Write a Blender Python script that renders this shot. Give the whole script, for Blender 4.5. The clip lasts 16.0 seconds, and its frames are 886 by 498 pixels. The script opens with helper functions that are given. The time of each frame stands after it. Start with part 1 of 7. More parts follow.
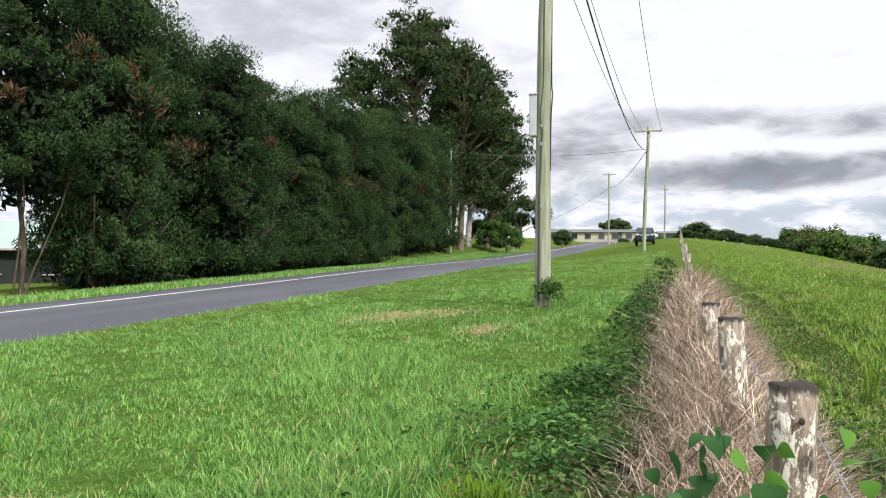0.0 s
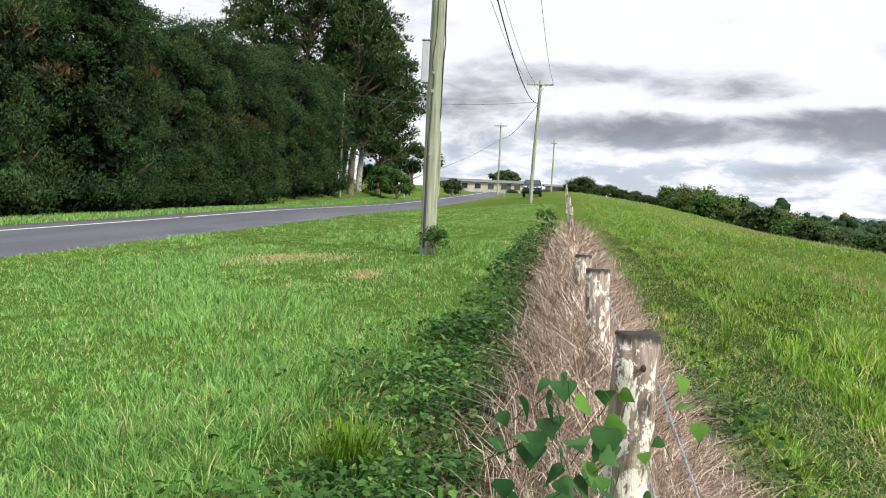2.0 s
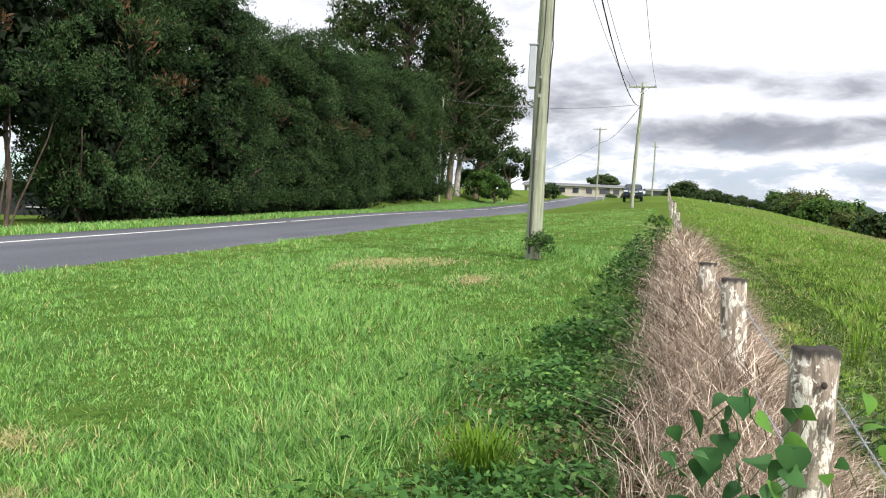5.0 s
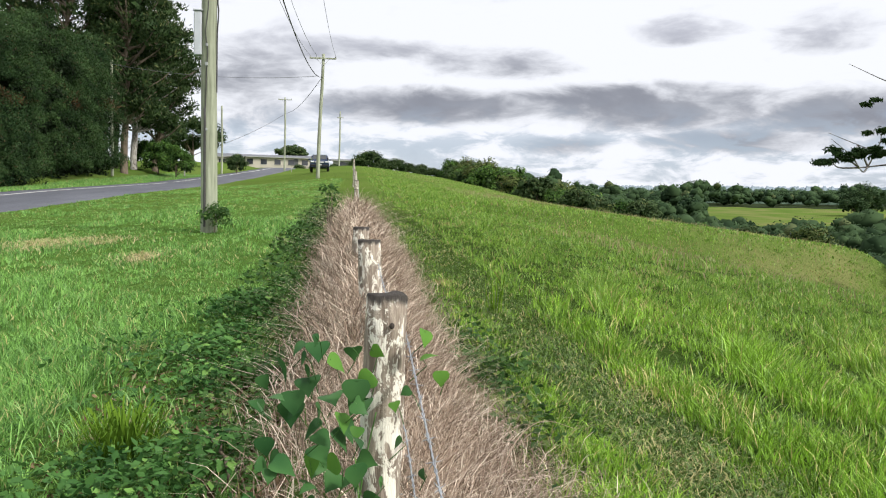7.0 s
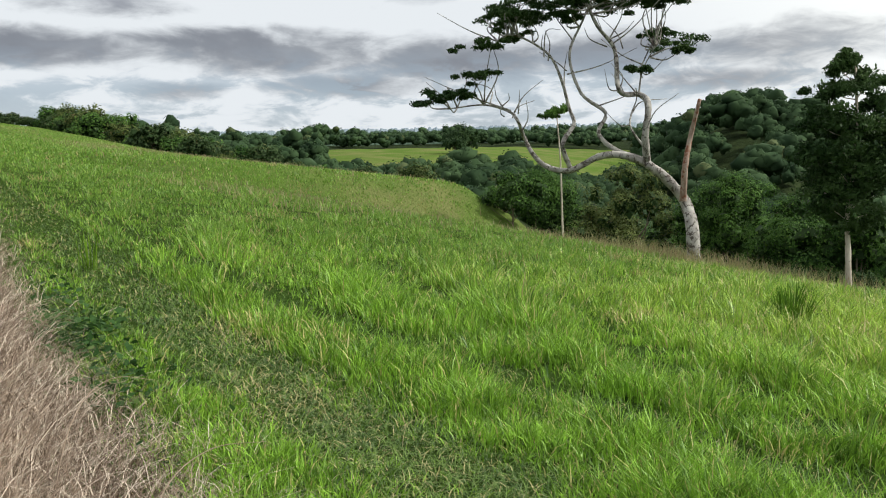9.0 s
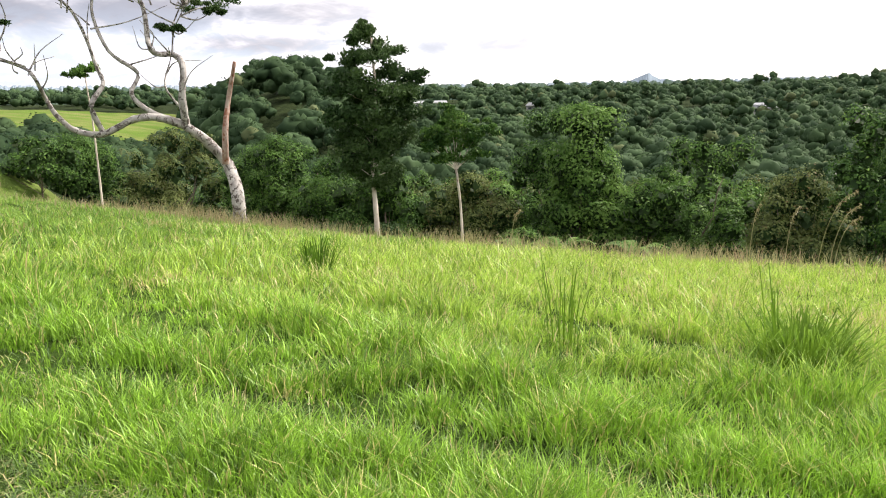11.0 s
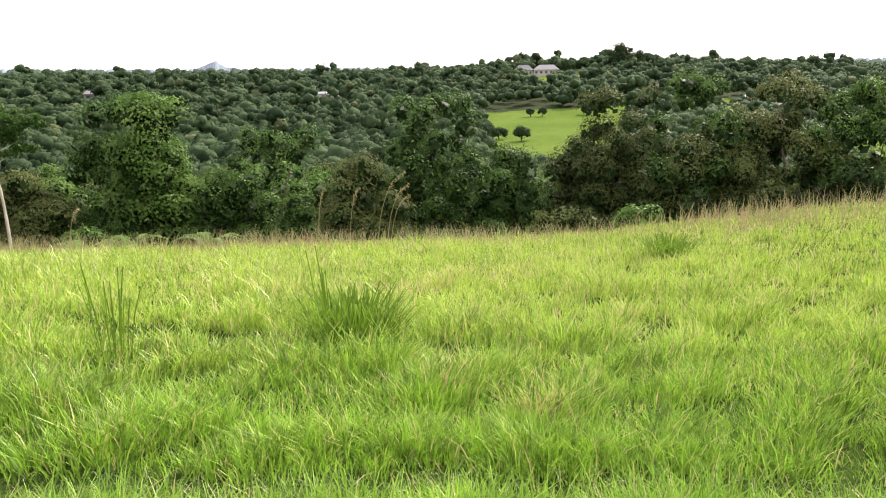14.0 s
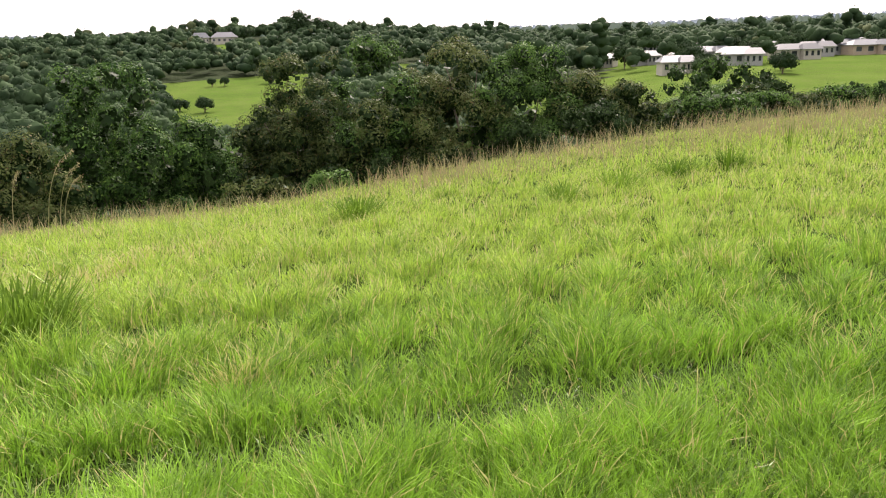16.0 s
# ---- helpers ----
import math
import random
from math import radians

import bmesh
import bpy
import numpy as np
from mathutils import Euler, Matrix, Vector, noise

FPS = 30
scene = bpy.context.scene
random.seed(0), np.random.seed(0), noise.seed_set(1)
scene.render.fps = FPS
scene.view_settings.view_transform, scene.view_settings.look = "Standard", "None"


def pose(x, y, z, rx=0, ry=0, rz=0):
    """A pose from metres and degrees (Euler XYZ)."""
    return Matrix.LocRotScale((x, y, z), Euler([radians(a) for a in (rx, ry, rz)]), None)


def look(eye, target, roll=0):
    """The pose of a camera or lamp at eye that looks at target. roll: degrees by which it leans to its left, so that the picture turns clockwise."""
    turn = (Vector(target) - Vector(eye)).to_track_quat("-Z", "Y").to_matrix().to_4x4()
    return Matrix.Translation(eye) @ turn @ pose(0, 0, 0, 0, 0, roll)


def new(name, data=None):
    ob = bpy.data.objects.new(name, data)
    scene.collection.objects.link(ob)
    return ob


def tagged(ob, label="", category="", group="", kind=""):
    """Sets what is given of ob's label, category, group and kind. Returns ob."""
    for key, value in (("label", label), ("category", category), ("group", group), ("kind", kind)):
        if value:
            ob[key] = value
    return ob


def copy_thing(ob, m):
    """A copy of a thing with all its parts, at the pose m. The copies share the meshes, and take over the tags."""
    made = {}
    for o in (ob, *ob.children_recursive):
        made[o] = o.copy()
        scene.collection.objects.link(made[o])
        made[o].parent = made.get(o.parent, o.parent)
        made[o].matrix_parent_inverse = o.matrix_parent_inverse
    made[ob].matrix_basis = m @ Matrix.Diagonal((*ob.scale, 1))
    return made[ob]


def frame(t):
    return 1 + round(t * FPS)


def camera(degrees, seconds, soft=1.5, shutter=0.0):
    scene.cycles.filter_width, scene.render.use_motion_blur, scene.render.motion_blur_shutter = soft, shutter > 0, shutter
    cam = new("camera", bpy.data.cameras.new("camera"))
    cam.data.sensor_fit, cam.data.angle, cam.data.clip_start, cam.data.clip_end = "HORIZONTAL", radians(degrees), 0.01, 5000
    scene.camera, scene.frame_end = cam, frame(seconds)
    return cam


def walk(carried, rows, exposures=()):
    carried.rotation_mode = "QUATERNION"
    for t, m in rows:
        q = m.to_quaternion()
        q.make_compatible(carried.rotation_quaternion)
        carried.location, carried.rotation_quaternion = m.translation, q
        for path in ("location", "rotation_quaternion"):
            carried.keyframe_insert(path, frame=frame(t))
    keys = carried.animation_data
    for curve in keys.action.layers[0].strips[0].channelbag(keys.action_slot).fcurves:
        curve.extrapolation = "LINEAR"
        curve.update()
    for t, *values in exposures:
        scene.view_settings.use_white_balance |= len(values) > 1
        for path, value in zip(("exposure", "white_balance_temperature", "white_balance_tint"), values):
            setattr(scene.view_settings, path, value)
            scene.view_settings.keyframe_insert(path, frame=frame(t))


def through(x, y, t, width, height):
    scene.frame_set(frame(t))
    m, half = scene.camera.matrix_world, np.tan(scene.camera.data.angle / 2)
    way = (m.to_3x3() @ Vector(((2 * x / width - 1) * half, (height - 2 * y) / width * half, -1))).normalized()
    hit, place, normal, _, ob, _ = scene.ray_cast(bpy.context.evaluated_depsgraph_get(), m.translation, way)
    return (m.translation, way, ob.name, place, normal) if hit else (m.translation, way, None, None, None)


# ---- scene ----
cam = camera(57.8, 16.0, soft=1.1)
PATH = [
    (0, (0.023, 0.23, 1.579), (-0.539, 2.148, 1.647), 0.7),
    (0.5, (0.032, 0.222, 1.573), (-0.483, 2.155, 1.602), 0.9),
    (1, (0.083, 0.236, 1.58), (-0.291, 2.201, 1.566), 2.0),
    (1.5, (0.095, 0.246, 1.58), (-0.2, 2.224, 1.546), 2.6),
    (2, (0.09, 0.251, 1.578), (-0.201, 2.228, 1.52), 2.8),
    (2.5, (0.073, 0.266, 1.572), (-0.271, 2.235, 1.486), 3.0),
    (3, (0.051, 0.279, 1.572), (-0.378, 2.23, 1.474), 3.4),
    (3.5, (0.011, 0.265, 1.577), (-0.498, 2.197, 1.491), 3.5),
    (3.7, (-0.011, 0.254, 1.571), (-0.549, 2.178, 1.484), 3.3),
    (5.8, (-0.107, 0.17, 1.586), (-0.585, 2.111, 1.545), 1.9),
    (6, (-0.043, 0.152, 1.573), (-0.442, 2.111, 1.52), 1.6),
    (6.5, (0.09, 0.107, 1.572), (-0.03, 2.102, 1.489), 1.2),
    (7, (0.202, 0.1, 1.573), (0.428, 2.085, 1.47), 1.1),
    (7.5, (0.252, 0.125, 1.577), (0.664, 2.078, 1.451), 0.6),
    (8, (0.308, 0.131, 1.566), (0.839, 2.054, 1.422), -0.4),
    (8.5, (0.366, 0.116, 1.553), (1.134, 1.954, 1.375), -0.7),
    (9, (0.464, 0.072, 1.532), (1.532, 1.747, 1.295), -1.2),
    (9.5, (0.561, 0.025, 1.501), (1.915, 1.472, 1.227), -1.2),
    (10, (0.625, -0.003, 1.469), (2.182, 1.217, 1.173), -0.9),
    (10.2, (0.644, -0.023, 1.463), (2.261, 1.113, 1.155), -0.8),
    (12.3, (0.883, -0.26, 1.469), (2.788, 0.208, 1.078), -1.6),
    (12.5, (0.896, -0.273, 1.464), (2.82, 0.099, 1.061), -1.6),
    (13, (0.89, -0.309, 1.461), (2.84, -0.172, 1.039), -0.9),
    (13.5, (0.883, -0.322, 1.47), (2.839, -0.314, 1.054), -0.7),
    (14, (0.884, -0.338, 1.465), (2.844, -0.444, 1.082), -0.8),
    (14.5, (0.896, -0.371, 1.461), (2.844, -0.66, 1.114), -0.8),
    (15, (0.884, -0.396, 1.453), (2.788, -0.906, 1.117), -0.6),
    (15.5, (0.873, -0.415, 1.447), (2.721, -1.091, 1.092), -0.6),
    (16, (0.825, -0.409, 1.445), (2.589, -1.223, 0.972), -1.6),
]
walk(cam, [(t, look(eye, target, roll)) for t, eye, target, roll in PATH],
     [(0, -0.05, 6450, 12), (3.5, 0.0, 6450, 12), (6.3, 0.12, 6400, 12), (7.2, -0.15, 6400, 10), (9, -0.3, 6400, 6), (10.2, 0.27, 6500, 11), (12.3, 0.66, 6800, 21), (14, 0.70, 6800, 21), (16, 0.47, 6800, 22)])

# ---- sky, sun and materials ----
SUN_AZ, SUN_EL = -38.0, 42.0


def nodes_of(name):
    m = bpy.data.materials.new(name)
    m.use_nodes = True
    nt = m.node_tree
    nt.nodes.clear()
    return m, nt


class Net:
    """A short way to write node trees."""

    def __init__(self, nt):
        self.nt = nt

    def put(self, sock, value):
        if isinstance(value, bpy.types.NodeSocket):
            self.nt.links.new(value, sock)
        elif value is not None:
            sock.default_value = value

    def math(self, op, a, b=0.0, c=None):
        n = self.nt.nodes.new("ShaderNodeMath")
        n.operation = op
        self.put(n.inputs[0], a)
        self.put(n.inputs[1], b)
        if c is not None:
            self.put(n.inputs[2], c)
        return n.outputs[0]

    def mix(self, fac, a, b):
        n = self.nt.nodes.new("ShaderNodeMix")
        n.data_type = "RGBA"
        self.put(n.inputs[0], fac)
        self.put(n.inputs[6], a if isinstance(a, bpy.types.NodeSocket) else (*a, 1))
        self.put(n.inputs[7], b if isinstance(b, bpy.types.NodeSocket) else (*b, 1))
        return n.outputs[2]

    def noise(self, vec, scale, detail=3.0, rough=0.55, warp=0.0):
        n = self.nt.nodes.new("ShaderNodeTexNoise")
        self.put(n.inputs["Vector"], vec)
        n.inputs["Scale"].default_value = scale
        n.inputs["Detail"].default_value = detail
        n.inputs["Roughness"].default_value = rough
        n.inputs["Distortion"].default_value = warp
        return n.outputs[0]

    def ramp(self, fac, stops):
        n = self.nt.nodes.new("ShaderNodeValToRGB")
        self.put(n.inputs[0], fac)
        e = n.color_ramp.elements
        while len(e) < len(stops):
            e.new(0.5)
        for k, (p, c) in zip(e, stops):
            k.position, k.color = p, (*(c if isinstance(c, tuple) else (c, c, c)), 1)
        return n.outputs[0]

    def step(self, v, lo, hi):
        n = self.nt.nodes.new("ShaderNodeMapRange")
        n.interpolation_type = "SMOOTHSTEP"
        self.put(n.inputs[0], v)
        n.inputs[1].default_value, n.inputs[2].default_value = lo, hi
        return n.outputs[0]

    def scaled(self, vec, s):
        n = self.nt.nodes.new("ShaderNodeMapping")
        self.put(n.inputs[0], vec)
        n.inputs["Scale"].default_value = s
        return n.outputs[0]

    def position(self):
        return self.nt.nodes.new("ShaderNodeNewGeometry").outputs["Position"]

    def island(self):
        return self.nt.nodes.new("ShaderNodeNewGeometry").outputs["Random Per Island"]

    def local(self):
        return self.nt.nodes.new("ShaderNodeTexCoord").outputs["Object"]

    def bump(self, h, strength, distance):
        n = self.nt.nodes.new("ShaderNodeBump")
        self.put(n.inputs["Height"], h)
        n.inputs["Strength"].default_value, n.inputs["Distance"].default_value = strength, distance
        return n.outputs[0]

    def surface(self, colour, rough=0.8, metal=0.0, normal=None, through=0.0, spec=0.3):
        p = self.nt.nodes.new("ShaderNodeBsdfPrincipled")
        self.put(p.inputs["Base Color"], colour if isinstance(colour, bpy.types.NodeSocket) else (*colour, 1))
        self.put(p.inputs["Roughness"], rough)
        p.inputs["Metallic"].default_value = metal
        p.inputs["Specular IOR Level"].default_value = spec
        if normal is not None:
            self.put(p.inputs["Normal"], normal)
        out = self.nt.nodes.new("ShaderNodeOutputMaterial")
        last = p.outputs[0]
        if through:
            t = self.nt.nodes.new("ShaderNodeBsdfTranslucent")
            self.put(t.inputs["Color"], colour if isinstance(colour, bpy.types.NodeSocket) else (*colour, 1))
            mx = self.nt.nodes.new("ShaderNodeMixShader")
            mx.inputs[0].default_value = through
            self.nt.links.new(last, mx.inputs[1])
            self.nt.links.new(t.outputs[0], mx.inputs[2])
            last = mx.outputs[0]
        self.nt.links.new(last, out.inputs[0])
        return p


# bearing, height, half width and half height in degrees, and weight
CLOUD_BANKS = ((118, 17, 12, 3.2, 0.7), (109, 13.5, 8, 2.6, 0.5), (91, 10.9, 6.0, 0.8, 0.9), (97, 8.5, 4.0, 2.6, 0.35), (84, 7.0, 11, 1.3, 1.1), (69, 7.0, 10, 1.6, 1.2), (57, 6.4, 7, 1.7, 1.1), (63, 4.8, 7, 0.9, 0.8),
               (75, 4.4, 3, 0.6, 0.8), (67.7, 12.1, 3.4, 0.7, 0.5), (58.2, 11.7, 2.8, 1.1, 0.6), (45, 6.6, 6, 1.4, 0.9), (34, 6.4, 6, 1.8, 0.8), (38, 4.6, 6, 0.8, 0.8), (22, 7.5, 6, 0.6, 0.8), (20, 4.3, 8, 0.9, 1.0), (9, 6.7, 4, 0.6, 0.8),
               (80, 10.2, 5, 0.9, 0.6), (-16.4, 7.0, 2.0, 0.5, 0.7), (-29, 6.2, 2.6, 0.6, 0.8), (150, 12, 22, 4, 0.8), (200, 14, 26, 5, 0.8), (-100, 13, 24, 4, 0.8))


def make_world():
    w = bpy.data.worlds.new("cloudy_sky")
    scene.world = w
    w.use_nodes = True
    nt = w.node_tree
    nt.nodes.clear()
    k = Net(nt)
    d = nt.nodes.new("ShaderNodeTexCoord").outputs["Generated"]
    sep = nt.nodes.new("ShaderNodeSeparateXYZ")
    nt.links.new(d, sep.inputs[0])
    up = sep.outputs[2]
    sky = nt.nodes.new("ShaderNodeTexSky")
    sky.sky_type, sky.sun_disc = "NISHITA", False
    sky.sun_elevation, sky.sun_rotation = radians(SUN_EL), radians(90 - SUN_AZ)
    blue = k.mix(1.0, (0, 0, 0), sky.outputs[0])
    dim = nt.nodes.new("ShaderNodeVectorMath")
    dim.operation = "SCALE"
    nt.links.new(blue, dim.inputs[0])
    dim.inputs[3].default_value = 0.085
    # cloud banks by compass bearing and height over the horizon, torn by two scales of noise
    turn = k.math("MULTIPLY", k.math("ARCTAN2", sep.outputs[1], sep.outputs[0]), 180 / math.pi)
    lift = k.math("MULTIPLY", k.math("ARCSINE", up), 180 / math.pi)
    flat = k.scaled(d, (1.0, 1.0, 2.8))
    big = k.noise(flat, 5.0, 5.0, 0.55, 0.5)
    fine = k.noise(flat, 15.0, 8.0, 0.6, 0.4)
    torn = k.math("ADD", k.math("MULTIPLY", k.math("SUBTRACT", big, 0.46), 3.4), k.math("MULTIPLY", k.math("SUBTRACT", fine, 0.5), 2.6))
    bank = -1.0
    for az, el, wide, high, much in CLOUD_BANKS:
        u = k.math("POWER", k.math("MULTIPLY", k.math("SUBTRACT", turn, az), 1 / wide), 2.0)
        v = k.math("POWER", k.math("MULTIPLY", k.math("SUBTRACT", lift, el), 1 / high), 2.0)
        one = k.math("MULTIPLY", k.math("SUBTRACT", 1.0, k.math("ADD", u, v)), much)
        bank = k.math("MAXIMUM", bank, one)
    shade = k.step(k.math("ADD", bank, torn), -0.45, 1.25)
    high_up = k.math("MULTIPLY", k.step(k.math("ADD", big, k.math("MULTIPLY", fine, 0.3)), 0.6, 0.8), k.step(up, 0.30, 0.45))
    shade = k.math("MAXIMUM", shade, k.math("MULTIPLY", high_up, 0.5))
    # brighter towards the hidden sun
    s = Vector((math.cos(radians(SUN_AZ)) * math.cos(radians(SUN_EL)), math.sin(radians(SUN_AZ)) * math.cos(radians(SUN_EL)), math.sin(radians(SUN_EL))))
    dot = nt.nodes.new("ShaderNodeVectorMath")
    dot.operation = "DOT_PRODUCT"
    nt.links.new(d, dot.inputs[0])
    dot.inputs[1].default_value = s
    glow = k.step(dot.outputs["Value"], 0.1, 0.62)
    white = k.mix(glow, (1.02, 1.04, 1.09), (1.5, 1.47, 1.42))
    grey = k.mix(k.step(big, 0.3, 0.7), (0.44, 0.46, 0.51), (0.30, 0.315, 0.365))
    grey = k.mix(k.math("MULTIPLY", k.step(lift, 8.0, 14.0), 0.8), grey, (0.74, 0.755, 0.84))
    grey = k.mix(k.math("MULTIPLY", glow, 0.55), grey, (1.05, 1.04, 1.03))
    cloud = k.mix(shade, white, grey)
    gap = k.math("MULTIPLY", k.math("SUBTRACT", 1.0, k.step(lift, 4.0, 8.0)), k.math("MULTIPLY", k.step(k.math("ADD", fine, k.math("MULTIPLY", big, 0.6)), 0.74, 0.92), k.math("SUBTRACT", 1.0, glow)))
    final = k.mix(k.math("MULTIPLY", gap, 0.8), cloud, k.mix(0.6, dim.outputs[0], (0.62, 0.72, 0.88)))
    bg = nt.nodes.new("ShaderNodeBackground")
    nt.links.new(final, bg.inputs[0])
    bg.inputs[1].default_value = 1.0
    out = nt.nodes.new("ShaderNodeOutputWorld")
    nt.links.new(bg.outputs[0], out.inputs[0])
    lamp = bpy.data.lights.new("sun", "SUN")
    lamp.energy, lamp.angle, lamp.color = 4.9, radians(7), (1.0, 0.95, 0.85)
    ob = new("sun", lamp)
    ob.matrix_world = look(s * 100, (0, 0, 0))


make_world()


def leafy(name, dark, light, through=0.35, odd=None, odd_share=0.0, rough=0.55, patch=0.6, vary=0.0):
    """Leaves or blades: every one a shade of its own, and broad patches over all."""
    m, nt = nodes_of(name)
    k = Net(nt)
    r = k.island()
    wide = k.noise(k.position(), patch, 2.0)
    f = k.math("ADD", k.math("MULTIPLY", r, 0.4), k.math("MULTIPLY", k.step(wide, 0.3, 0.7), 0.6))
    if vary:
        own = nt.nodes.new("ShaderNodeObjectInfo").outputs["Random"]
        f = k.math("ADD", f, k.math("MULTIPLY", k.math("SUBTRACT", own, 0.5), vary))
    c = k.mix(f, dark, light)
    if odd is not None:
        pick = k.math("FRACT", k.math("MULTIPLY", r, 37.0))
        c = k.mix(k.math("LESS_THAN", pick, odd_share), c, odd)
    k.surface(c, rough, through=through, spec=0.08)
    return m


def grassy(name, dark, light, dry, dry_at=(0.55, 0.75), dry_share=0.12, through=0.3):
    m, nt = nodes_of(name)
    k = Net(nt)
    p, r = k.position(), k.island()
    wide = k.step(k.noise(p, 0.35, 3.0), 0.32, 0.68)
    mid = k.step(k.noise(p, 1.7, 3.0), 0.3, 0.7)
    tuft = k.step(k.noise(k.scaled(p, (1, 1, 0.25)), 14.0, 3.0, 0.6), 0.40, 0.62)
    f = k.math("ADD", k.math("ADD", k.math("MULTIPLY", k.math("POWER", r, 1.5), 0.36), k.math("MULTIPLY", tuft, 0.38)), k.math("ADD", k.math("MULTIPLY", wide, 0.10), k.math("MULTIPLY", mid, 0.16)))
    c = k.mix(f, dark, light)
    pick = k.math("FRACT", k.math("MULTIPLY", r, 53.0))
    zone = k.step(k.noise(p, 0.55, 2.0), *dry_at)
    c = k.mix(k.math("LESS_THAN", pick, k.math("ADD", dry_share, k.math("MULTIPLY", zone, 0.5))), c, dry)
    k.surface(c, 0.42, through=through, spec=0.35)
    return m


def barky(name, a, b, scale=9.0, stretch=0.2, spots=None, spot_at=(0.55, 0.6), rough=0.9, bump=0.5):
    m, nt = nodes_of(name)
    k = Net(nt)
    p = k.local()
    grain = k.noise(k.scaled(p, (1, 1, stretch)), scale, 5.0, 0.62)
    c = k.mix(k.step(grain, 0.3, 0.7), a, b)
    c = k.mix(k.math("MULTIPLY", k.step(k.noise(p, 1.3, 3.0), 0.4, 0.75), 0.4), c, tuple(v * 0.6 for v in a))
    if spots is not None:
        c = k.mix(k.step(k.noise(p, scale * 1.1, 5.0, 0.68, 0.6), *spot_at), c, spots)
    k.surface(c, rough, normal=k.bump(grain, bump, 0.02), spec=0.2)
    return m


def painted(name, a, rough=0.6, metal=0.0, dirt=0.25, scale=2.0, spec=0.4):
    m, nt = nodes_of(name)
    k = Net(nt)
    p = k.local()
    f = k.math("ADD", k.math("MULTIPLY", k.noise(p, scale, 4.0), 0.6), k.math("MULTIPLY", k.noise(p, scale * 9, 3.0), 0.4))
    c = k.mix(k.step(f, 0.35, 0.75), a, tuple(v * (1 - dirt) for v in a))
    k.surface(c, rough, metal, spec=spec)
    return m


def ground_material():
    m, nt = nodes_of("ground_soil_and_turf")
    k = Net(nt)
    p = k.position()
    sep = nt.nodes.new("ShaderNodeSeparateXYZ")
    nt.links.new(p, sep.inputs[0])
    wide = k.step(k.noise(p, 0.06, 3.0), 0.3, 0.7)
    mid = k.step(k.noise(p, 0.45, 4.0), 0.3, 0.7)
    fine = k.noise(p, 9.0, 4.0, 0.65)
    turf = k.mix(wide, (0.085, 0.125, 0.033), (0.13, 0.17, 0.048))
    turf = k.mix(k.math("MULTIPLY", mid, 0.5), turf, (0.10, 0.19, 0.025))
    turf = k.mix(k.math("MULTIPLY", k.step(fine, 0.35, 0.7), 0.5), turf, (0.05, 0.10, 0.015))
    # browner seed heads over the upper paddock
    seed = k.math("MULTIPLY", k.step(k.noise(k.scaled(p, (1.0, 0.5, 1.0)), 0.11, 3.0), 0.42, 0.66), k.math("MULTIPLY", k.step(sep.outputs[0], 4.0, 9.0), k.step(sep.outputs[1], 9.0, 22.0)))
    turf = k.mix(k.math("MULTIPLY", seed, 0.75), turf, (0.17, 0.17, 0.07))
    # old thatch and soil at the foot of the long grass, with painted shade
    away = nt.nodes.new("ShaderNodeVectorMath")
    away.operation = "LENGTH"
    nt.links.new(p, away.inputs[0])
    thatch_shade = k.math("SUBTRACT", 1.0, k.step(away.outputs["Value"], 16.0, 40.0))
    thatch_shade = k.math("MULTIPLY", thatch_shade, k.step(sep.outputs[0], -9.5, -8.5))
    # on the paddock side the colour also holds the shade between blades
    turf = k.mix(k.math("MULTIPLY", thatch_shade, 0.8), turf, k.mix(k.step(sep.outputs[0], 0.6, 1.6), k.mix(k.step(fine, 0.35, 0.65), (0.042, 0.098, 0.017), (0.085, 0.150, 0.034)), k.mix(k.step(fine, 0.35, 0.65), (0.012, 0.028, 0.006), (0.030, 0.052, 0.013))))
    n = k.bump(k.math("ADD", fine, k.math("MULTIPLY", k.noise(p, 2.2, 3.0), 1.5)), 0.9, 0.12)
    k.surface(turf, 1.0, normal=n, spec=0.0)
    return m


def road_material():
    m, nt = nodes_of("worn_asphalt")
    k = Net(nt)
    p = k.position()
    grit = k.noise(p, 60.0, 3.0, 0.7)
    wide = k.noise(k.scaled(p, (1.0, 0.12, 1.0)), 0.9, 4.0)
    c = k.mix(k.step(wide, 0.3, 0.7), (0.060, 0.066, 0.086), (0.092, 0.100, 0.126))
    c = k.mix(k.math("MULTIPLY", k.step(grit, 0.4, 0.7), 0.5), c, (0.14, 0.14, 0.15))
    k.surface(c, 0.85, normal=k.bump(grit, 0.4, 0.01), spec=0.3)
    return m


def floor_material():
    m, nt = nodes_of("dark_green_forest_floor")
    k = Net(nt)
    p = k.position()
    # a darker green than the open turf
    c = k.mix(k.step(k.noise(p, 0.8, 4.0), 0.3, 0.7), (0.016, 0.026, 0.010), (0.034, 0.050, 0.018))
    k.surface(c, 0.95, normal=k.bump(k.noise(p, 2.5, 4.0), 0.8, 0.3), spec=0.05)
    return m


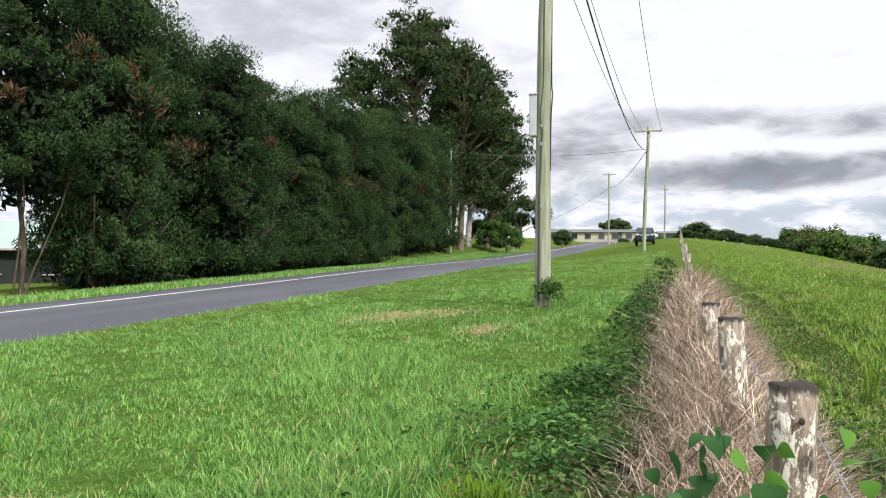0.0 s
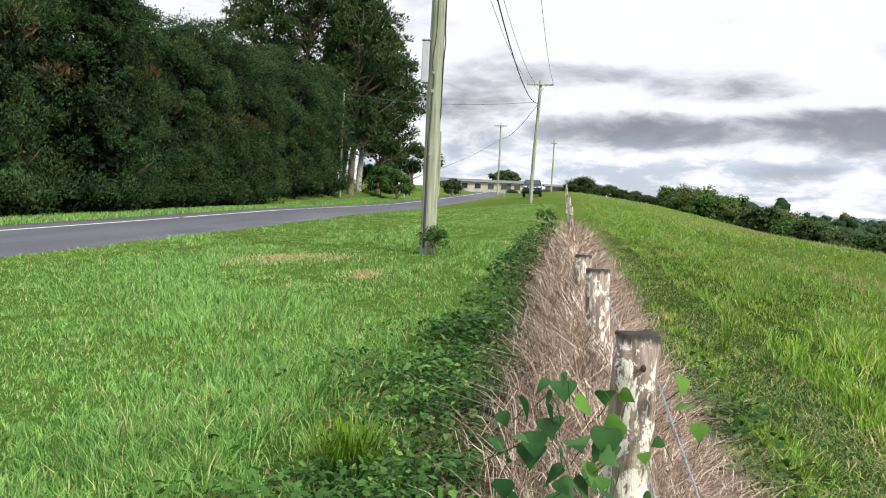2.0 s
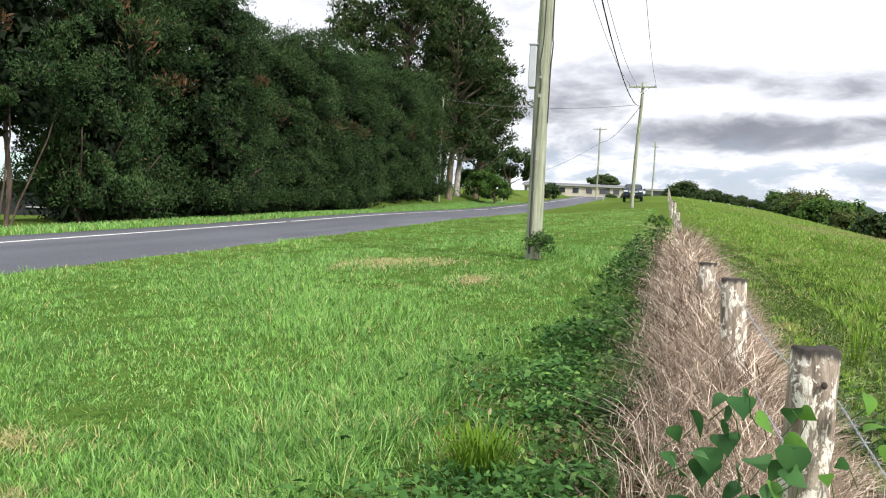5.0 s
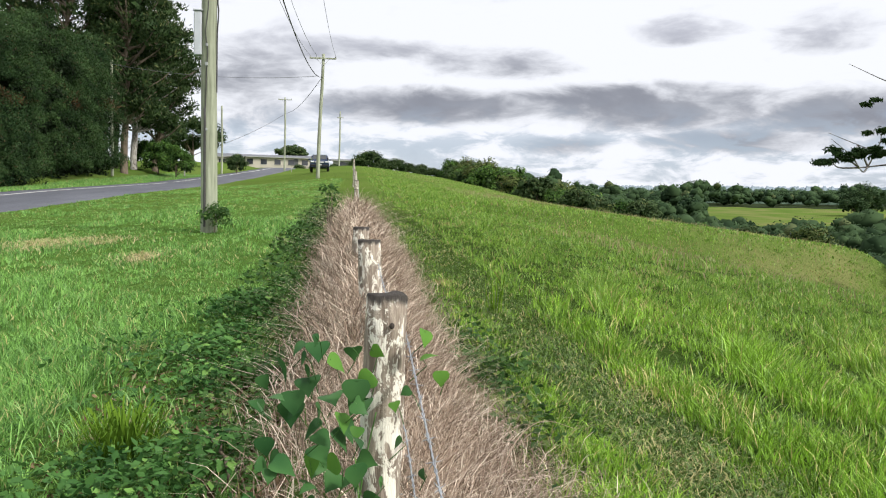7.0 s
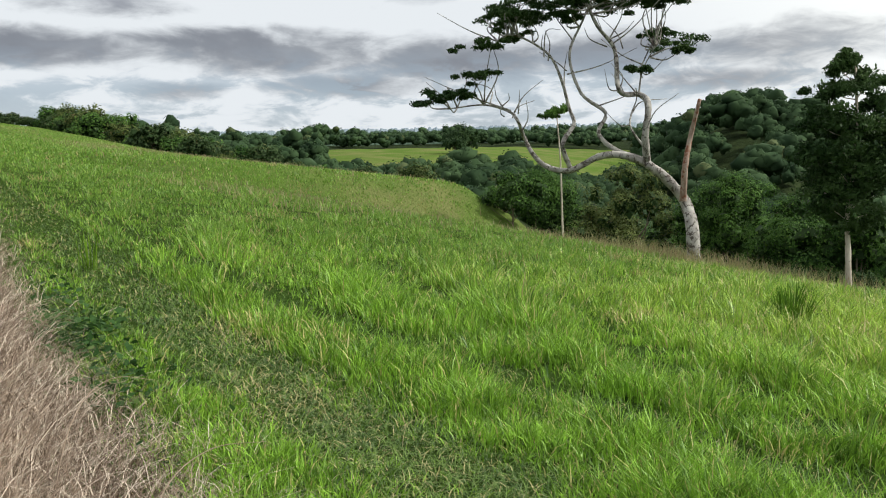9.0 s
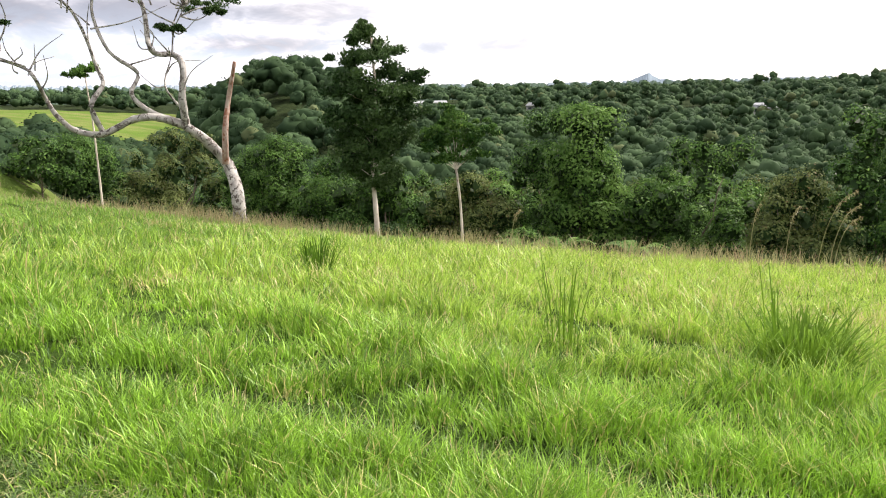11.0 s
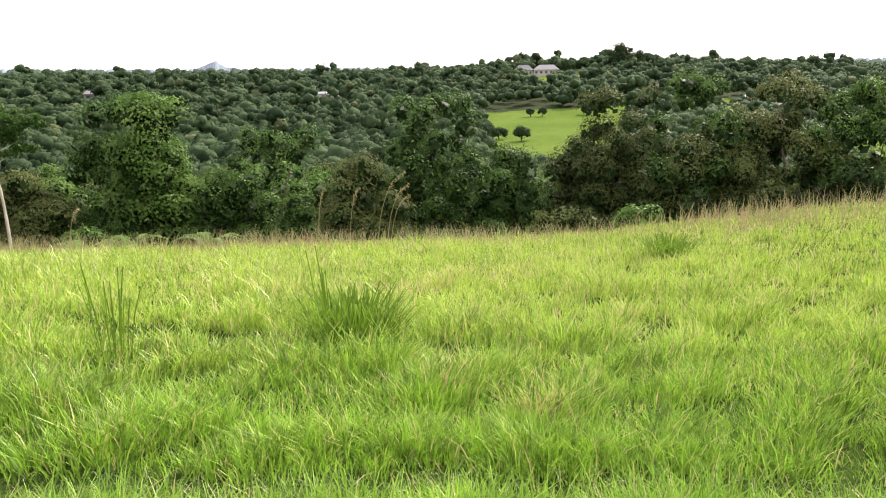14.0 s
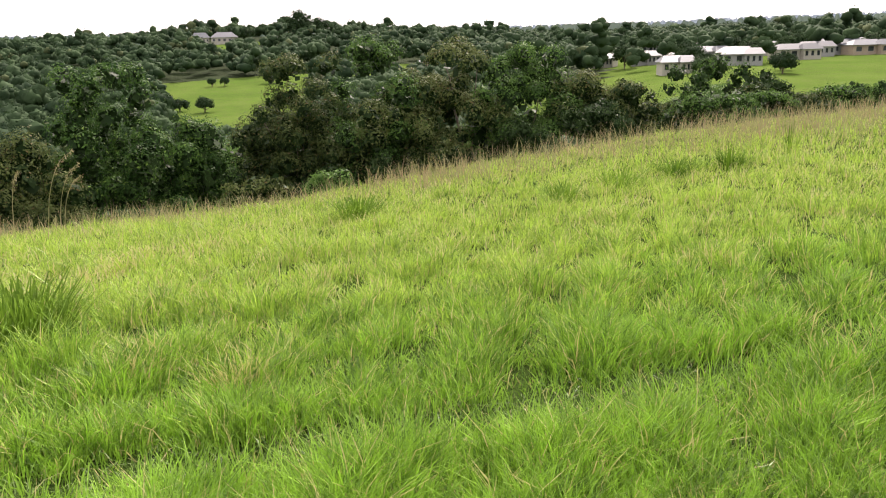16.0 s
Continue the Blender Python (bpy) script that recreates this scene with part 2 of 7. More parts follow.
FOREST_FLOOR = floor_material()
# skyline woods, tinted bluish in the colour for distance haze
DISTANT_WOODS = leafy("hazed_distant_woods", (0.040, 0.066, 0.050), (0.070, 0.105, 0.075), 0.0, None, 0, 0.9, 0.02)
# distance haze is painted into the hills as pale blue-grey
DISTANT_HILLS = leafy("hazed_distant_hills", (0.19, 0.24, 0.29), (0.25, 0.30, 0.34), 0.0, None, 0, 0.9, 0.004)
GROUND, ASPHALT = ground_material(), road_material()
LINE_PAINT = painted("white_line_paint", (0.75, 0.75, 0.73), 0.7, dirt=0.35, scale=3.0)
VERGE_BLADES = grassy("verge_grass_blades", (0.028, 0.102, 0.020), (0.31, 0.59, 0.138), (0.46, 0.44, 0.19), (0.62, 0.78), 0.05, 0.22)
FIELD_BLADES = grassy("paddock_grass_blades", (0.014, 0.055, 0.007), (0.395, 0.69, 0.068), (0.54, 0.48, 0.20), (0.62, 0.8), 0.06, 0.23)
PALE_FIELD_BLADES = grassy("pale_seeding_paddock_grass", (0.034, 0.105, 0.012), (0.62, 0.85, 0.125), (0.60, 0.52, 0.25), (0.6, 0.8), 0.09, 0.25)
OLIVE_BLADES = grassy("olive_upper_grass", (0.050, 0.130, 0.016), (0.31, 0.50, 0.075), (0.36, 0.31, 0.13), (0.55, 0.75), 0.06)
RUT_BLADES = grassy("flattened_rut_grass", (0.032, 0.078, 0.014), (0.20, 0.30, 0.065), (0.42, 0.37, 0.18), (0.52, 0.72), 0.13, 0.15)
DRY_BLADES = grassy("dry_verge_grass", (0.30, 0.30, 0.10), (0.50, 0.46, 0.24), (0.50, 0.42, 0.24), (0.4, 0.6), 0.4)
PALE_SEED_BLADES = grassy("pale_seeding_grass", (0.36, 0.44, 0.085), (0.58, 0.64, 0.18), (0.58, 0.52, 0.28), (0.5, 0.7), 0.2, 0.3)
SEED_BLADES = grassy("seeding_grass", (0.20, 0.22, 0.08), (0.38, 0.33, 0.18), (0.34, 0.25, 0.15), (0.5, 0.7), 0.15, 0.3)
DEAD_STALKS = leafy("dead_grass_stalks", (0.10, 0.068, 0.050), (0.44, 0.345, 0.27), 0.12, (0.72, 0.62, 0.52), 0.24, 0.8, 2.5)
LITTER = leafy("dead_brown_leaves", (0.055, 0.036, 0.022), (0.20, 0.14, 0.085), 0.05, (0.34, 0.27, 0.18), 0.1, 0.85, 3.0)
WEED_LEAVES = leafy("weed_leaves", (0.022, 0.075, 0.020), (0.095, 0.215, 0.055), 0.28, (0.15, 0.29, 0.07), 0.10, 0.5, 2.5)
BRAMBLE_LEAVES = leafy("bramble_leaves", (0.022, 0.06, 0.015), (0.068, 0.14, 0.038), 0.3, (0.13, 0.20, 0.06), 0.1, 0.5, 2.0)
# darker copy of the vine leaves, shade beside the post put into the colour
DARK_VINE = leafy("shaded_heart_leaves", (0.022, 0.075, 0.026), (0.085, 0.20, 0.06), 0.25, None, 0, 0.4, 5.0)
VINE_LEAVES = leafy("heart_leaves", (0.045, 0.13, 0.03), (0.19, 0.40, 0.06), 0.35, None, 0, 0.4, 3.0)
CONIFER = leafy("cypress_sprays", (0.008, 0.024, 0.011), (0.058, 0.108, 0.036), 0.10, (0.09, 0.062, 0.035), 0.03, 0.6, 0.9, 0.25)
DEAD_CONIFER = leafy("browned_cypress_sprays", (0.055, 0.032, 0.018), (0.15, 0.082, 0.045), 0.1, (0.05, 0.07, 0.03), 0.2, 0.8, 1.0)
# cypress bark with the shade inside the hedge darkened into its colour
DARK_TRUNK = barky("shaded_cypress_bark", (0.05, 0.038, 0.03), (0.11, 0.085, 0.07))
# dark copy of the sprays: the hedge's inner shade is in its colour
CONIFER_CORE = leafy("shaded_cypress_inside", (0.006, 0.012, 0.006), (0.014, 0.024, 0.010), 0.0)
PINE = leafy("pine_needles_dark", (0.022, 0.045, 0.018), (0.07, 0.11, 0.04), 0.2, (0.11, 0.13, 0.05), 0.08, 0.6, 0.6, 0.3)
BROAD = leafy("broad_leaves", (0.022, 0.060, 0.014), (0.120, 0.230, 0.048), 0.30, (0.15, 0.25, 0.05), 0.05, 0.5, 0.9, 0.5)
BRIGHT = leafy("bright_leaves", (0.042, 0.105, 0.020), (0.175, 0.30, 0.070), 0.35, None, 0, 0.5, 0.8)
BROWNISH = leafy("olive_brown_leaves", (0.042, 0.068, 0.019), (0.140, 0.175, 0.055), 0.25, (0.15, 0.12, 0.05), 0.05, 0.55, 0.9, 0.5)
GUM = leafy("gum_leaves", (0.015, 0.040, 0.013), (0.064, 0.110, 0.034), 0.2, None, 0, 0.5, 0.5)
# inner crown leaves, with the shade between clumps put into their colour
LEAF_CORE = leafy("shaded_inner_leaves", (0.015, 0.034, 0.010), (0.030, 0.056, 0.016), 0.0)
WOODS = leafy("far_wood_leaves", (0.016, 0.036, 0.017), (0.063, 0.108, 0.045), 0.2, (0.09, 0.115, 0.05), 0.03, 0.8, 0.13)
TRUNK = barky("grey_brown_bark", (0.10, 0.075, 0.055), (0.20, 0.165, 0.13))
PALE_TRUNK = barky("pale_bark", (0.42, 0.36, 0.30), (0.62, 0.57, 0.50), 7.0, 0.2, (0.20, 0.15, 0.12), (0.60, 0.66))
GUM_BARK = barky("mottled_gum_bark", (0.26, 0.245, 0.23), (0.50, 0.48, 0.45), 5.0, 0.5, (0.10, 0.085, 0.075), (0.51, 0.57), bump=0.9)
RED_WOOD = barky("broken_red_wood", (0.24, 0.15, 0.11), (0.44, 0.36, 0.31), 5.0, 0.15, (0.20, 0.085, 0.05), (0.52, 0.60))
POLE_WOOD = barky("grey_green_pole_wood", (0.19, 0.21, 0.15), (0.37, 0.40, 0.31), 14.0, 0.06, None, rough=0.9)
POST_WOOD = barky("lichened_post", (0.20, 0.17, 0.14), (0.38, 0.34, 0.29), 30.0, 0.15, (0.74, 0.72, 0.66), (0.47, 0.53), bump=0.8)
POST_TOP = barky("dark_weathered_end", (0.035, 0.032, 0.03), (0.11, 0.10, 0.09), 40.0, 1.0)
STEEL = painted("galvanised_steel", (0.42, 0.44, 0.46), 0.45, 0.7, 0.3, 8.0)


# ---- the land ----
def smooth(t):
    t = np.clip(t, 0.0, 1.0)
    return t * t * (3 - 2 * t)


def profile(v, knots, blur):
    """A smooth curve through a few (position, height) knots."""
    xs, zs = [k[0] for k in knots], [k[1] for k in knots]
    return sum(np.interp(np.asarray(v, float) + d * blur, xs, zs) for d in (-1, -0.5, 0, 0.5, 1)) / 5


FENCE_LINE = [(-900, -8), (-60, -2.0), (-10, -0.35), (0, 0.02), (5, 0.25), (9, 0.55), (15.6, 1.1), (30, 1.9), (62, 3.7), (78, 4.85), (100, 6.3), (140, 8.5), (190, 9.2), (400, 6), (1500, 0)]
ROAD_LINE = [(-900, -9), (-60, -2.2), (-10, -0.3), (0, 0.1), (10, 0.45), (23, 1.1), (38, 1.9), (63, 3.0), (86, 4.3), (114, 6.0), (150, 8.3), (190, 8.6), (400, 6), (1500, 0)]
EDGE_LINE = [(-900, -6), (-80, -1.2), (-28, -1.1), (-20, -1.3), (-12, -1.8), (-5, -2.5), (2, -2.6), (13, -2.75), (19, -2.5), (30.5, -2.75), (33.0, -0.4), (34.5, 0.0), (37, 0.08), (41, 0.15), (49, 0.4), (66, 1.15), (83, 2.2), (119, 5.0), (150, 7.2), (200, 8.4), (500, 6), (1500, 0)]
EDGE_AT = [(-900, 30), (-80, 24), (-30, 22), (13, 22.6), (28, 24), (140, 17), (400, 20), (1500, 40)]


def bump(x, y, cx, cy, rx, ry, h):
    return h * np.exp(-((x - cx) / rx) ** 2 - ((y - cy) / ry) ** 2)


def height(x, y):
    """The lie of the land, from the far side of the road down across the paddock, the gully and up the far hills."""
    x, y = np.asarray(x, float), np.asarray(y, float)
    zf, zr, ze, xe = profile(y, FENCE_LINE, 2.0), profile(y, ROAD_LINE, 3.0), profile(y, EDGE_LINE, 1.3), profile(y, EDGE_AT, 8.0)
    west = zf + (zr - zf) * smooth((-x - 0.5) / 8.5)
    west = west + 0.9 * smooth((-x - 16.5) / 5) * smooth((y - 46) / 14) - 0.15 * smooth((-x - 15.5) / 3) - 1.1 * smooth((-x - 22) / 7) * smooth((60 - y) / 14)
    u = np.clip((x - 0.5) / (xe - 0.5), 0, 1)
    east = zf + (ze - zf) * u ** 1.3
    over = np.maximum(x - xe, 0)
    az = np.degrees(np.arctan2(y, np.maximum(x, 1e-3)))
    deep = 12.0 - 7.0 * smooth((-az - 26) / 18)
    gully = ze - deep * (1 - np.exp(-over / 20))
    r = np.hypot(x, y)
    ridge = 7 + 6.5 * np.exp(-((az + 14) / 11) ** 2) - 2 * smooth((-az - 24) / 12)
    low = -14.5 + 8 * smooth((-az - 26) / 18) + 12 * smooth((az - 42) / 14)
    far = low + (ridge - low) * np.clip((r - 90) / 380, 0, 2.2) ** np.where(az < -26, 0.9, 1.6)
    far = np.minimum(far, ridge + 0.01 * (r - 470)) + bump((x - 142) * 0.80 + (y - 106) * 0.60, (y - 106) * 0.80 - (x - 142) * 0.60, 0, 0, 55, 22, 19)
    mix = smooth((over - 25) / 70)
    east = np.where(over > 0, gully + (far - gully) * mix, east)
    return np.where(x < 0.5, west, east)


# ---- tools ----
def raw(name, verts, quads=None, tris=None, material=None, parent=None, label="", flat=True):
    """One mesh object from arrays of corners and faces."""
    verts = np.asarray(verts, np.float32).reshape(-1, 3)
    quads = np.zeros((0, 4), np.int32) if quads is None else np.asarray(quads, np.int32).reshape(-1, 4)
    tris = np.zeros((0, 3), np.int32) if tris is None else np.asarray(tris, np.int32).reshape(-1, 3)
    me = bpy.data.meshes.new(name)
    me.vertices.add(len(verts))
    me.vertices.foreach_set("co", verts.ravel())
    loops = np.concatenate([quads.ravel(), tris.ravel()])
    me.loops.add(len(loops))
    me.loops.foreach_set("vertex_index", loops)
    starts = np.concatenate([np.arange(len(quads)) * 4, len(quads) * 4 + np.arange(len(tris)) * 3]).astype(np.int32)
    me.polygons.add(len(starts))
    me.polygons.foreach_set("loop_start", starts)
    me.update(calc_edges=True)
    if not flat:
        me.polygons.foreach_set("use_smooth", np.ones(len(starts), bool))
    if material is not None:
        me.materials.append(material)
    ob = new(name, me)
    if parent is not None:
        ob.parent = parent
    if label:
        tagged(ob, label)
    return ob


def part(name, bm, material, parent, label="", smooth_faces=False):
    me = bpy.data.meshes.new(name)
    bm.to_mesh(me)
    bm.free()
    me.materials.append(material)
    if smooth_faces:
        me.polygons.foreach_set("use_smooth", np.ones(len(me.polygons), bool))
    ob = new(name, me)
    ob.parent = parent
    if label:
        tagged(ob, label)
    return ob


def thing(name, x, y, z, label, category, group="", turn=0.0):
    ob = new(name)
    ob.empty_display_size = 0.2
    ob.matrix_basis = pose(x, y, z, 0, 0, turn)
    return tagged(ob, label, category, group)


def box(bm, c, s, bevel=0.0, m=None):
    made = bmesh.ops.create_cube(bm, size=1.0, matrix=Matrix.Translation(c) @ Matrix.Diagonal((*s, 1)))["verts"]
    if m is not None:
        bmesh.ops.transform(bm, matrix=m, verts=made)
    if bevel:
        edges = list({e for v in made for e in v.link_edges})
        bmesh.ops.bevel(bm, geom=edges, offset=bevel, segments=1, affect="EDGES")
    return bm


def fresh():
    return bmesh.new()


def tube_arrays(points, radii, sides=8, rough=0.0, rng=None, cap=True):
    """Corners and faces of a tube along points."""
    pts = np.asarray(points, float)
    n = len(pts)
    radii = np.broadcast_to(np.asarray(radii, float), (n,))
    tan = np.gradient(pts, axis=0)
    tan /= np.linalg.norm(tan, axis=1)[:, None] + 1e-9
    ref = np.array([0.0, 0.0, 1.0]) if abs(tan[0, 2]) < 0.9 else np.array([1.0, 0.0, 0.0])
    a = np.cross(tan, ref)
    a /= np.linalg.norm(a, axis=1)[:, None] + 1e-9
    b = np.cross(tan, a)
    ang = np.linspace(0, 2 * np.pi, sides, endpoint=False)
    r = radii[:, None] * np.ones((1, sides))
    if rough and rng is not None:
        r = r * (1 + rough * (rng.random((n, sides)) - 0.5))
    v = pts[:, None, :] + r[..., None] * (np.cos(ang)[None, :, None] * a[:, None, :] + np.sin(ang)[None, :, None] * b[:, None, :])
    i, j = np.meshgrid(np.arange(n - 1), np.arange(sides), indexing="ij")
    k = (j + 1) % sides
    q = np.stack([i * sides + j, i * sides + k, (i + 1) * sides + k, (i + 1) * sides + j], -1).reshape(-1, 4)
    v = v.reshape(-1, 3)
    t = np.zeros((0, 3), np.int32)
    if cap:
        v = np.vstack([v, pts[-1] + tan[-1] * radii[-1] * 0.3])
        j = np.arange(sides)
        t = np.stack([(n - 1) * sides + j, (n - 1) * sides + (j + 1) % sides, np.full(sides, len(v) - 1)], -1)
    return v, q, t


def gather(pieces):
    vs, qs, ts, o = [], [], [], 0
    for v, q, t in pieces:
        vs.append(v)
        qs.append(np.asarray(q).reshape(-1, 4) + o)
        ts.append(np.asarray(t).reshape(-1, 3) + o)
        o += len(v)
    return np.vstack(vs), np.vstack(qs), np.vstack(ts)


def curve_through(points, steps=5):
    """A rounded line through points (Catmull-Rom)."""
    p = np.asarray(points, float)
    p = np.vstack([2 * p[0] - p[1], p, 2 * p[-1] - p[-2]])
    out = []
    for i in range(1, len(p) - 2):
        t = np.linspace(0, 1, steps, endpoint=False)[:, None]
        out.append(0.5 * (2 * p[i] + (p[i + 1] - p[i - 1]) * t + (2 * p[i - 1] - 5 * p[i] + 4 * p[i + 1] - p[i + 2]) * t ** 2 + (3 * p[i] - p[i - 1] - 3 * p[i + 1] + p[i + 2]) * t ** 3))
    out.append(p[-2][None])
    return np.vstack(out)


def unit(v):
    return v / (np.linalg.norm(v, axis=-1, keepdims=True) + 1e-9)


def leaf_arrays(rng, at, out, size, wide=0.5, droop=0.0, jitter=0.42, point=0.0):
    """Diamond leaves, folded a little along the midrib: across the outward way, or pointing along it."""
    n = len(at)
    nor = unit(out + rng.normal(0, jitter, (n, 3)))
    a = unit(np.cross(nor, unit(rng.normal(0, 1, (n, 3)))))
    if point:
        a = unit(a * (1 - point) + point * (out + np.array([0, 0, 0.45]) + rng.normal(0, 0.45, (n, 3))))
        nor = unit(np.cross(a, unit(rng.normal(0, 1, (n, 3)))) + 0.35 * nor)
    a[:, 2] -= droop
    a = unit(a)
    b = unit(np.cross(nor, a))
    s = (size * (0.6 + 0.8 * rng.random(n)))[:, None]
    v = np.stack([at - a * s * 0.5, at + b * s * wide * 0.5 + nor * s * 0.08, at + a * s * 0.5, at - b * s * wide * 0.5 + nor * s * 0.08], 1)
    return v.reshape(-1, 3), np.arange(n * 4).reshape(-1, 4), np.zeros((0, 3), np.int32)


def core_arrays(rng, c, r, per=26, big=0.75, wide=0.8):
    """The shaded inner leaves of a crown, larger and closer to the middle of each clump."""
    i = np.repeat(np.arange(len(c)), per)
    d = unit(rng.normal(0, 1, (len(i), 3)))
    at = np.asarray(c)[i] + d * (np.asarray(r)[i] * rng.uniform(0.2, 0.95, len(i)))[:, None]
    return leaf_arrays(rng, at, d, np.asarray(r)[i] * big, wide, jitter=0.6)


def clumps(rng, centre, radii, count, size, shell=(0.55, 0.95), below=-0.6):
    """Centres and radii of the leaf clumps that fill one ellipsoid of a crown."""
    d = unit(rng.normal(0, 1, (count * 3, 3)))
    d = d[d[:, 2] > below][:count]
    k = rng.uniform(*shell, (len(d), 1))
    c = np.asarray(centre) + d * k * np.asarray(radii)
    return c, size * rng.uniform(0.7, 1.3, len(d))


def shell_leaves(rng, c, r, per, size, wide=0.5, flat=1.0, droop=0.0, low=-0.35, point=0.0, deep=0.72, jitter=0.36):
    """Leaves on the outside of every clump, most on its upper side."""
    n = len(c)
    i = np.repeat(np.arange(n), per)
    d = unit(rng.normal(0, 1, (len(i), 3)) + np.array([0, 0, 0.35]))
    d[:, 2] = np.where(d[:, 2] < low, -d[:, 2], d[:, 2])
    at = c[i] + d * (r[i] * (deep + (1.18 - deep) * rng.random(len(i)) ** 0.8) * (1 + 0.18 * np.sin(9 * d[:, 0] + i) * np.sin(8 * d[:, 2] + 2 * i)))[:, None] * np.array([1, 1, flat])
    return leaf_arrays(rng, at, d, size, wide, droop, jitter, point=point)


def limb(rng, a, b, r0, r1, sag=0.0, steps=7, sides=7, wander=0.08):
    a, b = np.asarray(a, float), np.asarray(b, float)
    t = np.linspace(0, 1, steps)[:, None]
    p = a + (b - a) * t
    p += rng.normal(0, wander, (steps, 3)) * np.linalg.norm(b - a) * 0.15 * np.sin(np.pi * t)
    p[:, 2] -= sag * np.sin(np.pi * t[:, 0])
    return tube_arrays(p, np.linspace(r0, r1, steps), sides, 0.12, rng)


def tree(name, label, x, y, tall, spread, bottom, clump, count, per, leaf, foliage, bark=TRUNK, trunk=0.18, seed=0, category="tree", group="", wide=0.5, flat=1.0, inner=LEAF_CORE, lobes=1, low=-0.35, sink=0.1, top=1.0, point=0.0, deep=0.78, jitter=0.36):
    """A broad tree: trunk and limbs, a shaded inside and clumps of leaves round it."""
    rng = np.random.default_rng(seed + 17)
    base = thing(name, x, y, float(height(x, y)) - sink, label, category, group)
    mid = (tall + bottom) / 2
    cs, rs = [], []
    for q in range(lobes):
        off = np.array([0, 0, 0.0]) if q == 0 else np.append(rng.normal(0, spread * 0.45, 2), rng.uniform(-0.25, 0.1) * (tall - bottom))
        k = 1.0 if q == 0 else 0.7
        c, r = clumps(rng, np.array([0, 0, mid]) + off, np.array([spread, spread, (tall - bottom) / 2 * top]) * k, max(6, count // lobes), clump)
        cs.append(c)
        rs.append(r)
    c, r = np.vstack(cs), np.concatenate(rs)
    c[:, 2] = np.maximum(c[:, 2], bottom * 0.6 + min(0.3, 0.15 * tall))
    crest = np.column_stack([rng.normal(0, spread * 0.3, 5), rng.normal(0, spread * 0.3, 5), tall - clump * rng.uniform(0.85, 1.6, 5)])
    crest[0] = (0, 0, tall - clump * 0.9)
    c, r = np.vstack([c, crest]), np.concatenate([r, np.full(5, clump)])
    pieces = [limb(rng, (0, 0, -0.2), (rng.normal(0, 0.1), rng.normal(0, 0.1), bottom + (tall - bottom) * 0.45), trunk, trunk * 0.45)]
    for i in rng.choice(len(c), min(9, len(c)), replace=False):
        z = bottom * 0.5 + rng.random() * (c[i][2] - bottom * 0.5) * 0.6
        pieces.append(limb(rng, (0, 0, max(0.2, z)), c[i], trunk * 0.4, trunk * 0.1))
    v, f, t = gather(pieces)
    raw("trunk", v, f, t, bark, base, flat=False)
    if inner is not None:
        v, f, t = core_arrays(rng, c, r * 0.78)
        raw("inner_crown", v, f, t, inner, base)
    v, f, t = shell_leaves(rng, c, r, per, leaf, wide, flat, low=low, point=point, deep=deep, jitter=jitter)
    raw("crown", v, f, t, foliage, base)
    return base


def blades(name, xy, tall, width, lean, material, rng, label, category="grass", lift=0.0, curl=0.5, tuft=0.0):
    """Grass: every blade is a bent, tapering strip of its own."""
    n = len(xy)
    heart = np.array(xy, float)
    if tuft:
        m = max(1, n // 10)
        own = rng.integers(0, m, n)
        heart = xy[own * 10 % n]
        off = rng.normal(0, 1, (n, 2)) * (tuft * (0.5 + rng.random(m))[own])[:, None] * (1 + 0.06 * np.hypot(heart[:, 0], heart[:, 1]))[:, None]
        xy = heart + off
        tall = tall[own * 10 % n] * rng.uniform(0.55, 1.15, n) * rng.uniform(0.7, 1.3, m)[own]
        width = width[own * 10 % n]
    z = height(xy[:, 0], xy[:, 1]) - 0.015 + lift
    base = np.column_stack([xy, z])
    ang = rng.uniform(0, 2 * np.pi, n)
    side = np.column_stack([np.cos(ang), np.sin(ang), np.zeros(n)])
    la = rng.uniform(0, 2 * np.pi, n)
    if tuft:
        la = np.arctan2(off[:, 1], off[:, 0]) + rng.normal(0, 0.6, n)
    way = np.column_stack([np.cos(la), np.sin(la), np.zeros(n)]) * (tall * lean * rng.uniform(0.1, 1.0, n))[:, None]
    up = np.column_stack([np.zeros(n), np.zeros(n), tall])
    w = (width * 0.5)[:, None] * side
    mid = base + up * 0.58 + way * (0.5 - 0.25 * curl)
    tip = base + up * (1.0 - 0.25 * curl * np.minimum(lean, 1.0))[:, None] if np.ndim(lean) else base + up * (1.0 - 0.2 * curl * lean)
    tip = tip + way
    v = np.stack([base - w, base + w, mid - w * 0.8, mid + w * 0.8, tip], 1).reshape(-1, 3)
    o = np.arange(n)[:, None] * 5
    return tagged(raw(name, v, o + np.array([0, 1, 3, 2]), o + np.array([2, 3, 4]), material), label, category, kind="stuff")


# ---- ground and road ----
def graded(inner, step, outer, grow):
    v, d = [inner], step
    while v[-1] < outer:
        d *= grow
        v.append(v[-1] + d)
    return v


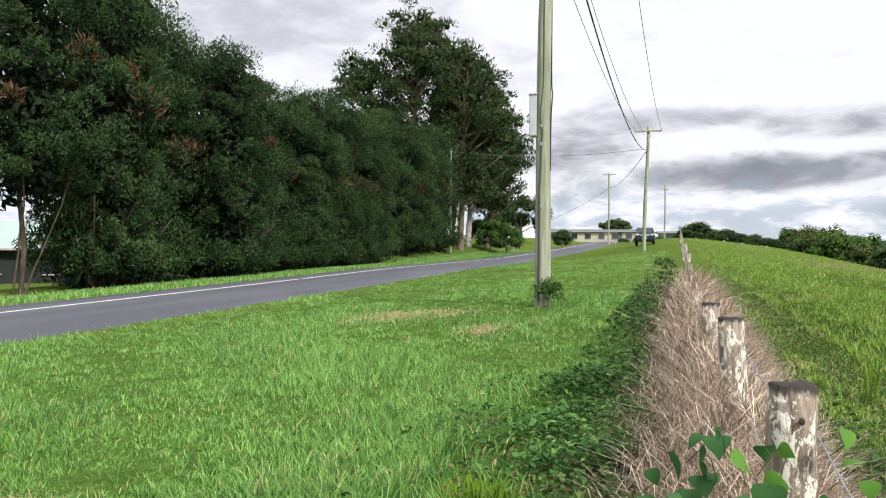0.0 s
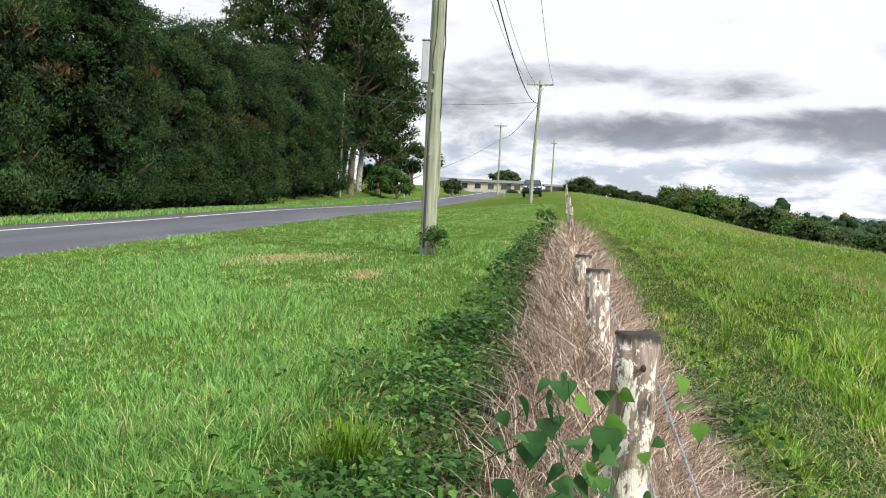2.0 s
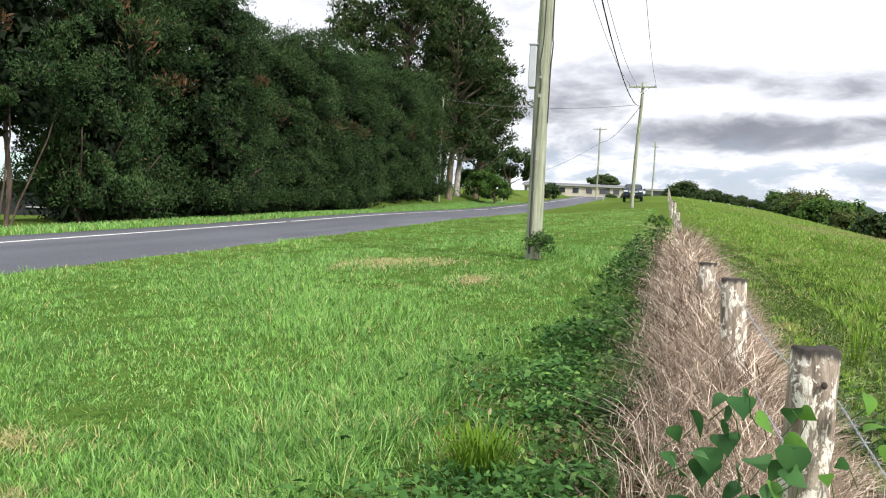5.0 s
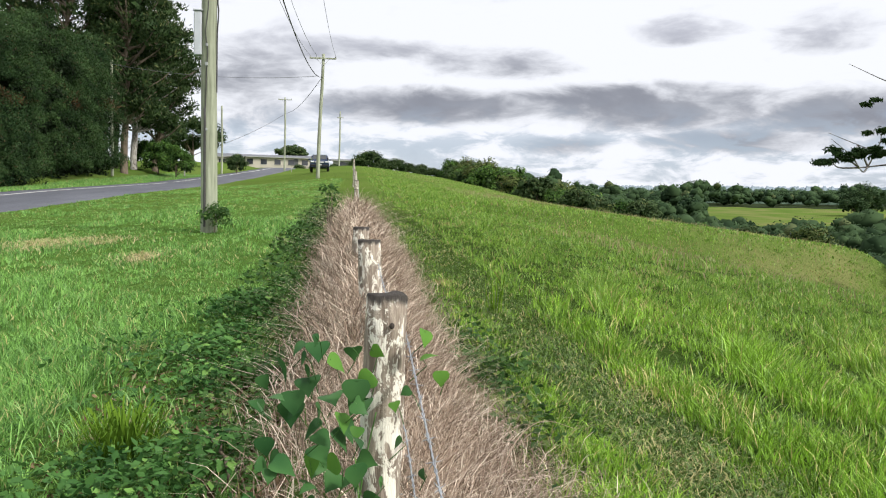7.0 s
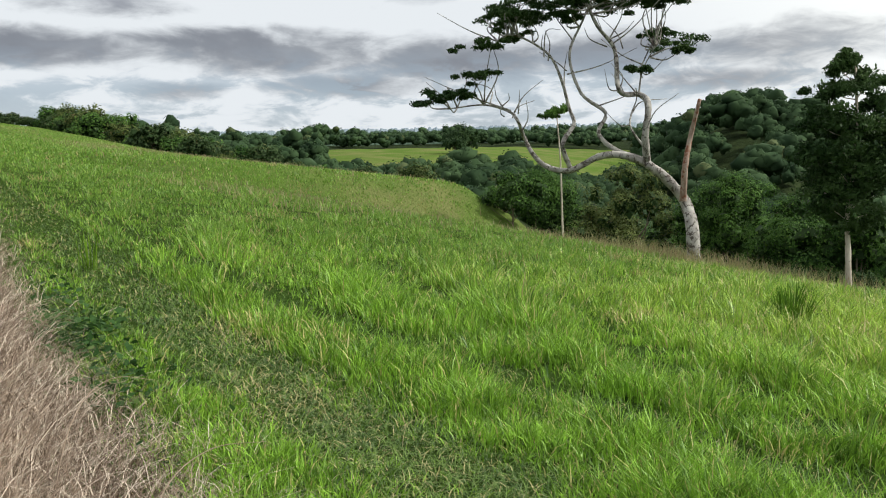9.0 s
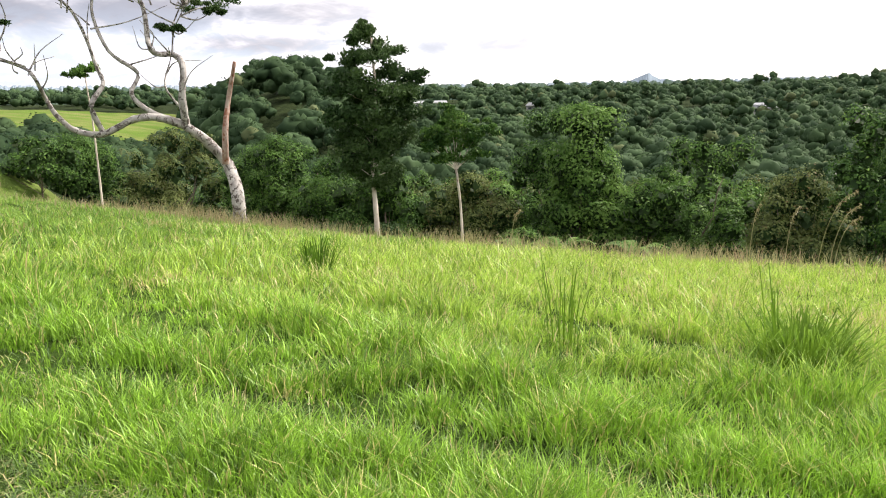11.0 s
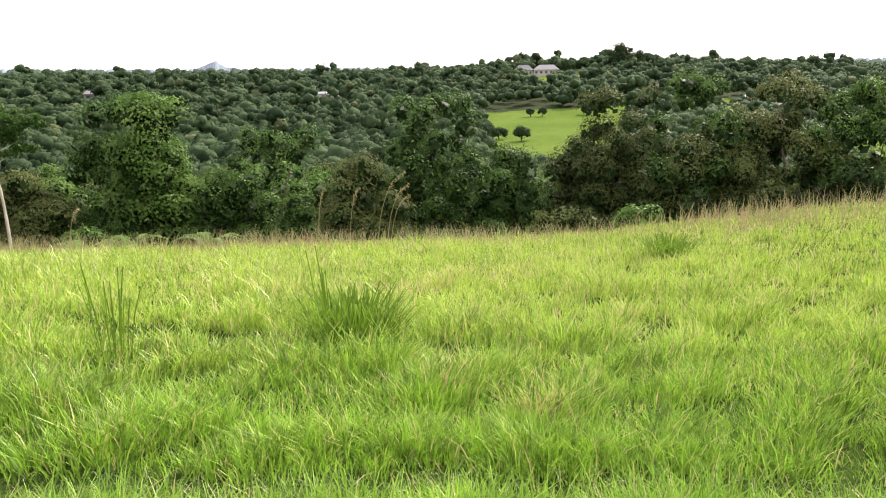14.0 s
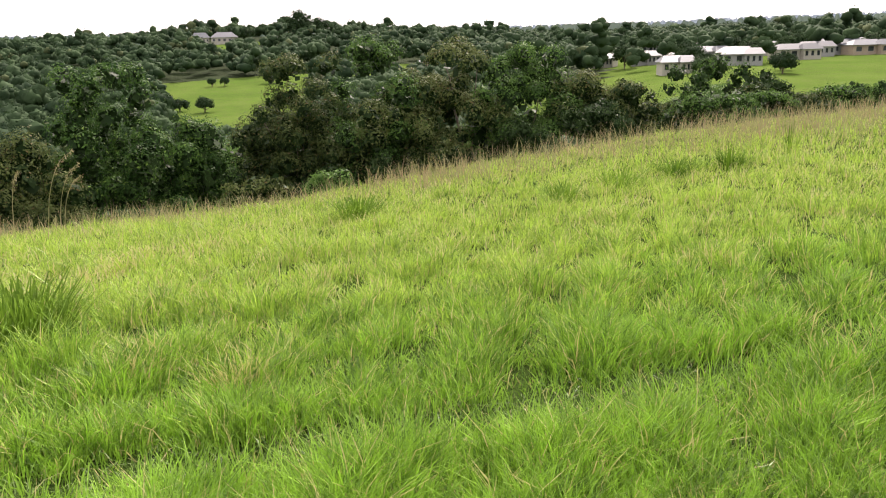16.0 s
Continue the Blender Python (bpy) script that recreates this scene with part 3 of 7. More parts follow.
def wooded(x, y):
    """Where the gully and the far slopes are under trees."""
    r, a = np.hypot(x, y), np.degrees(np.arctan2(y, x))
    ok = (x > profile(y, EDGE_AT, 8.0) + 3) & (r < 640) & (a > -62) & (a < 84)
    ok &= ~((a > 43.5) & (a < 66) & (r > 165) & (r < 400))
    ok &= ~((a > -16.0) & (a < -6.2) & (r > 150) & (r < 290))
    ok &= ~((a < -30) & (r > 60) & (r < 190))
    ok &= ~((a < -36) & (a > -56) & (r < 285) & (r > 60))
    ok &= ~((a < -8.5) & (a > -12.5) & (r > 395) & (r < 452))
    ok &= ~((a < -19) & (a > -24) & (r > 270) & (r < 330))
    return ok & ~((abs(a - 5.0) < 1.5) & (r > 300) & (r < 345)) & ~((abs(a - 27) < 1.8) & (r > 365) & (r < 410)) & ~((abs(a - 20) < 1.6) & (r > 330) & (r < 366))


def make_ground():
    xs = np.array(sorted([-x for x in graded(24, 0.5, 2400, 1.16)[1:]] + list(np.arange(-24, 32.01, 0.5)) + graded(32, 0.6, 2400, 1.045)[1:]))
    ys = np.array(sorted([y for y in (-np.array(graded(14, 0.6, 2400, 1.07)[1:]))] + list(np.arange(-14, 40.01, 0.6)) + graded(40, 0.7, 2400, 1.045)[1:]))
    gx, gy = np.meshgrid(xs, ys, indexing="ij")
    rng = np.random.default_rng(5)
    gz = height(gx, gy)
    rough = (np.hypot(gx, gy) < 60) & ((gx > -8.5) | (gx < -16.5))
    gz = gz + np.where(rough, rng.normal(0, 0.012, gz.shape), 0)
    v = np.stack([gx, gy, gz], -1).reshape(-1, 3)
    nx, ny = gx.shape
    i, j = np.meshgrid(np.arange(nx - 1), np.arange(ny - 1), indexing="ij")
    q = np.stack([i * ny + j, (i + 1) * ny + j, (i + 1) * ny + j + 1, i * ny + j + 1], -1).reshape(-1, 4)
    ob = tagged(raw("ground", v, q, None, GROUND, flat=False), "grassy hillside falling away to a wooded gully", "ground", kind="structure")
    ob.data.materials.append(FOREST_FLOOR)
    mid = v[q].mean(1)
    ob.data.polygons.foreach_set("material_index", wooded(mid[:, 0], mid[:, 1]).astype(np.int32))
    return ys


GRID_Y = make_ground()
ROAD_NEAR, ROAD_FAR = -9.9, -15.1


def make_road():
    ys = np.array(sorted(set(np.round(np.concatenate([GRID_Y[(GRID_Y > -70) & (GRID_Y < 175)], np.arange(0, 60, 0.6)]), 3))))
    rng = np.random.default_rng(8)
    xs = np.array([ROAD_FAR - 0.12, ROAD_FAR, -13.8, -12.5, -11.2, ROAD_NEAR, ROAD_NEAR + 0.12])
    lift = np.array([-0.06, 0.035, 0.055, 0.065, 0.055, 0.035, -0.06])
    gx = xs[None, :] + np.zeros((len(ys), 1))
    ragged = 0.07 * np.interp(ys, np.linspace(-70, 175, 260), rng.normal(0, 1, 260))
    gx[:, 0:2] += ragged[:, None]
    gx[:, 5:7] -= ragged[::-1][:, None]
    gz = height(np.full_like(gx, -12.5), ys[:, None] + 0 * gx) + lift[None, :]
    v = np.stack([gx, ys[:, None] + 0 * gx, gz], -1).reshape(-1, 3)
    m = len(xs)
    i, j = np.meshgrid(np.arange(len(ys) - 1), np.arange(m - 1), indexing="ij")
    q = np.stack([i * m + j, i * m + j + 1, (i + 1) * m + j + 1, (i + 1) * m + j], -1).reshape(-1, 4)
    road = tagged(raw("road", v, q, None, ASPHALT, flat=False), "grey asphalt country road with a worn white line", "road", kind="structure")
    lx = np.array([-13.72, -13.58])
    gz = height(np.full((len(ys), 2), -12.5), ys[:, None] + np.zeros((1, 2))) + 0.0615
    v = np.stack([lx[None, :] + 0 * gz, ys[:, None] + 0 * gz, gz], -1).reshape(-1, 3)
    i = np.arange(len(ys) - 1)
    keep = i[(i % 47) != 3]
    q = np.stack([keep * 2, keep * 2 + 1, keep * 2 + 3, keep * 2 + 2], -1)
    raw("painted_line", v, q, None, LINE_PAINT, road, "worn white painted line")


make_road()


def scatter(rng, n, x0, x1, y0, y1):
    return np.column_stack([rng.uniform(x0, x1, n), rng.uniform(y0, y1, n)])


def ring(rng, n, cx, cy, r0, r1, a0, a1, fall=1.0):
    """Points spread over a sector, thinning outwards."""
    u = rng.random(n)
    r = r0 * (r1 / r0) ** u if fall == 1.0 else np.sqrt(r0 ** 2 + u * (r1 ** 2 - r0 ** 2))
    a = np.radians(rng.uniform(a0, a1, n))
    return np.column_stack([cx + r * np.cos(a), cy + r * np.sin(a)]), r


def patchy(xy, scale, seed):
    """Soft random patches over the plan, 0 to 1."""
    rng = np.random.default_rng(seed)
    out = np.zeros(len(xy))
    for k in range(7):
        a = rng.uniform(0, 2 * np.pi)
        f = scale * rng.uniform(0.5, 2.0)
        out += np.sin((xy[:, 0] * np.cos(a) + xy[:, 1] * np.sin(a)) * f + rng.uniform(0, 7))
    return smooth(0.5 + out / 7)


def rut_lines(y):
    """Where the two wheel ruts run beside the fence."""
    near = np.interp(y, (-6, 0, 3, 4.5, 6.3, 9.3, 14, 20, 60), (2.5, 2.55, 2.35, 2.1, 2.0, 1.9, 1.65, 1.5, 1.2))
    far = np.interp(y, (-6, 1, 3.6, 4.7, 5.5, 7.5, 11, 15, 22, 60), (3.85, 4.1, 3.95, 3.6, 3.4, 3.1, 2.65, 2.3, 2.1, 1.9))
    return near, far


def wheel_track(xy):
    """How far a place lies in the broad flattened rut, and in the narrow deep one."""
    near, far = rut_lines(xy[:, 1])
    fade = smooth((xy[:, 1] + 1.5) / 2.5)
    half = 0.44 - 0.20 * smooth((xy[:, 1] - 6) / 10)
    return fade * np.exp(-((xy[:, 0] - near) / half) ** 4), np.exp(-((xy[:, 0] - far) / (half * 0.6)) ** 4)


def make_grass():
    rng = np.random.default_rng(21)
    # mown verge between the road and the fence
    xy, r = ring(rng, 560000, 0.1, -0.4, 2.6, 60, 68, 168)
    ok = (xy[:, 0] < -0.15 - 0.05 * np.minimum(xy[:, 1], 8)) & (xy[:, 0] > ROAD_NEAR + 0.1)
    ok &= ~((xy[:, 0] > -2.0 + 0.09 * xy[:, 1]) & (xy[:, 1] < 8.0) & (rng.random(len(xy)) < 0.86))
    xy, r = xy[ok], r[ok]
    p = patchy(xy, 1.6, 3)
    tall = (0.045 + 0.10 * p ** 1.5 + 0.045 * rng.random(len(xy))) * (1 - 0.35 * smooth((r - 6) / 22))
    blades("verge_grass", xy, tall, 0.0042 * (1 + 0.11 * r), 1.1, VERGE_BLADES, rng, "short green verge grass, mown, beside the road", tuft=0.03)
    for cx, cy, wx, wy, n, high in ((-4.9, 14.3, 0.95, 0.75, 2600, 0.065), (-2.8, 12.1, 0.32, 0.5, 500, 0.06), (-1.0, 4.5, 0.10, 0.07, 420, 0.12), (-3.6, 3.9, 0.3, 0.25, 600, 0.05), (-3.0, 3.2, 0.2, 0.2, 400, 0.05), (-1.6, 6.7, 0.2, 0.2, 350, 0.05)):
        xy = np.array([cx, cy]) + rng.normal(0, 0.55, (n, 2)) * np.array([wx, wy]) * (0.5 + patchy(rng.uniform(-9, 9, (n, 2)), 1.0, 2))[:, None]
        blades("dry_grass_patch", xy, high + 0.05 * rng.random(n), np.full(n, 0.004 * (1 + 0.17 * cy)), 1.6, DRY_BLADES, rng, "patch of pale dry grass in the verge")
    # the ground that lies behind and under the walk
    for x0, x1, n, high, mat, name, label in ((-9.7, -0.5, 34000, 0.10, VERGE_BLADES, "near_verge_grass", "short green verge grass along the fence"), (1.1, 12.0, 34000, 0.13, FIELD_BLADES, "near_paddock_grass", "green paddock grass along the fence")):
        xy = scatter(rng, n, x0, x1, -9, 3.2)
        away = np.hypot(xy[:, 0] - 0.2, xy[:, 1] + 0.5)
        ang = np.degrees(np.arctan2(xy[:, 1] + 0.5, xy[:, 0] - 0.2))
        xy = xy[(away < 2.6) | (ang < -58) | (ang > 165)]
        blades(name, xy, high * (0.4 + 0.8 * rng.random(len(xy))), np.full(len(xy), 0.011), 1.0, mat, rng, label)
    # far verge under the hedge
    xy = scatter(rng, 34000, -18.6, ROAD_FAR - 0.05, 8, 90)
    blades("hedge_verge_grass", xy, 0.10 + 0.14 * rng.random(len(xy)), np.full(len(xy), 0.03), 0.8, VERGE_BLADES, rng, "strip of rough grass between road and hedge")
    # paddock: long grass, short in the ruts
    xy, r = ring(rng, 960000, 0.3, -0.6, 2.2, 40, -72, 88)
    ok = xy[:, 0] > 1.15 + 0.25 * rng.random(len(xy))
    xe = profile(xy[:, 1], EDGE_AT, 8.0)
    ok &= xy[:, 0] < xe - 0.3
    xy, r = xy[ok], r[ok]
    p = 0.35 * patchy(xy, 1.9, 9) + 0.65 * patchy(xy, 5.5, 10)
    flat, deep = wheel_track(xy)
    left = 1 - smooth((xy[:, 0] - rut_lines(xy[:, 1])[1]) / 0.5)
    keep = rng.random(len(xy)) < (0.10 + 0.4 * left + (0.90 - 0.4 * left) * np.maximum(smooth((p - 0.17) / 0.38), 0.7 * smooth((xy[:, 1] - 4) / 5))) * (1 - 0.85 * flat) * (1 - 0.95 * deep)
    xy, r, p, flat = xy[keep], r[keep], p[keep], flat[keep]
    long = smooth((xy[:, 0] - rut_lines(xy[:, 1])[1]) / 0.5)
    near, far = rut_lines(xy[:, 1])
    crest = np.exp(-((xy[:, 0] - 0.4 * near - 0.6 * far) / 0.5) ** 2)
    tall = (0.06 + 0.07 * p + (0.11 + 0.08 * smooth(-xy[:, 1])) * crest * (0.4 + 0.6 * p) + 0.03 * rng.random(len(xy))) * (1 - 0.5 * flat) * (1 - long) + long * (0.055 + 0.29 * p ** 2.0 + 0.05 * rng.random(len(xy)))
    tall = tall * (1 - 0.4 * smooth((xy[:, 1] - 6) / 10))
    olive = rng.random(len(xy)) < smooth((xy[:, 1] - 4.5) / 10)
    pale = ~olive & (rng.random(len(xy)) < smooth((xy[:, 0] - 3.9) / 5) * smooth((14 - xy[:, 1]) / 9))
    for sel, name, mat, label in ((olive, "hillside_grass", OLIVE_BLADES, "olive green grass up the paddock slope"), (~pale & ~olive, "paddock_grass", FIELD_BLADES, "long bright green paddock grass with wheel ruts"), (pale, "pale_paddock_grass", PALE_FIELD_BLADES, "pale yellow-green grass over the lower paddock")):
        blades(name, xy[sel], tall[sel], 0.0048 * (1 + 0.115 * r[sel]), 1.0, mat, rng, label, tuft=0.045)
    xy, r = ring(rng, 520000, 0.3, -0.6, 2.2, 18, -60, 89)
    flat, deep = wheel_track(xy)
    ok = (xy[:, 0] > 1.0) & (rng.random(len(xy)) < np.maximum(flat, np.where(xy[:, 0] < rut_lines(xy[:, 1])[1], 0.3, 0.0) * (1 - deep) + 0.12 * deep))
    xy, r = xy[ok], r[ok]
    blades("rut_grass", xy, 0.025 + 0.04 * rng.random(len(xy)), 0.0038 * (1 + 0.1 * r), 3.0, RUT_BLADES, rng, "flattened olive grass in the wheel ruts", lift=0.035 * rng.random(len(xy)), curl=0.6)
    xy = np.vstack([scatter(rng, 38000, 1.2, 26, 26, 70), scatter(rng, 9000, 1.2, 22, 70, 140)])
    flat, deep = wheel_track(xy)
    xy = xy[(xy[:, 0] < profile(xy[:, 1], EDGE_AT, 8.0)) & (rng.random(len(xy)) > np.maximum(0.8 * flat, deep))]
    blades("upper_paddock_grass", xy, 0.07 + 0.08 * rng.random(len(xy)), np.full(len(xy), 0.045), 0.9, OLIVE_BLADES, rng, "paddock grass up the slope")
    # straw-coloured seed heads along the far edge and in drifts over the slope
    y = rng.uniform(-36, 27, 24000)
    y = y[rng.random(24000) < 0.35 + 0.65 * patchy(np.column_stack([0 * y, y]), 1.2, 6)]
    xy = np.column_stack([profile(y, EDGE_AT, 8.0) + rng.normal(-0.7, 1.0, len(y)) - np.abs(rng.normal(0, 1.3, len(y))) * (1 + smooth((-y - 6) / 10)), y])
    blades("seeding_edge_grass", xy, (0.2 + 0.5 * rng.random(len(xy)) ** 2.0) * (1 + 0.35 * smooth((-xy[:, 1] - 4) / 8)), np.full(len(xy), 0.014), 0.6, SEED_BLADES, rng, "tall straw-brown seeding grass along the gully edge")
    xy = scatter(rng, 40000, 7.5, 23, -32, 14)
    xy = xy[(rng.random(len(xy)) < smooth((xy[:, 0] - 6 + 0.25 * np.minimum(-xy[:, 1], 12)) / 12) * (0.25 + 0.75 * patchy(xy, 0.9, 14))) & (xy[:, 0] < profile(xy[:, 1], EDGE_AT, 8.0))]
    blades("pale_seed_grass", xy, 0.15 + 0.12 * rng.random(len(xy)), np.full(len(xy), 0.012), 0.8, PALE_SEED_BLADES, rng, "pale yellow seeding grass over the lower paddock")
    xy = scatter(rng, 6000, 6, 23, 14, 60)
    xy = xy[(rng.random(len(xy)) < 0.15 + patchy(xy, 0.35, 4)) & (xy[:, 0] < profile(xy[:, 1], EDGE_AT, 8.0))]
    blades("seed_drift_grass", xy, 0.16 + 0.14 * rng.random(len(xy)), np.full(len(xy), 0.022), 0.6, SEED_BLADES, rng, "drifts of brown seed heads over the paddock")


make_grass()


# ---- trees ----
def cypress(seed, tall, wide, clear=0.0):
    """One tree of the tall hedge: leafy to the ground, with upright sprays."""
    rng = np.random.default_rng(seed)
    base = new("hedge_tree")
    n = 105
    z = tall * (0.03 + 0.95 * rng.random(n) ** 0.9)
    z = np.maximum(z, clear + rng.uniform(0, 1.4, n)) if clear else z
    z[:14] = np.where(clear > 0, z[:14], rng.uniform(0.35, 1.2, 14))
    k = np.sqrt(np.clip(1 - (z / tall) ** 4.0, 0.05, 1)) * wide
    a = rng.uniform(0, 2 * np.pi, n)
    c = np.column_stack([np.cos(a) * k * 0.8, np.sin(a) * k * 0.8, z])
    c[:, :2] *= rng.uniform(0.82, 1.32, (n, 1))
    r = 0.34 + 0.62 * rng.random(n) ** 1.7
    stem = [limb(rng, (0, 0, -0.2), (0.1, 0, tall * 0.8), 0.085 if clear else 0.2, 0.05)]
    for i in range(3 if clear else 7):
        stem.append(limb(rng, (rng.normal(0, 0.12), rng.normal(0, 0.12), 0.05), (rng.normal(0, 0.9), rng.normal(0, 0.9), 4.4 if clear else 2.4), 0.035 if clear else 0.055, 0.02))
    v, f, t = gather(stem)
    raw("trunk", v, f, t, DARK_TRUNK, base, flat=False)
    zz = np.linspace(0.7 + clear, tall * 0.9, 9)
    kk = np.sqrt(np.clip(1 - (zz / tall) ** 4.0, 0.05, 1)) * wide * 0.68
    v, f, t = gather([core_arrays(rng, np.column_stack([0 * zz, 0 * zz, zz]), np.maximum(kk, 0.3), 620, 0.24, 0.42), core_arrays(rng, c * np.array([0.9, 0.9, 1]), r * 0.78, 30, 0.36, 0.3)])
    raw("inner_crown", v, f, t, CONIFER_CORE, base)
    dead = np.abs(c[:, 2] / tall - 0.52) + 0.5 * rng.random(n) < 0.13
    v, f, t = shell_leaves(rng, c[~dead], r[~dead], 360, 0.125, 0.34, 1.15, low=-0.2, point=0.45, deep=0.80)
    raw("crown", v, f, t, CONIFER, base)
    if dead.any():
        v, f, t = shell_leaves(rng, c[dead], r[dead] * 0.75, 110, 0.26, 0.2, 1.15, point=0.8, deep=0.4)
        tagged(raw("dead_spray", v, f, t, DEAD_CONIFER, base), "browned dead cypress spray", kind="stuff")
    return base


BACK_ROW = ((-22.0, 32.0, 1.1), (-21.9, 27.8, 1.15), (-21.7, 25.6, 1.2))


def make_hedge():
    rng = np.random.default_rng(3)
    kinds = [cypress(40 + i, 9.5 + 0.15 * i, 2.0 + 0.1 * i) for i in range(5)]
    ys = np.arange(23.9, 70, 2.35)
    for i, y in enumerate(ys):
        x = -20.2 + rng.normal(0, 0.35)
        k = kinds[i % 5]
        m = pose(x, y, float(height(x, y)) - 0.1, 0, 0, rng.uniform(0, 360))
        s = rng.uniform(0.94, 1.06)
        ob = k if i < 5 else copy_thing(k, m)
        ob.matrix_basis = m @ Matrix.Diagonal((s, s, s * (1.27 if i == 0 else 1.15 if i == 1 else 1.05 if i == 2 else 1.0), 1))
        tagged(ob, "tall dark green cypress with browned patches in a dense hedge", "hedge tree", "hedge along the road")

    for x, y, s in BACK_ROW:
        m = pose(x, y, float(height(x, y)) - 0.1, 0, 0, 70)
        ob = copy_thing(kinds[3], m)
        ob.matrix_basis = m @ Matrix.Diagonal((0.8, 0.8, s, 1))
        tagged(ob, "tall dark green cypress with browned patches in a dense hedge", "hedge tree", "hedge along the road")
    ob = cypress(49, 12.5, 2.2, 3.3)
    ob.matrix_basis = pose(-19.6, 20.5, float(height(-19.6, 20.5)) - 0.1)
    tagged(ob, "tall dark cypress with bare lower trunks beside a shed", "hedge tree", "hedge along the road")


make_hedge()


def pine(x, y, tall, bare, spread, seed, lean=(0.0, 0.0), bark=TRUNK):
    """A tall roadside pine: bare trunk, open limbs, flat tufts of needles with sky between them."""
    rng = np.random.default_rng(seed)
    base = thing("pine_tree", x, y, float(height(x, y)) - 0.1, "tall dark pine with bare trunk and open tufted crown", "tree", "pines beside the hedge")
    tip = np.array([lean[0], lean[1], tall * 0.96])
    pieces = [limb(rng, (0, 0, -0.2), tip, 0.33, 0.06, steps=12, sides=9)]
    cs, rs = [], []
    for q in range(60):
        f = bare + (1 - bare) * rng.random() ** 0.8
        a = rng.uniform(0, 2 * np.pi)
        reach = spread * (0.35 + 0.65 * rng.random()) * np.sqrt(max(0.08, 1 - ((f - 0.62) / 0.42) ** 2))
        start = tip * max(bare * 0.8, f - 0.12)
        end = tip * f + np.array([np.cos(a) * reach, np.sin(a) * reach, rng.uniform(-0.4, 1.2)])
        pieces.append(limb(rng, start, end, 0.11, 0.03, 0.3))
        for w in range(5):
            cs.append(end * 1.0 + rng.normal(0, 0.75, 3) * np.array([1, 1, 0.6]) - (end - start) * rng.random() * 0.4)
            rs.append(rng.uniform(0.55, 1.15))
    v, f, t = gather(pieces)
    raw("trunk", v, f, t, bark, base, flat=False)
    c, r = np.array(cs), np.array(rs)
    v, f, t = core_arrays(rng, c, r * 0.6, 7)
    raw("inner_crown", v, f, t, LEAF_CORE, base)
    v, f, t = shell_leaves(rng, c, r, 66, 0.36, 0.3, 0.7, point=0.7, deep=0.45)
    raw("crown", v, f, t, PINE, base)


pine(-19.6, 73.0, 19.0, 0.30, 5.4, 1, (0.3, 0.5))
pine(-20.6, 80.0, 18.5, 0.26, 5.6, 2, (0.6, 0.0), GUM_BARK)
pine(-19.6, 84.0, 15.0, 0.28, 4.8, 3, (0.4, 0.0))
pine(-28.8, 74.0, 18.5, 0.30, 5.4, 4, (-0.5, 0.0))
pine(-24.6, 73.5, 23.0, 0.34, 5.0, 5, (0.3, 0.0))
pine(-23.5, 84.0, 22.5, 0.34, 5.0, 6)


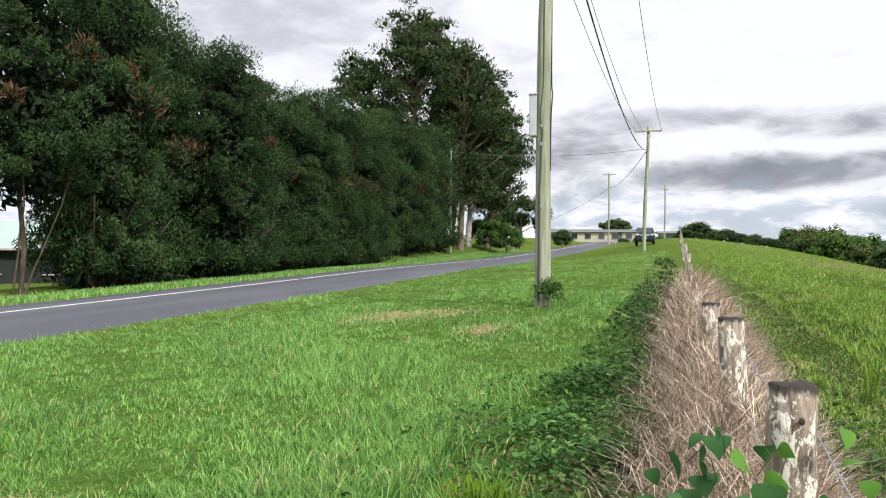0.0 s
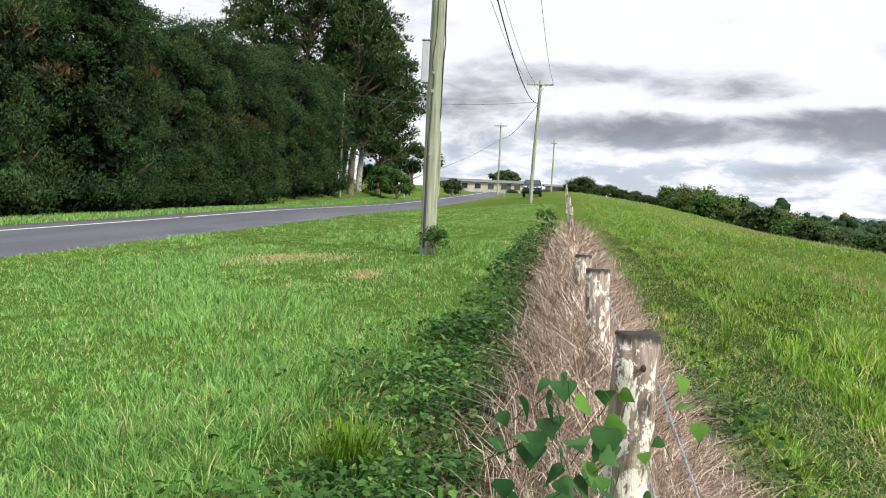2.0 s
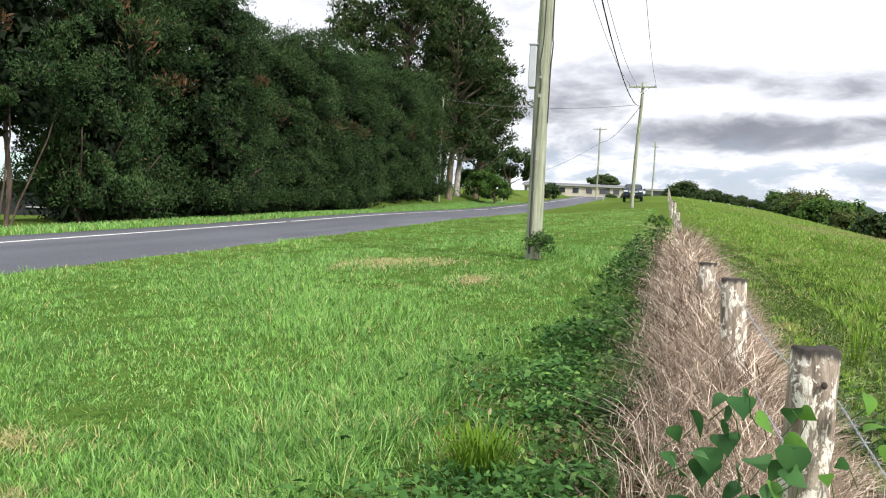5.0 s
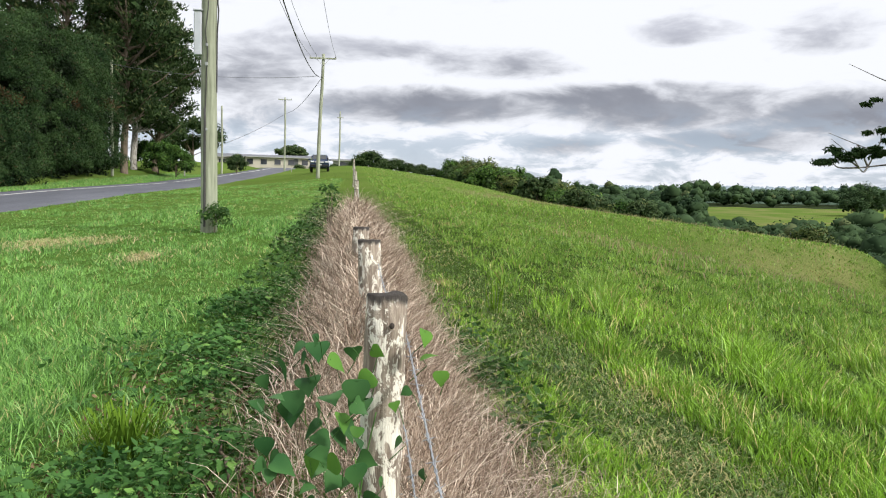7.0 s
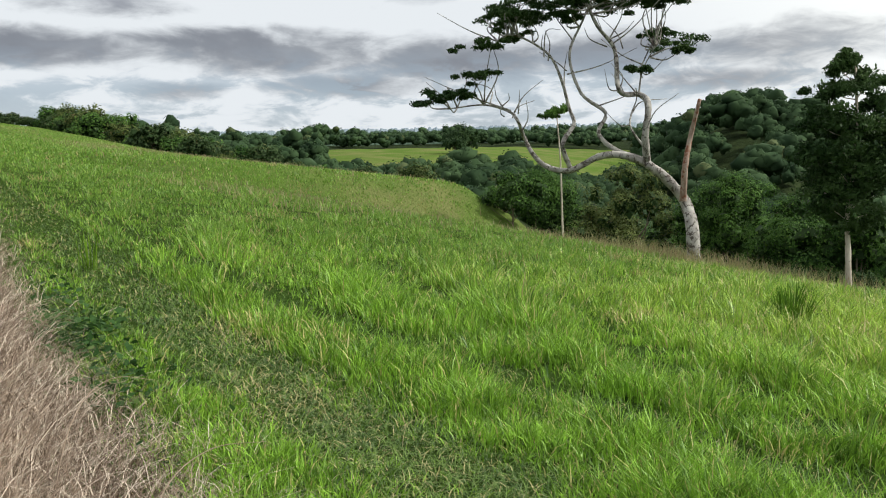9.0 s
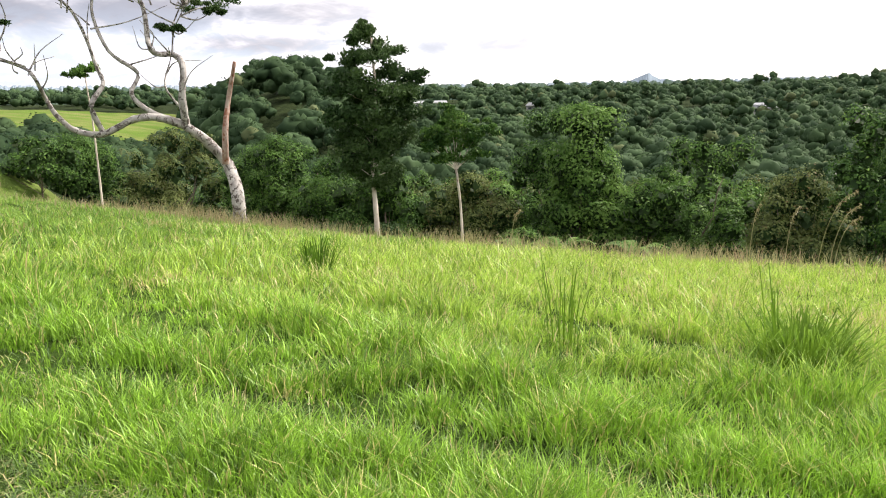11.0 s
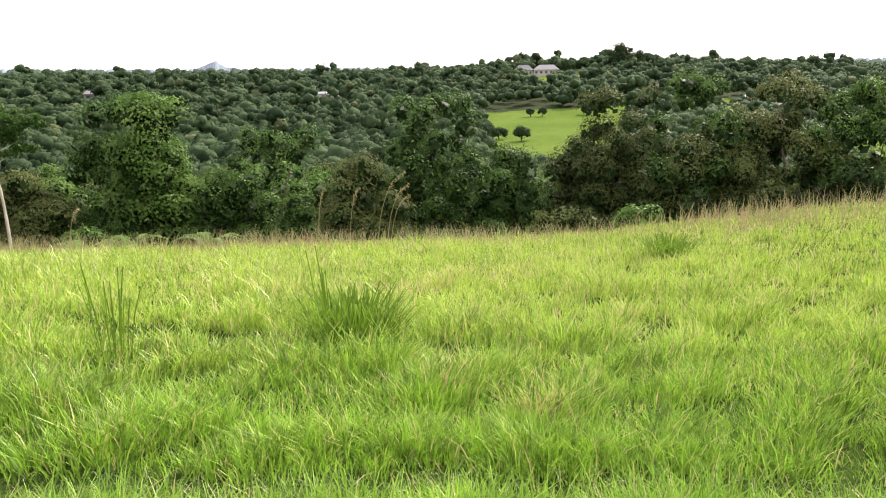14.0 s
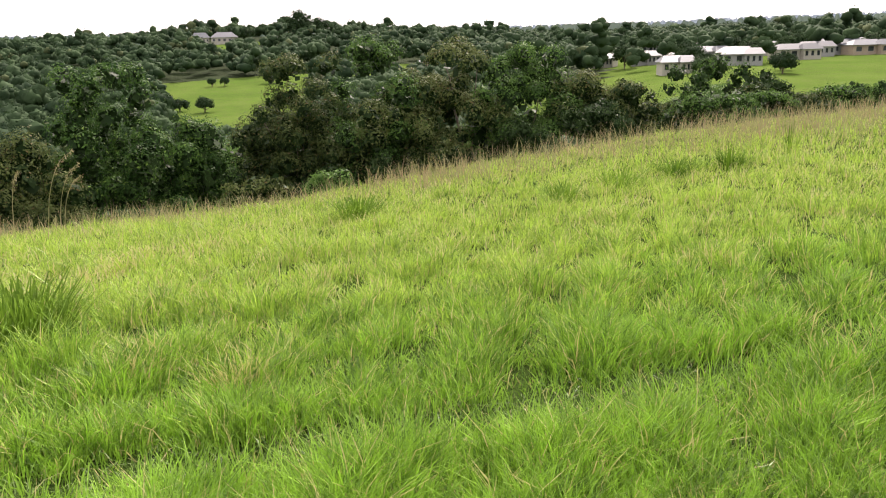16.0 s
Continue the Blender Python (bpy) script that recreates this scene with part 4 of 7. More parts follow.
# ---- the lone gum on the gully edge ----
def make_gum():
    rng = np.random.default_rng(77)
    bx, by = 22.05, 18.2
    bz = float(height(bx, by)) - 0.15
    base = thing("gum_tree", bx, by, bz, "old mottled pale gum with twisted limbs and sparse flat crown", "tree")
    right, away = np.array([0.640, -0.768, 0.0]), np.array([0.768, 0.640, 0.0])
    k = 0.0200

    def at(u, v, w=0.0):
        return right * u * k + away * w + np.array([0, 0, v * k])

    lines = [
        ([(0, 0), (-2, 60), (-15, 108), (-47, 150), (-77, 175)], (0.36, 0.20), GUM_BARK),
        ([(-77, 175), (-117, 190), (-157, 188), (-207, 165), (-252, 172), (-277, 197), (-292, 222), (-297, 255), (-322, 272), (-367, 285), (-427, 280)], (0.20, 0.03), GUM_BARK),
        ([(-207, 168), (-217, 210), (-202, 245), (-212, 272), (-227, 330), (-252, 372), (-307, 402), (-345, 392)], (0.13, 0.03), GUM_BARK),
        ([(-77, 175), (-79, 220), (-75, 272), (-92, 292), (-122, 297), (-132, 367), (-157, 402), (-177, 442), (-197, 480)], (0.19, 0.05), GUM_BARK),
        ([(-85, 182), (-130, 200), (-157, 228), (-147, 262), (-185, 295), (-207, 362), (-187, 420), (-160, 470), (-165, 520)], (0.13, 0.03), GUM_BARK),
        ([(-18, 112), (-15, 170), (-7, 220), (6, 278)], (0.17, 0.09), RED_WOOD),
        ([(-92, 290), (-87, 330), (-67, 365)], (0.05, 0.02), GUM_BARK),
        ([(-80, 200), (-105, 240), (-97, 285), (-95, 300)], (0.06, 0.02), GUM_BARK),
    ]
    limbs, stub, line_points = [], [], []
    for pts, (r0, r1), mat in lines:
        p = curve_through([at(u, v, 0.5 * math.sin(i * 1.9 + u)) if i else at(u, v) for i, (u, v) in enumerate(pts)])
        line_points += list(p[4:]) if mat is not RED_WOOD else []
        arr = tube_arrays(p, np.linspace(r0, r1, len(p)) * 0.7, 9, 0.2, rng)
        (stub if mat is RED_WOOD else limbs).append(arr)
    # flat leaf umbrellas and the twigs that carry them
    heads = [(-437, 288, 24), (-400, 300, 20), (-357, 328, 24), (-360, 382, 24), (-330, 400, 22), (-317, 425, 30), (-280, 450, 32), (-240, 470, 34), (-200, 485, 32), (-62, 385, 34), (-85, 392, 18), (-22, 360, 12), (-87, 333, 12), (-330, 440, 26), (-300, 428, 26), (-268, 430, 28), (-235, 442, 28), (-190, 450, 28), (-150, 448, 26), (-110, 452, 26), (-72, 447, 26), (-32, 446, 22), (-205, 425, 20), (-215, 455, 36), (-290, 478, 34), (-60, 440, 26), (-110, 445, 26), (-325, 505, 30), (-150, 500, 40), (-100, 480, 34), (-62, 468, 30), (-120, 530, 44), (-190, 540, 44), (-260, 520, 40), (-60, 530, 36), (-160, 590, 44)]
    roots = [at(u, v) for u, v in ((-322, 272), (-252, 372), (-132, 367), (-187, 420), (-87, 330), (-177, 442), (-297, 255), (-227, 330))]
    cs, rs = [], []
    for u, v, s in heads:
        c = at(u, v, rng.normal(0, 0.8))
        root = min(line_points, key=lambda q: np.linalg.norm(q - c) + (5 if q[2] > c[2] - 0.15 else 0))
        for q in range(2):
            e = c + rng.normal(0, s * k * 0.5, 3) * np.array([1, 1, 0.25])
            mid = root + (e - root) * 0.5 + rng.normal(0, 0.18, 3)
            p = curve_through([root, mid, e], 4)
            limbs.append(tube_arrays(p, np.linspace(0.035, 0.01, len(p)), 5))
        for q in range(9):
            cs.append(c + rng.normal(0, s * k * 0.95, 3) * np.array([1, 1, 0.22]))
            rs.append(s * k * rng.uniform(0.35, 0.65))
    high = [q for q in line_points if q[2] > 4.6]
    for q in range(48):
        a = roots[rng.integers(len(roots))] + rng.normal(0, 0.2, 3) if q < 20 else high[rng.integers(len(high))]
        e = a + np.array([0, 0, rng.uniform(0.4, 1.3)]) + right * rng.normal(0, 1.0) + away * rng.normal(0, 0.6)
        p = curve_through([a, (a + e) / 2 + rng.normal(0, 0.15, 3), e], 4)
        limbs.append(tube_arrays(p, np.linspace(0.03, 0.008, len(p)), 5))
    v, f, t = gather(limbs)
    raw("trunk", v, f, t, GUM_BARK, base, flat=False)
    v, f, t = gather(stub)
    raw("broken_limb", v, f, t, RED_WOOD, base, "snapped reddish dead limb", flat=False)
    v, f, t = shell_leaves(rng, np.array(cs), np.array(rs), 130, 0.14, 0.36, 0.5, point=0.3, deep=0.2)
    raw("crown", v, f, t, GUM, base)


make_gum()


def slender(name, label, x, y, points, r0, r1, heads, leaf, foliage, bark, seed, per=60, flat=0.7, turn=(0.84, -0.54)):
    """A thin-stemmed tree: a bent stem and a few heads of leaves (across, up, size)."""
    rng = np.random.default_rng(seed)
    base = thing(name, x, y, float(height(x, y)) - 0.1, label, "tree")
    right = np.array([turn[0], turn[1], 0.0])
    p = curve_through([right * u + np.array([0, 0, v]) for u, v in points])
    pieces = [tube_arrays(p, np.linspace(r0, r1, len(p)), 8, 0.1, rng)]
    cs, rs = [], []
    for u, v, s in heads:
        c = right * u + np.array([0, 0, v])
        near = p[np.argmin(np.linalg.norm(p - c, axis=1) + np.where(p[:, 2] > v - 0.1, 3, 0))]
        pieces.append(limb(rng, near, c, r1 * 0.4 + 0.006, 0.008))
        for q in range(9):
            cs.append(c + rng.normal(0, s * 0.5, 3) * np.array([1, 1, 0.55]))
            rs.append(s * rng.uniform(0.3, 0.55))
    v, f, t = gather(pieces)
    raw("trunk", v, f, t, bark, base, flat=False)
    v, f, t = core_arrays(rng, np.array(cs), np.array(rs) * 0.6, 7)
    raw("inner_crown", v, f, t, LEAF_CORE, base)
    v, f, t = shell_leaves(rng, np.array(cs), np.array(rs), per, leaf, 0.42, flat, point=0.35, deep=0.3)
    raw("crown", v, f, t, foliage, base)


slender("gully_tree", "tall dark tree with pale lower trunk at the gully edge", 22.1, 12.75, [(0, 0), (-0.06, 1.2), (-0.12, 2.4), (0.05, 4.2), (-0.05, 6.3)], 0.095, 0.03,
        [(-0.55, 6.3, 0.45), (-0.2, 6.55, 0.35), (0.25, 5.9, 0.5), (-0.75, 5.6, 0.45), (0.75, 5.3, 0.6), (1.3, 5.1, 0.4), (-0.2, 5.1, 0.75), (-0.9, 4.7, 0.6), (0.5, 4.5, 0.8), (1.0, 4.5, 0.5), (-0.5, 4.1, 0.75), (0.3, 3.7, 0.7), (-0.6, 3.3, 0.6), (0.2, 3.0, 0.6), (-0.5, 2.4, 0.55), (0.5, 2.3, 0.55), (0.0, 1.9, 0.45), (0.95, 3.3, 0.6), (-1.0, 3.9, 0.6), (1.15, 3.9, 0.6), (-0.1, 4.6, 0.9), (0.3, 4.1, 0.9), (-0.4, 3.5, 0.9), (0.1, 2.7, 0.8), (-0.1, 5.7, 0.7), (0.6, 2.8, 0.7), (-0.8, 2.9, 0.7)], 0.12, GUM, PALE_TRUNK, 61, 150, 0.85)
slender("forked_tree", "slim pale tree forked below a feathery crown", 23.45, 10.45, [(0, 0), (-0.03, 1.0), (-0.1, 2.0), (-0.22, 2.9)], 0.05, 0.035,
        [(-0.5, 3.8, 0.5), (0.1, 3.9, 0.5), (-0.2, 4.35, 0.55), (0.55, 3.95, 0.45), (-0.85, 4.05, 0.45), (-1.0, 3.6, 0.35), (0.75, 4.2, 0.35), (-0.35, 4.6, 0.4), (-0.3, 3.3, 0.4), (0.4, 3.4, 0.4), (-0.75, 3.2, 0.35)], 0.11, BROAD, PALE_TRUNK, 62, 120)
slender("sapling", "thin bare sapling with a small tuft of leaves", 24.4, 27.5, [(0, 0), (-0.06, 2.4), (-0.12, 4.4), (-0.26, 6.2)], 0.05, 0.025,
        [(-0.3, 6.4, 0.38), (-0.1, 6.55, 0.35), (-0.5, 6.35, 0.3)], 0.15, BROAD, PALE_TRUNK, 63, 60, turn=(0.63, -0.776))

# trees of the gully that stand out
LIT = "leafy green gully tree behind the paddock edge"
for kind, x, y, top_z, spread, mat, lobes, leaf, low_at, seed in (
        ("gully_tree", 30.5, 8.55, 1.5, 1.25, BRIGHT, 1, 0.24, 0.06, 1), ("gully_tree", 32.6, 10.2, 1.4, 2.1, BROAD, 2, 0.2, 0.05, 2), ("gully_tree", 32.4, 5.3, 0.15, 2.7, BROAD, 3, 0.2, 0.05, 3),
        ("gully_tree", 30.8, 0.9, -1.0, 1.9, BROWNISH, 2, 0.19, 0.05, 4), ("gully_tree", 33.8, -2.2, 1.4, 3.1, BROAD, 3, 0.22, 0.05, 5), ("gully_tree", 35.5, -4.9, -0.9, 1.7, BROAD, 2, 0.2, 0.05, 51),
        ("gully_tree", 37.6, -10.0, 1.5, 3.3, BROWNISH, 3, 0.22, 0.05, 6), ("gully_tree", 36.4, -13.6, 2.0, 3.4, BROAD, 3, 0.22, 0.05, 7), ("gully_tree", 35.0, -17.2, 2.1, 3.2, BROWNISH, 3, 0.22, 0.05, 8),
        ("gully_tree", 33.6, -19.8, 1.7, 2.6, BROAD, 2, 0.22, 0.05, 9), ("gully_tree", 32.2, -22.4, 0.4, 2.1, BROWNISH, 2, 0.2, 0.05, 10), ("gully_tree", 37.2, -34.7, -0.9, 2.0, BROAD, 2, 0.24, 0.05, 11),
        ("gully_tree", 30.5, 13.6, -1.3, 1.8, BROWNISH, 2, 0.2, 0.05, 12), ("gully_tree", 29.0, 16.5, -1.2, 1.8, BROAD, 2, 0.2, 0.05, 13), ("gully_tree", 31.0, 20.0, -0.6, 2.4, BROAD, 3, 0.2, 0.05, 14),
        ("gully_tree", 34.0, 25.5, 0.2, 2.8, BROAD, 3, 0.2, 0.05, 15), ("gully_tree", 31.5, 30.5, 0.6, 2.4, BROWNISH, 3, 0.2, 0.05, 16), ("gully_tree", 29.0, 34.6, 0.3, 1.7, BROAD, 2, 0.2, 0.05, 17)):
    tall = top_z - float(height(x, y)) + 0.15
    label = {BRIGHT: "narrow bright green tree hung with leafy creeper", BROWNISH: "olive brown leafy gully tree", BROAD: LIT}[mat]
    tree(kind, label, x, y, tall, spread, tall * low_at, 0.60, int(70 * max(1.0, (spread / 2.3) ** 2)), 260, leaf * 0.53, mat, seed=seed, lobes=lobes, trunk=0.16, top=1.0, deep=0.84, jitter=0.24)
for x, y, tall, spread, mat, label, flat, seed in (
        (33.5, -12.5, 4.2, 2.0, GUM, "dark leafy shrub filling the gully", 0.8, 51), (33.0, -15.5, 4.4, 2.0, BROWNISH, "dark leafy shrub filling the gully", 0.8, 52), (31.5, -18.5, 4.0, 1.9, GUM, "dark leafy shrub filling the gully", 0.8, 53), (34.5, -8.5, 4.0, 2.0, GUM, "dark leafy shrub filling the gully", 0.8, 54), (30.0, -21.5, 3.2, 1.8, GUM, "dark leafy shrub filling the gully", 0.8, 55), (33.5, -27.5, 2.6, 1.9, BROWNISH, "dark leafy shrub filling the gully", 0.8, 56), (36.0, -30.5, 2.6, 1.9, GUM, "dark leafy shrub filling the gully", 0.8, 57), (31.5, -33.0, 3.0, 1.8, GUM, "dark leafy shrub filling the gully", 0.8, 58),
        (33.7, -23.1, 5.2, 2.0, GUM, "dark leafy shrub filling the gully", 0.8, 71), (31.2, -23.8, 4.1, 1.8, BROWNISH, "dark leafy shrub filling the gully", 0.8, 72), (31.5, -29.0, 3.9, 2.4, BROAD, "large rounded dark shrub on the paddock edge", 0.9, 73), (28.3, -29.4, 2.0, 1.5, BROAD, "bushy shrub on the paddock edge", 0.7, 74), (28.6, -31.9, 1.7, 1.6, BROWNISH, "bushy shrub on the paddock edge", 0.7, 75), (28.6, -34.5, 1.9, 1.9, BROAD, "bushy shrub on the paddock edge", 0.7, 76), (28.9, -36.8, 2.0, 2.0, BROAD, "bushy shrub on the paddock edge", 0.7, 77), (26.3, -5.6, 2.6, 1.4, BROWNISH, "spreading shrub with flat layered foliage", 0.35, 31), (24.8, -7.7, 1.7, 0.65, BRIGHT, "small bright green shrub in long grass", 0.8, 32),
        (25.0, 32.0, 2.7, 1.6, BROAD, "rounded shrub on the paddock edge", 0.8, 33), (25.8, 30.4, 1.0, 0.9, BROWNISH, "low tangled shrub on the paddock edge", 0.6, 34), (26.0, 24.6, 1.2, 1.3, BRIGHT, "pale spreading shrub on the paddock edge", 0.4, 35),
        (25.5, 14.8, 1.6, 1.1, GUM, "dense shrub at the gully edge", 0.7, 36), (25.6, 9.0, 2.0, 1.1, BROAD, "pale green shrub at the gully edge", 0.7, 37), (25.0, 17.0, 1.0, 1.0, GUM, "low shrub at the gully edge", 0.7, 38),
        (25.6, 5.0, 1.5, 1.2, GUM, "dark shrub at the gully edge", 0.7, 39), (25.4, 1.8, 1.4, 1.3, GUM, "dark shrub at the gully edge", 0.7, 40), (25.2, -1.6, 1.5, 1.1, GUM, "dark shrub at the gully edge", 0.7, 41),
        (26.5, -12.0, 1.6, 1.4, BROWNISH, "tangled brown shrub behind the grass", 0.7, 42), (26.0, -17.5, 1.3, 1.3, GUM, "low shrub behind the grass", 0.7, 43), (27.0, -25.5, 1.9, 1.8, BROAD, "bushy shrub on the paddock edge", 0.7, 44),
        (29.5, -30.0, 2.0, 1.9, BROWNISH, "bushy shrub on the paddock edge", 0.7, 45), (27.0, -38.0, 2.1, 1.9, BROAD, "bushy shrub on the paddock edge", 0.7, 46), (25.5, -46.0, 2.2, 2.2, BROWNISH, "bushy shrub on the paddock edge", 0.7, 47), (28.5, -49.5, 2.6, 2.2, BROAD, "bushy shrub on the paddock edge", 0.7, 48), (24.6, -53.0, 2.3, 2.1, BROAD, "bushy shrub on the paddock edge", 0.7, 49), (27.0, -57.0, 2.5, 2.3, BROWNISH, "bushy shrub on the paddock edge", 0.7, 50), (24.0, -61.0, 2.3, 2.2, BROAD, "bushy shrub on the paddock edge", 0.7, 61), (26.0, -66.0, 2.6, 2.4, BROAD, "bushy shrub on the paddock edge", 0.7, 62), (24.3, -72.0, 2.6, 2.4, BROWNISH, "bushy shrub on the paddock edge", 0.7, 63), (26.4, -42.0, 2.0, 1.7, BROAD, "bushy shrub on the paddock edge", 0.7, 64)):
    tree("shrub", label, x, y, tall, spread, 0.15, 0.34 if spread < 1.6 else 0.5, 28, 130, 0.095, mat, seed=seed, lobes=1, trunk=0.05, category="shrub", flat=flat)


def make_copies():
    """The rest of the gully wood and the bushes along the upper paddock: a few kinds, each turned and sized anew."""
    rng = np.random.default_rng(12)
    kinds = [tree("gully_tree", LIT, 44 + 4 * i, 4 + 7 * i, 8.0, 2.6, 0.5, 0.8, 40, 60, 0.22, (BROAD, BROWNISH, BROAD, BRIGHT)[i], seed=100 + i, lobes=3, group="trees in the gully") for i in range(4)]
    spots = []
    for r in np.arange(42, 84, 6.6):
        for a in np.arange(-46, 74, math.degrees(6.0 / r)):
            q = math.radians(a + rng.normal(0, 1.2))
            x, y = r * math.cos(q), r * math.sin(q) + rng.normal(0, 1.0)
            if x < float(profile(y, EDGE_AT, 8.0)) + 9 or (a < -29 and r > 50) or (-17 < a < -5 and r > 62):
                continue
            spots.append((x, y, r))
    for i, (x, y, r) in enumerate(spots):
        g = float(height(x, y))
        want = -2.6 - 0.07 * (r - 40) + rng.normal(0, 0.7) + (0.6 if y > 34 else 0)
        s = max(0.35, (want - g) / 8.0)
        m = pose(x, y, g - 0.1, 0, 0, rng.uniform(0, 360)) @ Matrix.Diagonal((max(0.7, s), max(0.7, s), s, 1))
        ob = copy_thing(kinds[i % 4], m)
        ob.matrix_basis = m
    bush = [tree("bush", "rounded dark bush along the paddock edge", 40 + 3 * i, 60 + 8 * i, 3.6, 1.7, 0.2, 0.6, 30, 60, 0.24, (BROAD, PINE, BROWNISH)[i], seed=140 + i, lobes=2, trunk=0.08, category="bush", group="bushes along the paddock") for i in range(3)]
    for i in range(46):
        y = 37 + 2.7 * i + rng.normal(0, 0.8)
        x = float(profile(y, EDGE_AT, 8.0)) + 1.8 + abs(rng.normal(0, 1.6)) + (4.5 if i % 2 else 0)
        s = (rng.uniform(0.6, 1.05) * (1.0 + 0.002 * y) + (0.25 if i % 2 else 0)) * (1 + 0.3 * float(smooth((y - 80) / 30)))
        s *= 0.55 + 0.45 * float(smooth((y - 48) / 30))
        m = pose(x, y, float(height(x, y)) - 0.7 * s, 0, 0, rng.uniform(0, 360)) @ Matrix.Diagonal((s * 1.15, s * 1.15, s, 1))
        ob = copy_thing(bush[i % 3], m)
        ob.matrix_basis = m
    for x, y, s in ((3.4, 152, 1.25), (8.5, 154, 1.0), (1.0, 158, 0.9), (-6.5, 150, 0.6), (-9.5, 148, 0.5), (13.5, 156, 0.9), (-3.2, 150, 0.5), (6.0, 153, 0.95), (10.8, 155, 0.85), (15.8, 157, 0.8), (18.5, 158, 0.8), (2.2, 154, 0.8), (4.8, 151, 0.7), (13.0, 152, 0.7)):
        m = pose(x, y, float(height(x, y)) - 1.1, 0, 0, 40 * x) @ Matrix.Diagonal((s * 1.2, s * 1.2, s, 1))
        ob = copy_thing(bush[1], m)
        ob.matrix_basis = m


make_copies()
tree("garden_bush", "clipped round garden bush on a bank", -16.6, 79.5, 2.9, 1.8, 0.1, 0.5, 44, 170, 0.13, BROAD, seed=81, category="bush", trunk=0.08)
tree("garden_bush", "round dark garden bush on a bank", -18.6, 81.0, 3.2, 1.7, 0.1, 0.5, 30, 90, 0.2, BROAD, seed=82, category="bush", trunk=0.08)
tree("garden_bush", "dark hedge bush behind a lawn", -20.8, 88.0, 3.0, 2.2, 0.1, 0.6, 30, 90, 0.24, BROAD, seed=83, category="bush", trunk=0.08)
tree("garden_tree", "round dark tree behind the garden bushes", -20.5, 108.0, 6.2, 4.0, 1.2, 0.9, 40, 90, 0.34, PINE, seed=84, lobes=2)
tree("garden_bush", "dark bush at the road bend", -14.2, 103.0, 2.4, 1.3, 0.1, 0.5, 20, 80, 0.24, PINE, seed=85, category="bush", trunk=0.08)
tree("flat_topped_tree", "flat-topped dark tree behind a house", -14.3, 192.0, 6.8, 3.6, 3.6, 1.0, 30, 80, 0.5, PINE, seed=86, flat=0.5, trunk=0.3)


